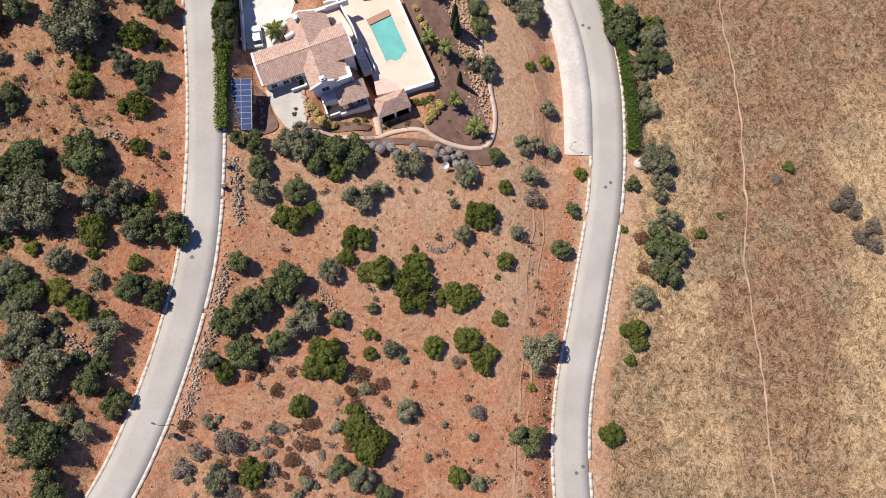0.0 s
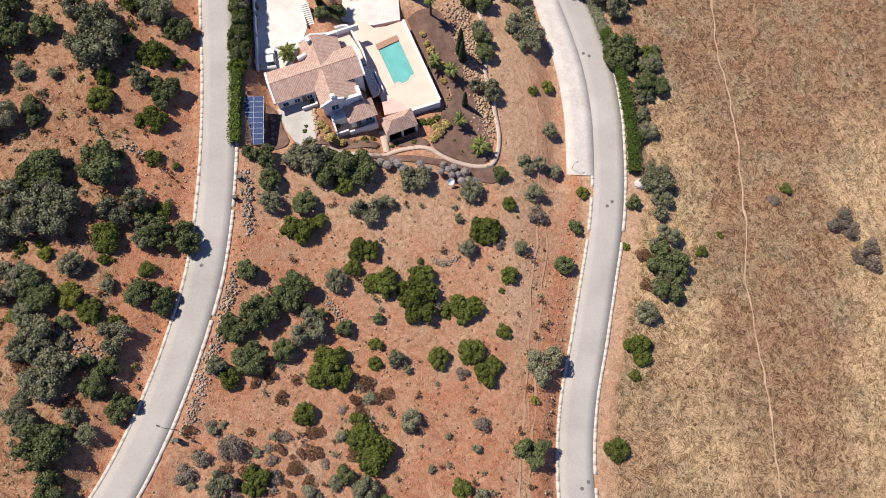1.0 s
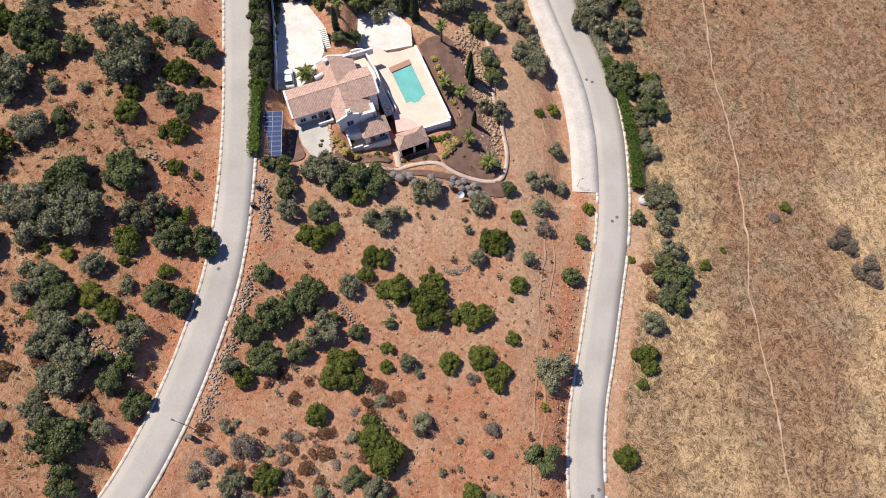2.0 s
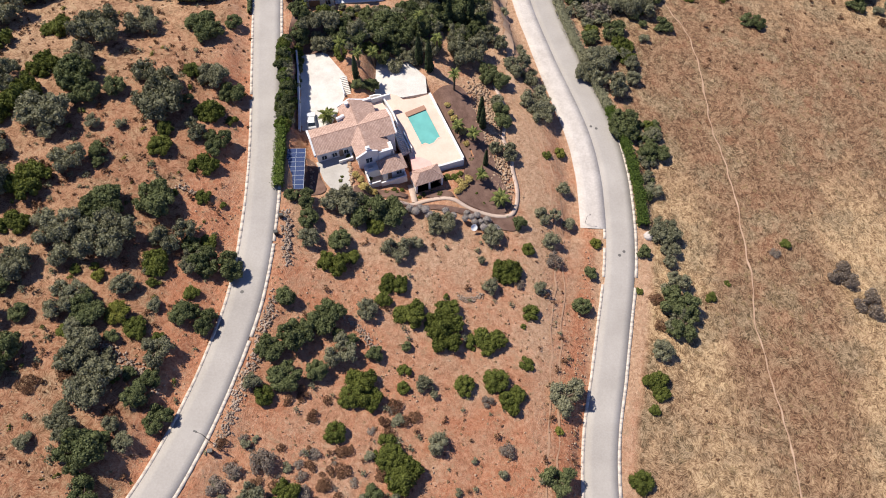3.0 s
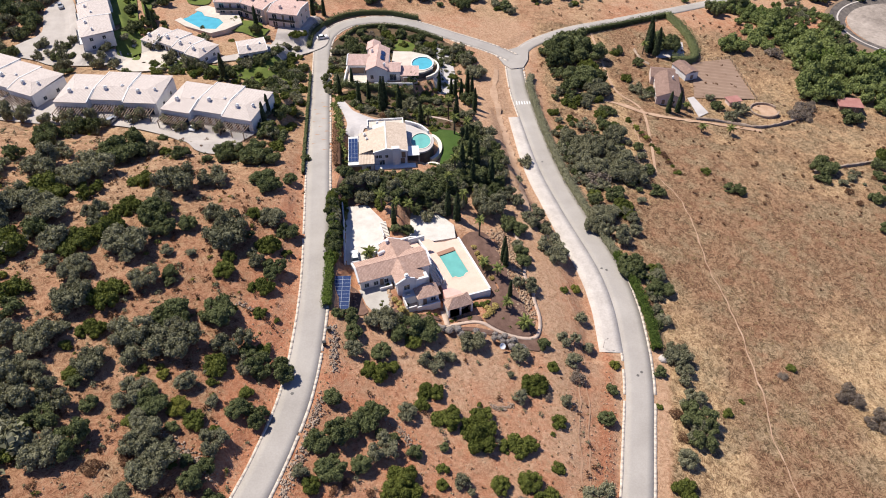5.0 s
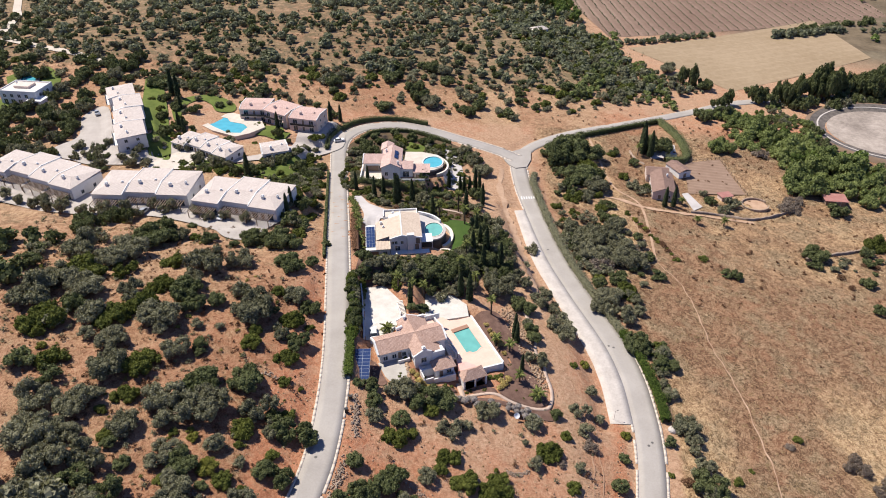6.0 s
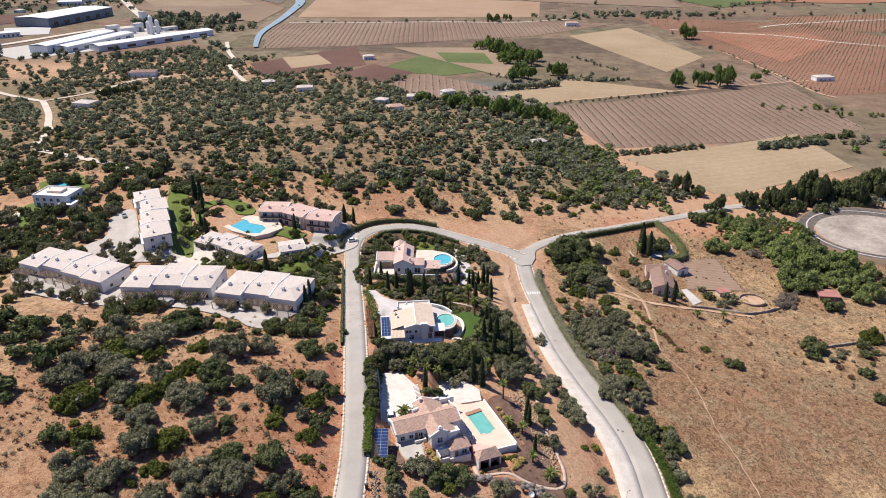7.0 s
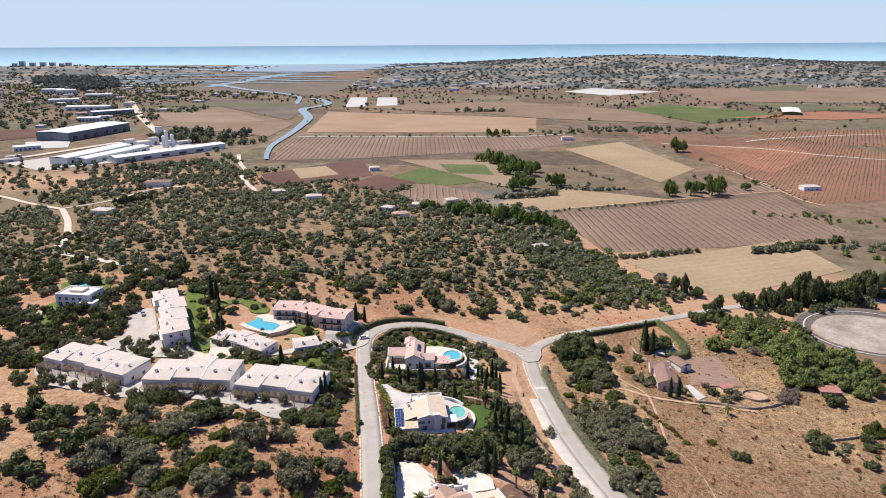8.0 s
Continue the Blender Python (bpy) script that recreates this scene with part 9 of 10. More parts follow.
for x, y in [(-202.0, 201.1), (-188.6, 188.5), (-184.1, 193.6), (-179.3, 198.7), (-176.8, 209.5), (-187.0, 227.0), (-184.7, 233.6), (-184.0, 244.2), (-184.0, 203.8), (-194.9, 206.4), (-177.0, 183.6), (-192.8, 183.2), (-183.3, 178.1), (-174.3, 221.2), (-195.2, 263.9), (-183.4, 255.8), (-173.7, 252.2), (-228.3, 249.0), (-228.3, 256.9),
             (-178, 192), (-172, 200), (-176, 170), (-186, 172), (-196, 176), (-206, 184), (-214, 192), (-206, 166), (-190, 160), (-180, 154), (-200, 152), (-214, 172), (-168, 232), (-176, 238), (-170, 244), (-180, 262), (-222, 206), (-232, 216), (-240, 240), (-226, 186), (-218, 158)]:
    one_plant(PLANTS.choice(["carob", "carob", "olive"]), x, y, PLANTS.uniform(3.0, 4.6), "wood west of the houses", 1.15)
for x, y, r in [(-52, 185, 3), (-49, 178, 3.4), (-46, 186, 3), (-52, 172, 2.4), (-44, 180, 3), (-40, 188, 2), (-36, 192, 2.4), (-30, 194, 2), (-24, 190, 3.2), (-22, 184, 4), (-26, 182, 2.4), (-17, 180, 2.4), (-13, 184, 2.4), (-18, 192, 2), (-6, 185, 4), (-3, 176, 4.2), (-11, 172, 2), (-8, 166, 1.8), (-14, 165, 1.6), (-20, 156, 1.8), (-16, 154, 2), (-22, 151, 2.2), (-49, 156, 2.6), (-48, 144, 1.8), (-45, 147, 2.2),
                (-36, 141, 2.2), (-25, 142, 3), (-21, 139, 2.8), (-30, 134, 1.6), (-37, 136, 2), (-41, 138, 1.6), (-17, 127, 1.6), (-15, 142, 2.4), (-6, 142, 2.8), (-4, 132, 3), (-2, 122, 4), (-7, 113, 4.2), (-3, 109, 4), (-11, 101, 4), (-16, 98, 3.4), (-22, 96, 3), (-36, 95, 3), (-41, 95, 2.4), (-30, 93.5, 2.8), (-25, 93, 2.6), (-2, 114, 3)]:
    one_plant(PLANTS.choice(["carob", "olive", "carob"]) if r > 2.3 else "lentisk", x, y, r, "planting round the villas")
for x, y, r in [(-172.2, 124.9, 2.8), (-160.7, 121.1, 3.2), (-144.2, 121.4, 2.5), (-137.3, 120.9, 2.3), (-125.0, 117.0, 2.6), (-111.5, 114.9, 2.2), (-103.8, 117.4, 2.6), (-89.2, 112.9, 2.3), (-158.1, 173.6, 1.8), (-152.5, 168.8, 2.3), (-146.9, 166.6, 2.5), (-132.0, 169.5, 2.0), (-109.8, 166.0, 2.8), (-101.9, 163.8, 2.8), (-82.1, 164.0, 2.6)]:
    one_plant("olive", x, y, r, "olives of the holiday houses", 1.45)
for x, y, r in [(-115.0, 111.9, 3.6), (-120.7, 101.9, 3.3), (-116.6, 104.7, 2.8), (-100.6, 107.6, 2.4), (-164.8, 168.0, 2.6), (-159.2, 112.2, 2.2), (-150.7, 238.7, 2.7), (-124.5, 211.3, 2.8), (-125.9, 197.9, 2.7), (-139.8, 240.0, 2.4), (-130.7, 233.2, 2.9), (-131.8, 247.0, 2.7), (-173.0, 256.2, 4.5), (-166.5, 254.7, 4.4), (-167.8, 266.4, 4.6), (-172.4, 247.1, 3.1), (-101.1, 162.2, 2.4), (-93.3, 158.1, 2.3), (-147.3, 236.8, 2.4), (-167.4, 186.5, 2.7), (-168.8, 181.6, 2.7)]:
    one_plant("carob", x, y, r, "dark trees of the holiday houses", 1.3)
WEST = random.Random(88)
west_wood = []
while len(west_wood) < 80:
    x, y = WEST.uniform(-255, -163), WEST.uniform(146, 275)
    if y - 150 > -1.25 * (x + 165) + 45 or y - 150 < -1.1 * (x + 165) - 48 or (abs(x + 203) < 15 and abs(y - 226) < 13) or (abs(x + 225) < 9 and abs(y - 266) < 12) or x > -172 and y > 200:
        continue
    if all((x - a) ** 2 + (y - b) ** 2 > 22 for a, b in west_wood):
        west_wood.append((x, y))
        one_plant(WEST.choice(["carob", "carob", "olive"]), x, y, WEST.uniform(2.4, 4.2), "wood west of the houses", 1.2)


def open_ground(x, y, gap=1.5):
    for line, rz, half in ROADS:
        if np.min((line[:, 0] - x) ** 2 + (line[:, 1] - y) ** 2) < (half + gap) ** 2:
            return False
    return True


# thickets beside the lower lane and dense trees round the holiday houses
KEEP_CLEAR = [(-96, 121, 34, 17), (-148, 136, 24, 17), (-146, 196, 17, 32), (-86, 205, 22, 11), (-103, 176, 24, 12), (-203, 226, 13, 11), (-112, 205, 20, 14), (-225, 266, 8, 12), (-130, 165, 16, 12)]
GROVE = random.Random(303)
spots = []
for n, x0, x1, y0, y1, lo, hi in ((46, -250, -168, 130, 262, 2.2, 4.2), (26, -74, -62, 108, 192, 1.6, 2.8), (30, -176, -120, 222, 262, 1.8, 3.2), (34, -150, -100, 150, 232, 1.3, 2.2), (64, 22, 52, 92, 170, 1.2, 2.8), (26, 38, 46, 30, 75, 0.8, 1.8)):
    got = 0
    for k in range(1500):
        x, y, r = GROVE.uniform(x0, x1), GROVE.uniform(y0, y1), GROVE.uniform(lo, hi)
        if x > 20 and x > 53 - 0.22 * abs(y - 118):
            continue
        if not open_ground(x, y, 2.6 + r * 0.4) or any(abs(x - a) < c + r and abs(y - b) < d + r for a, b, c, d in KEEP_CLEAR) and n != 34:
            continue
        if n == 34 and any(abs(x - a) < c * 0.8 and abs(y - b) < d * 0.55 for a, b, c, d in KEEP_CLEAR):
            continue
        if any((x - a) ** 2 + (y - b) ** 2 < (0.6 * (r + c)) ** 2 for a, b, c in spots):
            continue
        spots.append((x, y, r))
        one_plant(GROVE.choice(["carob", "olive", "carob", "lentisk", "olive"]), x, y, r, "thickets beyond the villas")
        got += 1
        if got == n:
            break

# ---- scrub on the hill beyond the bend
SCRUB = random.Random(77)


made = []
tries = 0
while len(made) < 1450 and tries < 40000:
    tries += 1
    x, y = SCRUB.uniform(-300, 130), SCRUB.uniform(222, 372)
    if y < 226 + max(0, x - 12) * 0.52 or y < 232 and x < -60 or x < -150 and y < 262 or x > 118 and y > 285 or y > 300 + 2.2 * max(0, 100 - x):
        continue
    dense = max(0, min(1, (x - 20) / 45)) * (y > 245)
    thick = 0.42 + 0.5 * noise.noise((x * 0.018, y * 0.018, 4.0)) + 0.8 * dense
    if y < 262 and -70 < x < 40:
        thick *= 0.3
    if SCRUB.random() > thick + 0.2 or not open_ground(x, y, 2.0):
        continue
    r = SCRUB.choice([1.1, 1.4, 1.8, 2.2, 2.7, 3.3, 4.2])
    if any((x - a) ** 2 + (y - b) ** 2 < ((0.62 - 0.15 * dense) * (r + c)) ** 2 for a, b, c in made):
        continue
    made.append((x, y, r))
made.sort(key=lambda q: q[1])
for x, y, r in made[:290]:
    kind = SCRUB.choice(["carob", "olive", "olive", "lentisk", "carob"])
    nm, label, cat, lumps, size, flat, core, stem, high = KINDS[kind]
    ob = new("maquis_shrub", SCRUB.choice(CROWNS[kind, "small"]))
    s = r * SCRUB.uniform(0.95, 1.1)
    ob.matrix_basis = pose(x, y, hz(x, y) - 0.05, 0, 0, SCRUB.uniform(0, 360)) @ Matrix.Diagonal((s, s, s * 1.05, 1))
    tagged(ob, {"carob": "dark green maquis shrub on red soil", "olive": "grey-green wild olive shrub on red soil", "lentisk": "bright green maquis shrub on red soil"}[kind], "shrub", "maquis of the far hill")


def clumps(name, rows, kind, label, category, quads=60, lumps=4, variants=6, seed=400, size=0.2, core=0.86):
    """Many small plants as one object; rows of x, y, radius, height factor."""
    rng = np.random.default_rng(seed)
    units = []
    for k in range(variants):
        v, f = crown_arrays(seed + k, lumps, quads, size, 0.9, core, 0.5)
        units.append((v, tri_quads(f)))
    rows = np.array(rows, float)
    z = height(rows[:, 0], rows[:, 1])
    vs, fs, base = [], [], 0
    for (x, y, r, t), zz in zip(rows, z):
        v, f = units[rng.integers(variants)]
        a = rng.uniform(0, 2 * np.pi)
        c, s = np.cos(a), np.sin(a)
        q = np.stack([(v[:, 0] * c - v[:, 1] * s) * r + x, (v[:, 0] * s + v[:, 1] * c) * r + y, v[:, 2] * r * t + zz - 0.05], 1)
        vs.append(q)
        fs.append(f + base)
        base += len(v)
    me = raw_mesh(name, np.concatenate(vs), np.concatenate(fs), LEAF[kind])
    return tagged(new(name, me), label, category, kind="stuff")


def sprinkle(n, xr, yr, keep, radius, seed, tall=(0.8, 1.2)):
    rng = random.Random(seed)
    out = []
    for k in range(n * 12):
        x, y = rng.uniform(*xr), rng.uniform(*yr)
        if keep(x, y, rng.random()):
            out.append((x, y, rng.uniform(*radius), rng.uniform(*tall)))
            if len(out) == n:
                break
    return out


def off_tracks(x, y):
    return all(np.min((line[:, 0] - x) ** 2 + (line[:, 1] - y) ** 2) > 70 for line in DUST_LINES)


def hill_wood(x, y, u):
    edge = 660 - 0.9 * (x + 100) if x > -260 else 760
    d = 0.55 + 0.6 * noise.noise((x * 0.012, y * 0.012, 9.0))
    return 372 < y < edge and u < d and off_fields(x, y) and not (x > 60 and y > 360) and off_tracks(x, y)


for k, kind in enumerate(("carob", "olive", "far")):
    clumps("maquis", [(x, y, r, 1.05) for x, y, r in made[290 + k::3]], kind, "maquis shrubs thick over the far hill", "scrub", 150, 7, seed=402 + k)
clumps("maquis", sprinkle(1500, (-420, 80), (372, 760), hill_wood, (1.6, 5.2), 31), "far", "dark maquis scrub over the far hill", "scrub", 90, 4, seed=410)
clumps("maquis", sprinkle(600, (-420, 60), (372, 700), hill_wood, (2.0, 4.6), 36), "olive", "grey-green wild olives over the far hill", "scrub", 90, 4, seed=415)
clumps("maquis", sprinkle(350, (-420, 60), (372, 700), hill_wood, (1.2, 2.8), 46), "lentisk", "bright green shrubs over the far hill", "scrub", 90, 4, seed=417)
clumps("maquis", sprinkle(130, (-260, 40), (255, 600), lambda x, y, u: y > 262 + 0.12 * abs(x + 60) and y < 600 - 0.9 * (x + 100) and off_fields(x, y) and off_tracks(x, y), (3.2, 5.6), 54, (0.8, 1.0)), "far", "large round wild olives over the far hill", "scrub", 220, 9, seed=419)
clumps("maquis", sprinkle(900, (-420, 60), (372, 700), hill_wood, (0.6, 1.6), 47), "dry", "low brown brush over the far hill", "scrub", 30, 3, seed=418)
clumps("maquis", sprinkle(420, (-520, -235), (150, 372), lambda x, y, u: u < 0.4 + 0.6 * noise.noise((x * 0.02, y * 0.02, 2.0)) and off_tracks(x, y), (1.6, 4.2), 32), "far", "dark maquis scrub on the western slope", "scrub", 90, 4, seed=420)
clumps("maquis", sprinkle(300, (-240, -85), (0, 92), lambda x, y, u: x < -128 + 0.1 * y, (1.8, 4.4), 33), "carob", "dense scrub on the upper slope", "scrub", 160, 6, seed=425)
clumps("maquis", sprinkle(160, (-150, -84), (-70, 10), lambda x, y, u: u < 0.8, (1.6, 4.0), 34), "olive", "dense scrub on the upper slope", "scrub", 160, 6, seed=428)
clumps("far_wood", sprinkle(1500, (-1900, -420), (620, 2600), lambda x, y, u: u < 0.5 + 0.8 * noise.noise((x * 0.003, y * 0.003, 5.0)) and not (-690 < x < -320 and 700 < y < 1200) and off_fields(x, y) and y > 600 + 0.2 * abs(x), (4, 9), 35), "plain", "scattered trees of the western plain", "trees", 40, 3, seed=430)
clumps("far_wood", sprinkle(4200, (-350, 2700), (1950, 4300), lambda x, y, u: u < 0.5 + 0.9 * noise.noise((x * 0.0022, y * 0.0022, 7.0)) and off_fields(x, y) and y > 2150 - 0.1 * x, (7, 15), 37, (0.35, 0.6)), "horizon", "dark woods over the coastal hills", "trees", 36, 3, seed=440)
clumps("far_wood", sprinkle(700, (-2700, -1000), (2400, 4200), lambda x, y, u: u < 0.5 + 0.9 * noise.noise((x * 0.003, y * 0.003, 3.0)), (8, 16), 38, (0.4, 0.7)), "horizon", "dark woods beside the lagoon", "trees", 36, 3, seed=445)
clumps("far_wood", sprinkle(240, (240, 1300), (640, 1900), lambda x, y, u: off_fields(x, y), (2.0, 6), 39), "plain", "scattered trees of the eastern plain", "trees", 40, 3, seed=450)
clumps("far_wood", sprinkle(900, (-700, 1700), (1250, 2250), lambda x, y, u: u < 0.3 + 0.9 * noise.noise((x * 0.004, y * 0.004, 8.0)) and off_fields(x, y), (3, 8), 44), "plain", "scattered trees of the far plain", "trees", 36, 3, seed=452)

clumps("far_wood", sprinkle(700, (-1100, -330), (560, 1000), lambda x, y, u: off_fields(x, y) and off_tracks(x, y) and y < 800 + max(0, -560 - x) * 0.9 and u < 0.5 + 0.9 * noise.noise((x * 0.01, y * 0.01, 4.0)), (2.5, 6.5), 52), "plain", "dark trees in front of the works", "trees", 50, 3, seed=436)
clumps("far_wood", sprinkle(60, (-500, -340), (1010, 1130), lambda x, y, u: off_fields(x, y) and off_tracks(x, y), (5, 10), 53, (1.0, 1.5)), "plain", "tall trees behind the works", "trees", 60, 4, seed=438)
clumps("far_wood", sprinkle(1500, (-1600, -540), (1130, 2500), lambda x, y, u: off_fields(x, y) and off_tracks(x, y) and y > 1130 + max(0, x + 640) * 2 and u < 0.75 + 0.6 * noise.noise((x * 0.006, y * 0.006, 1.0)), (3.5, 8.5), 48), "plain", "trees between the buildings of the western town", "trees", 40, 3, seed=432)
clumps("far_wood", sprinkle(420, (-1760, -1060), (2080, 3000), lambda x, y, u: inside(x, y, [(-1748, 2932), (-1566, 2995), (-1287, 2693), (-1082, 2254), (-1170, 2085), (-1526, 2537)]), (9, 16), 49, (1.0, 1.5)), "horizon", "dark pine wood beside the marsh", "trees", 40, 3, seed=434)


def along(points, gap, r, seed, jitter=1.5, tall=(0.9, 1.3)):
    rng = random.Random(seed)
    line = smooth(points, gap)
    return [(x + rng.uniform(-jitter, jitter), y + rng.uniform(-jitter, jitter), rng.uniform(*r), rng.uniform(*tall)) for x, y in line]


clumps("tree_belt", sprinkle(260, (-20, 90), (255, 430), lambda x, y, u: inside(x, y, [(48, 252), (84, 262), (76, 372), (20, 432), (-16, 396), (30, 330)]), (1.8, 4.2), 41), "far", "dense dark trees on the flank of the hill", "trees", 140, 6, seed=455)
clumps("tree_belt", sprinkle(120, (-20, 90), (255, 430), lambda x, y, u: inside(x, y, [(48, 252), (84, 262), (76, 372), (20, 432), (-16, 396), (30, 330)]), (1.8, 3.6), 42), "lentisk", "bright green shrubs on the flank of the hill", "trees", 140, 6, seed=457)
# low growth between the bushes of the near slopes
for k, (kind, n, xr, yr) in enumerate([("olive", 110, (-84, -48), (-40, 70)), ("dry", 130, (-84, -48), (-40, 70)), ("lentisk", 60, (-84, -48), (-40, 70)), ("dry", 110, (-36, 18), (-40, 40)), ("olive", 90, (-36, 18), (-40, 40)), ("olive", 330, (-135, -58), (30, 108)), ("dry", 330, (-135, -58), (30, 108)), ("broom", 70, (-135, -62), (30, 108)), ("dry", 650, (-240, 100), (228, 372)), ("olive", 650, (-240, 100), (228, 372)), ("dry", 260, (-135, -50), (-40, 40)), ("dry", 300, (20, 130), (95, 235))]):
    clumps("low_growth", sprinkle(n, xr, yr, lambda x, y, u: open_ground(x, y, 1.0), (0.35, 1.15), 140 + k), kind, "low dry growth between the bushes", "scrub", 44, 4, 5, 560 + 7 * k, 0.16, 0.5)
for x, y in [(-29.4, -7.2), (-31.7, -10.6), (-27.0, -5.4), (-24.2, -8.1), (-21.7, -4.5), (-18.1, -5.4), (-16.2, -8.1), (-22.7, -12.5), (-18.7, -12.5), (-28.2, -13.3), (-13.8, 1.0), (-14.8, 2.8), (-11.0, 2.0), (-18.3, -0.9), (-25.6, -10.4), (-30.2, -15.2), (-20.4, -9.6)]:
    one_plant(PLANTS.choice(["dry", "dry", "olive", "grey"]), x, y, PLANTS.uniform(0.7, 1.5), "low brush on the plot", 0.7)
for x, y in [(-68.6, 12.5), (-57.2, 5.7), (-61.1, 11.8), (-66.8, 5.5), (-61.8, 3.8), (-54.3, 0.5), (-58.8, -1.3), (-64.7, 8.1), (-57.2, 12.8), (-66.0, -0.5), (-55.9, -5.5), (-72, 3), (-70, -6), (-63, -8)]:
    one_plant(PLANTS.choice(["olive", "carob", "lentisk", "dry"]), x, y, PLANTS.uniform(0.9, 2.0), "low brush on the western slope", 0.85)
BRUSH = [(-41, -3), (-22, -4), (-20, -18), (-46, -19)]
grow(BRUSH, 46, ["dry", "grey", "dry", "olive", "grey"], 0.5, 1.5, "low brush on the plot", 0.75, 41, 0.8)
# reed bed and tree belts of the valley
clumps("reed_bed", along([(48, 262), (64, 292), (78, 330), (84, 372)], 1.2, (1.8, 3.2), 51, 6), "reed", "light green reeds along the ditch", "reeds", 120, 5, seed=460)
clumps("reed_bed", along([(88, 262), (92, 286), (86, 320)], 0.9, (1.6, 3.0), 52, 7), "reed", "light green reeds beside the branch lane", "reeds", 120, 5, seed=462)
clumps("reed_bed", along([(112, 232), (122, 214), (132, 200), (146, 196)], 1.2, (1.8, 3.0), 53, 5), "reed", "light green reeds below the pond", "reeds", 120, 5, seed=464)
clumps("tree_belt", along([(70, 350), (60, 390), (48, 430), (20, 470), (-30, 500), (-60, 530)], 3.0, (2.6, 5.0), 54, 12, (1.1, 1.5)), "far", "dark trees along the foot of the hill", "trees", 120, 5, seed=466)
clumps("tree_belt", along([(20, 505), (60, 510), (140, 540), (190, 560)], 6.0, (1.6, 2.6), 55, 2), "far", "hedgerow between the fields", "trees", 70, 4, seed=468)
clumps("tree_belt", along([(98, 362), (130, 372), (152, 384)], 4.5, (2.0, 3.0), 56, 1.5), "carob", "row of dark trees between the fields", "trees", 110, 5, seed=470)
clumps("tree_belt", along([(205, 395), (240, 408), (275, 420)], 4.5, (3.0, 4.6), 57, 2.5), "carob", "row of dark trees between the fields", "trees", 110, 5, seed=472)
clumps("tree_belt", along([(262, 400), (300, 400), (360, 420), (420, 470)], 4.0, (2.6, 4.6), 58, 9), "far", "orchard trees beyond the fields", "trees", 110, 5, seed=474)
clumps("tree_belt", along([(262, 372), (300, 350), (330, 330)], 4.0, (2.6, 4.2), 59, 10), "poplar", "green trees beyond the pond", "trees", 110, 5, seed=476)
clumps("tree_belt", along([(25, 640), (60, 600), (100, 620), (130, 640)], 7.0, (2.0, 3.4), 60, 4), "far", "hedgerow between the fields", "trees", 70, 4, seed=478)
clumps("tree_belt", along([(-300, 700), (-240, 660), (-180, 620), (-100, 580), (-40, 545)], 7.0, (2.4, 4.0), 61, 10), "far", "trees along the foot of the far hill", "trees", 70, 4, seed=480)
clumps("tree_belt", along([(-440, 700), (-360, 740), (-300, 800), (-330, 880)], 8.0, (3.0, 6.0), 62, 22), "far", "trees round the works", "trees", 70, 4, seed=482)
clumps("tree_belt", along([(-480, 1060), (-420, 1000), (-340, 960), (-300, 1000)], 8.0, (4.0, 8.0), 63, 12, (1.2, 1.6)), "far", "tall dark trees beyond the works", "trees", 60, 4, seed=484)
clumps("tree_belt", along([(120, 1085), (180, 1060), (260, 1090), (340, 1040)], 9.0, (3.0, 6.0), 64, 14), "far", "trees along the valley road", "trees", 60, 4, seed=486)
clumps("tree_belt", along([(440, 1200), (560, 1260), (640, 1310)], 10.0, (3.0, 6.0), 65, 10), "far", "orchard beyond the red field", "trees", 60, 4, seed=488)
for x, y, r, t in [(-16, 491, 8, 1.5), (-6, 486, 7, 1.4), (7, 483, 8, 1.6), (19, 463, 8, 1.7), (27, 470, 7, 1.6), (34, 462, 8, 1.6), (43, 448, 8, 1.6), (56, 446, 7.5, 1.5), (61, 423, 7, 1.4), (68, 407, 6.5, 1.3), (64, 436, 7, 1.4), (-40, 505, 7, 1.3), (32, 782, 9, 1.4), (20, 800, 9, 1.3), (46, 705, 8, 1.5), (40, 720, 8, 1.4), (58, 672, 7, 1.3), (96, 640, 7, 1.3), (203, 607, 7.5, 1.5), (226, 600, 7, 1.4), (246, 607, 9, 1.5), (289, 866, 11, 1.5), (300, 640, 5, 1)]:
    one_plant("poplar", x, y, r, "tall trees of the valley", t)
for x, y, r in [(142, 272, 5), (156, 270, 5.5), (178, 279, 7.5), (203, 284, 8), (222, 296, 8), (147, 269, 4), (153, 274, 4.5), (160, 279, 5), (168, 282, 6), (176, 284, 6), (184, 285, 6.5), (192, 288, 6), (200, 290, 6), (208, 292, 6.5), (217, 297, 6), (226, 303, 6), (236, 308, 6), (246, 315, 6), (124, 266, 3), (112, 292, 5), (118, 262, 4)]:
    one_plant("carob", x, y, r, "dark trees beside the pond", PLANTS.uniform(1.7, 2.7))
for x, y, r, t in [(31, 801, 8, 1.9), (38, 771, 8, 1.9), (46, 754, 8, 2.0), (52, 738, 8, 1.9), (57, 719, 8, 2.0), (63, 708, 8, 1.9), (70, 694, 8, 2.0), (77, 719, 7, 1.8), (52, 629, 8, 1.8), (60, 622, 8, 1.8), (44, 613, 8, 1.8), (90, 628, 8, 1.7), (86, 641, 7, 1.7),
                   (194, 585, 7, 1.9), (215, 585, 7.5, 1.8), (235, 585, 8.5, 2.2), (244, 590, 7, 2.0), (279, 611, 5, 1.6), (42, 1036, 5, 2.2), (48, 1036, 4, 2.0), (54, 1035, 5, 2.2), (68, 1049, 5, 2.0), (76, 1055, 4, 2.0)]:
    one_plant("poplar", x, y, r, "tall trees of the valley", t)
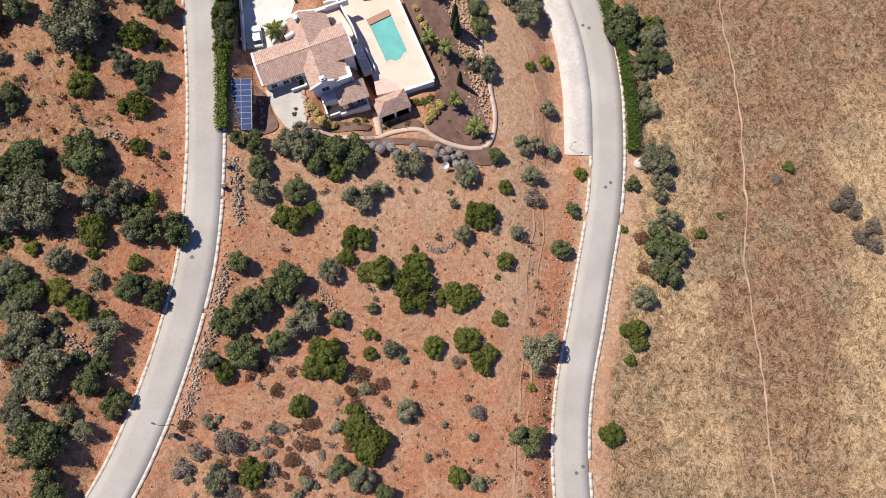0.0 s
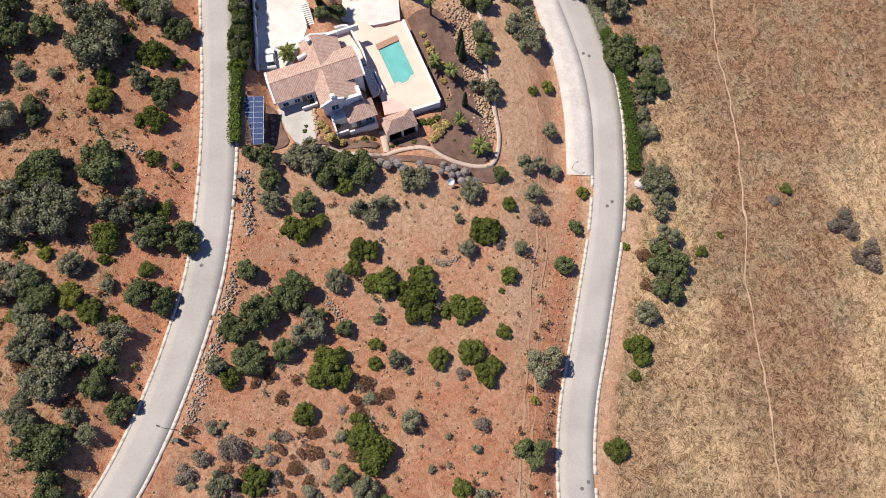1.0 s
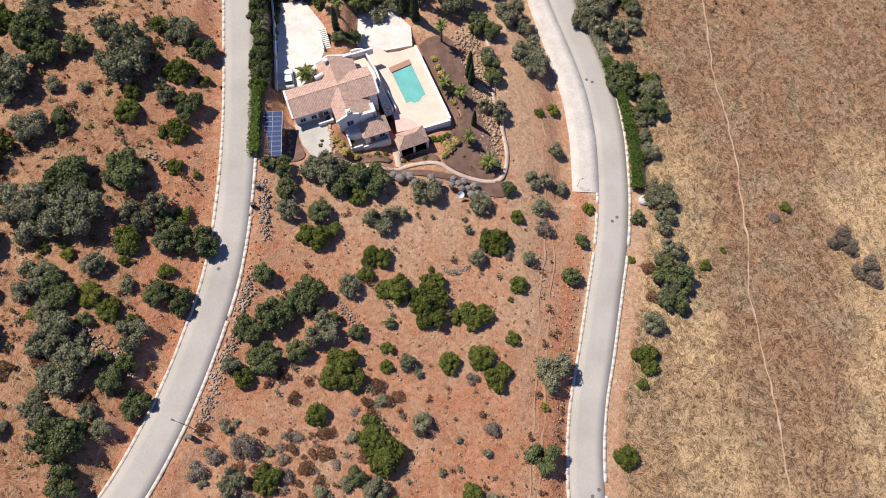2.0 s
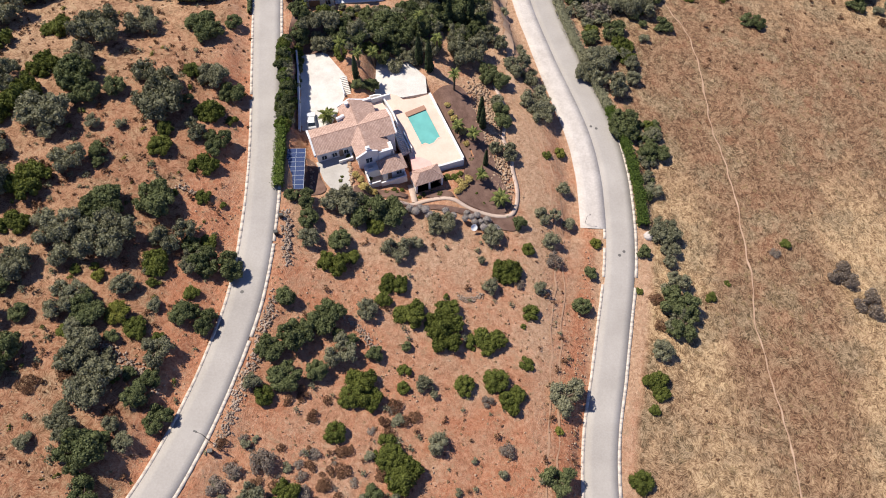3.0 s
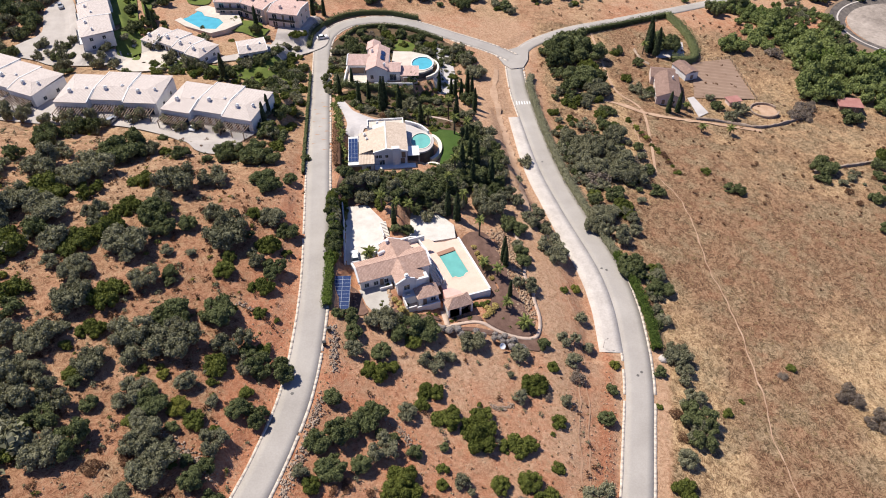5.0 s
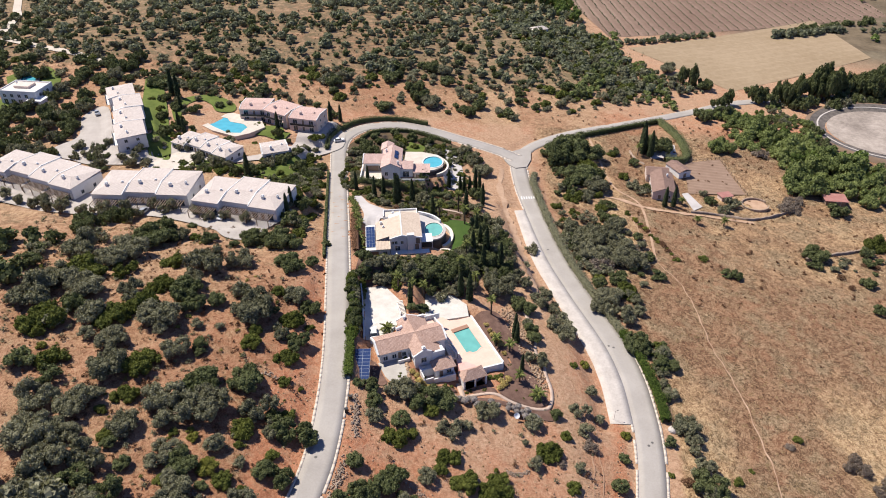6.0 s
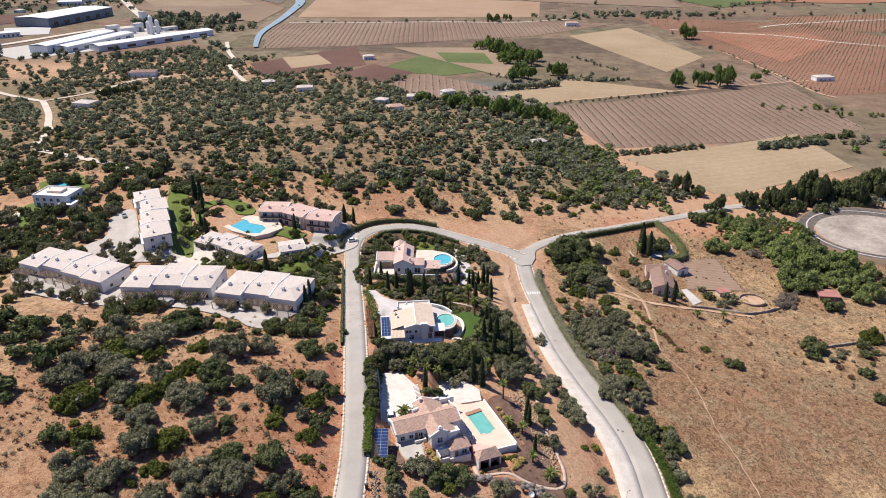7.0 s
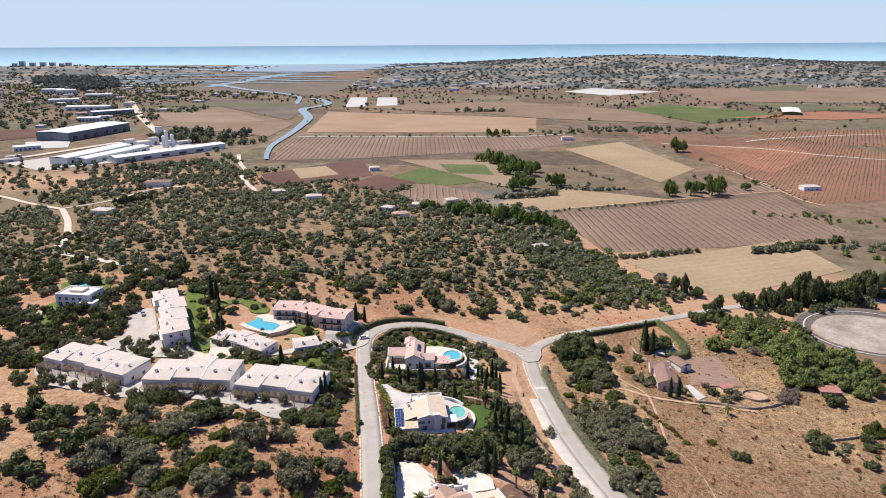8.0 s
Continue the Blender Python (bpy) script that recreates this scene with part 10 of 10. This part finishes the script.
for x, y, r in [(-29, 240, 5), (-32, 250, 5), (-24, 237, 4.4), (-37, 284, 4), (-42, 277, 4.4), (-11, 291, 4), (-18, 279, 5), (-25, 281, 5), (-7, 230, 4.2), (-10, 233, 3), (-71, 250, 5), (-68, 258, 4), (105, 309, 5), (119, 286, 5), (142, 284, 4), (105, 245, 5), (117, 251, 5), (60, 262, 4)]:
    one_plant(PLANTS.choice(["carob", "carob", "olive"]), x, y, r, "large trees of the far hill", 1.1)
for x, y, r in [(33.0, 202.3, 5.0), (38.5, 205.9, 5.0), (26.0, 195.8, 3.9), (40.5, 187.9, 4.4), (36.3, 177.1, 4.2), (42.3, 178.1, 3.8), (27.6, 180.8, 3.3), (30.5, 168.8, 3.6), (44.4, 170.9, 2.8), (27.5, 188.4, 3.4), (43.5, 198.7, 4.0)]:
    one_plant("lentisk" if r > 4.1 else "carob", x, y, r, "hill thicket at the fork of the lanes", 1.2)
for x, y, r in [(27.0, 121.7, 3.6), (34.4, 130.6, 4.4), (38.7, 122.9, 4.3), (40.9, 115.6, 3.8), (26.9, 110.3, 3.0), (32.8, 112.5, 4.1), (25.8, 138.5, 2.9), (44.8, 124.3, 3.2), (44.4, 114.5, 2.7), (36, 104, 3.2), (30, 101, 2.8)]:
    one_plant(PLANTS.choice(["olive", "carob", "grey"]), x, y, r, "thickets below the lower lane", 0.9)
for rows, kind, label in [
        (along([(24, 569), (52, 576), (84, 590)], 2.2, (3.0, 4.2), 160, 2.0, (1.2, 1.6)), "far", "thick dark hedgerow between the fields"),
        (along([(97, 616), (124, 610), (157, 616)], 3.5, (2.0, 3.4), 161, 2.5), "far", "bushy hedgerow between the fields"),
        (along([(124, 737), (141, 692), (155, 659)], 6.0, (1.8, 3.0), 162, 3), "far", "bushes beside the straw field"),
        (along([(180, 1080), (231, 1101), (278, 1099), (319, 1112), (361, 1095), (410, 1093)], 5.0, (3.5, 7.0), 163, 14), "far", "dark trees of a hamlet"),
        (along([(5, 1443), (35, 1441), (77, 1439), (95, 1438)], 6.0, (4.0, 9.0), 164, 8), "far", "dark trees on the far plain"),
        (along([(-470, 1002), (-436, 1002), (-410, 988), (-384, 987), (-355, 999)], 4.0, (5.0, 9.0), 165, 8, (1.3, 1.9)), "far", "tall dark trees beyond the works"),
        (along([(-400, 751), (-365, 766), (-339, 790), (-290, 748), (-255, 690)], 2.2, (3.0, 6.0), 166, 14), "far", "dense wood before the works"),
        (along([(-395, 678), (-344, 676), (-299, 674), (-245, 638)], 1.8, (2.6, 5.0), 167, 22), "far", "dense wood before the works"),
        (along([(-520, 660), (-485, 681), (-442, 647), (-419, 662)], 4.0, (2.6, 5.0), 168, 22), "far", "scattered trees of the western plain"),
        (along([(-233, 1042), (-124, 1038), (-30, 1041), (73, 1030), (167, 1061)], 16.0, (2.0, 4.0), 169, 3), "far", "bushes along the valley road"),
        (along([(122, 255), (128, 245), (135, 235), (141, 222), (147, 213), (152, 200)], 0.7, (1.8, 3.2), 170, 4), "reed", "light green thicket below the pond"),
        (along([(148, 204), (153, 198), (162, 205), (137, 209)], 1.6, (3.0, 5.0), 171, 4), "poplar", "large green trees below the pond"),
        (along([(194, 386), (214, 390), (243, 400)], 2.6, (3.2, 4.6), 172, 2), "far", "row of dark trees between the fields"),
        (along([(250, 503), (291, 496), (309, 476), (350, 467)], 4.0, (1.6, 3.4), 173, 14), "reed", "green scrub beyond the vineyard"),
        (along([(88, 358), (110, 366), (152, 384)], 2.4, (2.0, 3.4), 174, 2.5), "far", "row of dark trees between the fields"),
        (along([(302, 772), (311, 646), (313, 563)], 9.0, (1.2, 2.4), 175, 2), "far", "bushes along the field track")]:
    clumps("tree_belt", rows, kind, label, "trees", 90, 5, seed=600 + len(rows))
for x, y in [(-331, 543), (-326, 545), (-322, 548), (-318, 551), (-314, 553), (-311, 559), (-308, 565)]:
    one_plant("carob", x, y, 3.0, "dark trees of the far garden", 2.2)
track([(82, 525), (150, 552), (222, 577), (278, 595), (330, 610)], 2.5, DIRT, 0.5, "dirt track beside the vineyard", step=8)
track([(302, 772), (311, 646), (313, 563), (322, 539)], 3.0, DIRT, 0.55, "dirt track beside the orchard", step=8)
track([(290, 945), (361, 913), (420, 884), (465, 833), (540, 780)], 5.0, DUST, 0.6, "pale track across the red orchard", step=12)
track([(420, 960), (465, 987), (556, 1016), (673, 1038)], 5.0, DUST, 0.65, "pale track across the red orchard", step=12)
track([(-262, 1042), (-124, 1036), (-30, 1039), (73, 1028), (167, 1059)], 5.0, DUST, 0.6, "pale valley road", step=12)
# vines and young orchard trees in rows
def rows_in(quad, along_v, step_a, step_b, r, seed):
    rng = random.Random(seed)
    c = np.mean(quad, axis=0)
    ca, sa = math.cos(along_v), math.sin(along_v)
    out = []
    for i in range(-90, 91):
        for j in range(-90, 91):
            u, v = i * step_a, j * step_b
            x, y = c[0] + u * ca - v * sa, c[1] + u * sa + v * ca
            if inside(x, y, quad) and rng.random() < 0.93:
                out.append((x + rng.uniform(-0.4, 0.4), y + rng.uniform(-0.4, 0.4), rng.uniform(*r), 1.0))
    return out


for k, (i, ang, sa, sb, r) in enumerate([(0, VANG + math.pi / 2, 3.4, 6.5, (0.6, 0.95)), (3, VANG + math.pi / 2, 3.4, 6.5, (0.6, 0.95)), (5, RANG + math.pi / 2, 4.5, 8.0, (0.8, 1.2)), (6, RANG + math.pi / 2, 4.5, 8.0, (0.8, 1.2)), (7, RANG + math.pi / 2, 6.0, 10.0, (1.1, 1.6)), (10, VANG + math.pi / 2, 6.0, 6.5, (0.7, 1.0)), (11, VANG + math.pi / 2, 6.0, 6.5, (0.7, 1.0)), (14, VANG + math.pi / 2, 3.6, 6.5, (0.6, 0.95))]):
    clumps("vine_rows", rows_in(FIELDS[i][1], ang, sa, sb, r, 500 + k), "far", "young dark vines standing in long rows", "vines", 12, 2, 3, 510 + k, 0.5, 0.9)

# ---- litter of the near slopes
def near_soil(x, y, u):
    return open_ground(x, y, 0.6) and not (-39 < x < -1 and 44 < y < 86)


clumps("ground_tufts", sprinkle(1500, (-84, 20), (-40, 46), near_soil, (0.12, 0.42), 71, (0.6, 1.0)), "straw", "small dry tufts scattered over the soil", "tufts", 14, 2, 4, 520, 0.4, 0.0)
clumps("ground_tufts", sprinkle(350, (-84, 20), (-40, 46), near_soil, (0.14, 0.5), 72, (0.6, 1.0)), "dry", "small brown tufts scattered over the soil", "tufts", 14, 2, 4, 524, 0.4, 0.0)
clumps("ground_tufts", sprinkle(140, (-84, 22), (-40, 46), near_soil, (0.15, 0.5), 73, (0.6, 1.0)), "olive", "small grey-green herbs scattered over the soil", "tufts", 18, 2, 4, 528, 0.35, 0.6)
clumps("ground_tufts", sprinkle(700, (-125, -46), (40, 110), near_soil, (0.2, 0.6), 74, (0.6, 1.0)), "dry", "small brown tufts on the upper slope", "tufts", 14, 2, 4, 532, 0.4, 0.0)
clumps("ground_tufts", sprinkle(1500, (36, 110), (-40, 110), lambda x, y, u: u < 0.55 + 0.8 * noise.noise((x * 0.06, y * 0.06, 1.0)), (0.3, 0.9), 75, (0.15, 0.3)), "straw", "straw-coloured grass tufts on the fallow field", "tufts", 40, 3, 5, 536, 0.2, 0.0)
clumps("ground_tufts", sprinkle(160, (40, 110), (-40, 150), lambda x, y, u: u < 0.45 - 0.8 * noise.noise((x * 0.06, y * 0.06, 1.0)), (0.2, 0.55), 76, (0.5, 0.9)), "dry", "brown grass tufts on the fallow field", "tufts", 16, 2, 4, 540, 0.42, 0.0)
clumps("ground_tufts", sprinkle(220, (60, 150), (100, 240), lambda x, y, u: open_ground(x, y), (0.3, 1.0), 77, (0.5, 0.9)), "dry", "brown weeds on the fallow slope", "tufts", 18, 2, 4, 544, 0.4, 0.3)


def stones(name, rows, material, label, seed):
    """Loose angular stones as one object; rows of x, y, radius."""
    rng = np.random.default_rng(seed)
    ico = bmesh.new()
    bmesh.ops.create_icosphere(ico, subdivisions=1, radius=1.0)
    iv = np.array([q.co[:] for q in ico.verts])
    it = np.array([[q.index for q in g.verts] for g in ico.faces])
    ico.free()
    rows = np.array(rows, float)
    z = height(rows[:, 0], rows[:, 1])
    vs, fs = [], []
    for k, ((x, y, r), zz) in enumerate(zip(rows, z)):
        v = iv * (1 + 0.34 * rng.normal(size=(len(iv), 1))) * (r * rng.uniform(0.6, 1.4), r * rng.uniform(0.5, 1.1), r * 0.55)
        a = rng.uniform(0, 6.28)
        c, s = np.cos(a), np.sin(a)
        vs.append(np.stack([v[:, 0] * c - v[:, 1] * s + x, v[:, 0] * s + v[:, 1] * c + y, v[:, 2] + zz + 0.15 * r + 0.10], 1))
        fs.append(it + k * len(iv))
    me = raw_mesh(name, np.concatenate(vs), np.concatenate(fs), material)
    return tagged(new(name, me), label, "stones", kind="stuff")


def band(points, width, n, r, seed):
    rng = random.Random(seed)
    line = smooth(points, 0.5)
    out = []
    for k in range(n):
        x, y = line[rng.randrange(len(line))]
        out.append((x + rng.gauss(0, width / 2.5), y + rng.gauss(0, width / 2.5), rng.uniform(*r)))
    return out


stones("rock_slope", band([(0.6, 80), (2.2, 73), (4.0, 66), (4.6, 60), (6.4, 54), (6.0, 51)], 3.4, 900, (0.12, 0.34), 81) + band([(2.8, 78), (5.0, 70), (5.6, 62), (7.2, 56)], 2.2, 420, (0.12, 0.32), 82), ROCK, "ochre rocks packed on the garden bank", 83)
stones("dry_stone_wall", band([(-36.4, 39.5), (-35.6, 35), (-35.3, 31.8), (-34.6, 28.5)], 1.1, 260, (0.05, 0.30), 84), ROCK_GREY, "tumbled dry stone wall on red soil", 85)
stones("dry_stone_wall", band([(-36.2, 22), (-36.9, 18.2), (-37.6, 15.3), (-37.9, 12), (-38.4, 8.9), (-39.8, 4.3), (-41.0, -1.9), (-42.0, -5)], 1.4, 760, (0.04, 0.26), 86), ROCK_GREY, "tumbled dry stone wall beside the lane", 87)
stones("dry_stone_wall", band([(-23.5, 19), (-20.6, 16.5), (-18.4, 14)], 1.1, 130, (0.1, 0.24), 88) + band([(-3, 25.6), (-1.1, 25.4), (1.0, 26.6)], 0.9, 110, (0.1, 0.24), 89), ROCK_GREY, "heap of tumbled stones on red soil", 90)
stones("dry_stone_wall", band([(-68, 12.5), (-64.5, 11.1), (-59.4, 8.5), (-55, 5.6), (-52.6, 3.4)], 1.2, 300, (0.05, 0.32), 91), ROCK_GREY, "tumbled terrace wall on the western slope", 92)
stones("dry_stone_wall", band([(-56.5, 42.6), (-55.0, 42.2), (-53.2, 41.5)], 0.8, 50, (0.12, 0.3), 93), ROCK_GREY, "heap of tumbled stones on red soil", 94)
stones("rubble_wall", band([(-33.6, 53), (-33.2, 49), (-32.6, 45.4)], 0.5, 90, (0.16, 0.36), 95) + band([(-26.0, 54), (-25.4, 51.5), (-24.6, 46.8)], 0.4, 80, (0.16, 0.34), 96), ROCK, "rubble edging of the garden bed", 97)
stones("loose_stones", [(x, y, 0.45 * r) for x, y, r, t in sprinkle(1500, (-80, 20), (-38, 46), near_soil, (0.12, 0.42), 98)], ROCK, "loose stones strewn over the soil", 99)
stones("loose_stones", band([(16.8, -20), (17.4, -4), (19.6, 12), (22, 26), (24.2, 40)], 2.0, 240, (0.06, 0.22), 100), ROCK, "loose stones along the bank", 101)

# ---- small fixtures
def bollard(x, y, label="black bollard lamp beside the kerb"):
    b = new("bollard_lamp")
    b.matrix_basis = pose(x, y, hz(x, y))
    bm = bmesh.new()
    cyl(bm, (0, 0, -0.2), (0, 0, 0.95), 0.09, 0.08, 10)
    part("post", bm, IRON, b)
    bm = bmesh.new()
    cyl(bm, (0, 0, 0.95), (0, 0, 1.25), 0.13, 0.13, 10)
    part("lamp_glass", bm, PAINT_WHITE, b)
    bm = bmesh.new()
    cyl(bm, (0, 0, 1.25), (0, 0, 1.4), 0.24, 0.1, 10)
    part("cap", bm, IRON, b)
    return tagged(b, label, "lamp", "bollards of the lane")


def meter_box(x, y):
    b = new("meter_cabinet")
    b.matrix_basis = pose(x, y, hz(x, y), 0, 0, 8)
    bar(b, "cabinet", -0.35, 0.35, -0.25, 0.25, -0.2, 1.2, IRON)
    bar(b, "lid", -0.42, 0.42, -0.32, 0.32, 1.2, 1.28, IRON)
    return tagged(b, "black meter cabinet beside the kerb", "cabinet", "cabinets of the lane")


def street_lamp(x, y, turn):
    s = new("street_lamp")
    s.matrix_basis = pose(x, y, hz(x, y), 0, 0, turn)
    bm = bmesh.new()
    cyl(bm, (0, 0, -0.3), (0, 0, 5.2), 0.07, 0.045, 10)
    part("pole", bm, IRON, s)
    bm = bmesh.new()
    cyl(bm, (0, 0, 5.15), (0.9, 0, 5.35), 0.035, 0.03, 8)
    part("arm", bm, IRON, s)
    part("lamp_head", boxed(0.75, 1.35, -0.13, 0.13, 5.28, 5.42, 0.03), IRON, s)
    return tagged(s, "slim black street lamp beside the lane", "street lamp")


meter_box(-37.0, 38.0)
meter_box(-37.5, 34.3)
meter_box(-42.6, -6.2)
street_lamp(-43.0, -4.6, 160)
street_lamp(24.0, 46.9, 20).scale = (0.6, 0.6, 0.6)
for line, x, y in [(1, 30.6, 39.1), (1, 31.6, 40.0), (1, 22.9, -13.6), (1, 24.1, -12.5), (1, 27.6, 73.1), (1, 28.8, 72.5), (0, -42.2, 22.3), (0, -41.2, 62), (1, 16.6, 120)]:
    ln, rz, half = ROADS[line]
    j = ((ln[:, 0] - x) ** 2 + (ln[:, 1] - y) ** 2).argmin()
    bm = bmesh.new()
    cyl(bm, (0, 0, 0), (0, 0, 0.02), 0.33, 0.33, 16)
    cover = part("manhole_cover", bm, CAST_IRON)
    cover.matrix_basis = pose(x, y, rz[j] + 0.02)
    tagged(cover, "round iron manhole cover in the asphalt", "manhole cover", "manhole covers")
ln, rz, half = ROADS[1]
for k in range(6):
    u = -2.3 + 0.92 * k
    j = ((ln[:, 1] - 158) ** 2).argmin()
    m = part("road_marking", boxed(-0.2, 0.2, -1.5, 1.5, 0.0, 0.008), PAINT_WHITE)
    m.matrix_basis = pose(ln[j, 0] + u, ln[j, 1], rz[j] + 0.03, 0, 0, 4)
    tagged(m, "worn white bar of a road marking", "road marking", "bars of the crossing", "structure")
d = new("satellite_dish")
d.matrix_basis = pose(-0.2, 41.0, hz(-0.2, 41.0))
bm = bmesh.new()
cyl(bm, (0, 0, -0.2), (0, 0, 1.1), 0.05, 0.05, 8)
part("mast", bm, ALU, d)
bm = bmesh.new()
rings = []
for r, z in ((0.02, 0.0), (0.35, 0.06), (0.65, 0.2), (0.7, 0.2), (0.36, 0.02), (0.02, -0.05)):
    rings.append([bm.verts.new((r * math.cos(t), r * math.sin(t), z)) for t in np.linspace(0, 2 * math.pi, 18, endpoint=False)])
for a, b in zip(rings[:-1], rings[1:]):
    for i in range(18):
        bm.faces.new((a[i], a[(i + 1) % 18], b[(i + 1) % 18], b[i]))
bmesh.ops.recalc_face_normals(bm, faces=bm.faces[:])
dish = part("dish", bm, PAINT_WHITE, d)
dish.matrix_basis = pose(0, 0, 1.15, 42, 0, 20)
tagged(d, "white satellite dish on a short mast", "satellite dish")
bm = bmesh.new()
bmesh.ops.create_icosphere(bm, subdivisions=2, radius=1.0)
for v in bm.verts:
    v.co *= 1 + 0.25 * noise.noise(v.co * 1.7)
    v.co.z *= 0.7
bo = part("boulder", bm, CONCRETE)
bo.matrix_basis = pose(37.3, 43.8, hz(37.3, 43.8) + 0.3) @ Matrix.Scale(1.1, 4)
tagged(bo, "large bleached boulder beside the lane", "boulder")
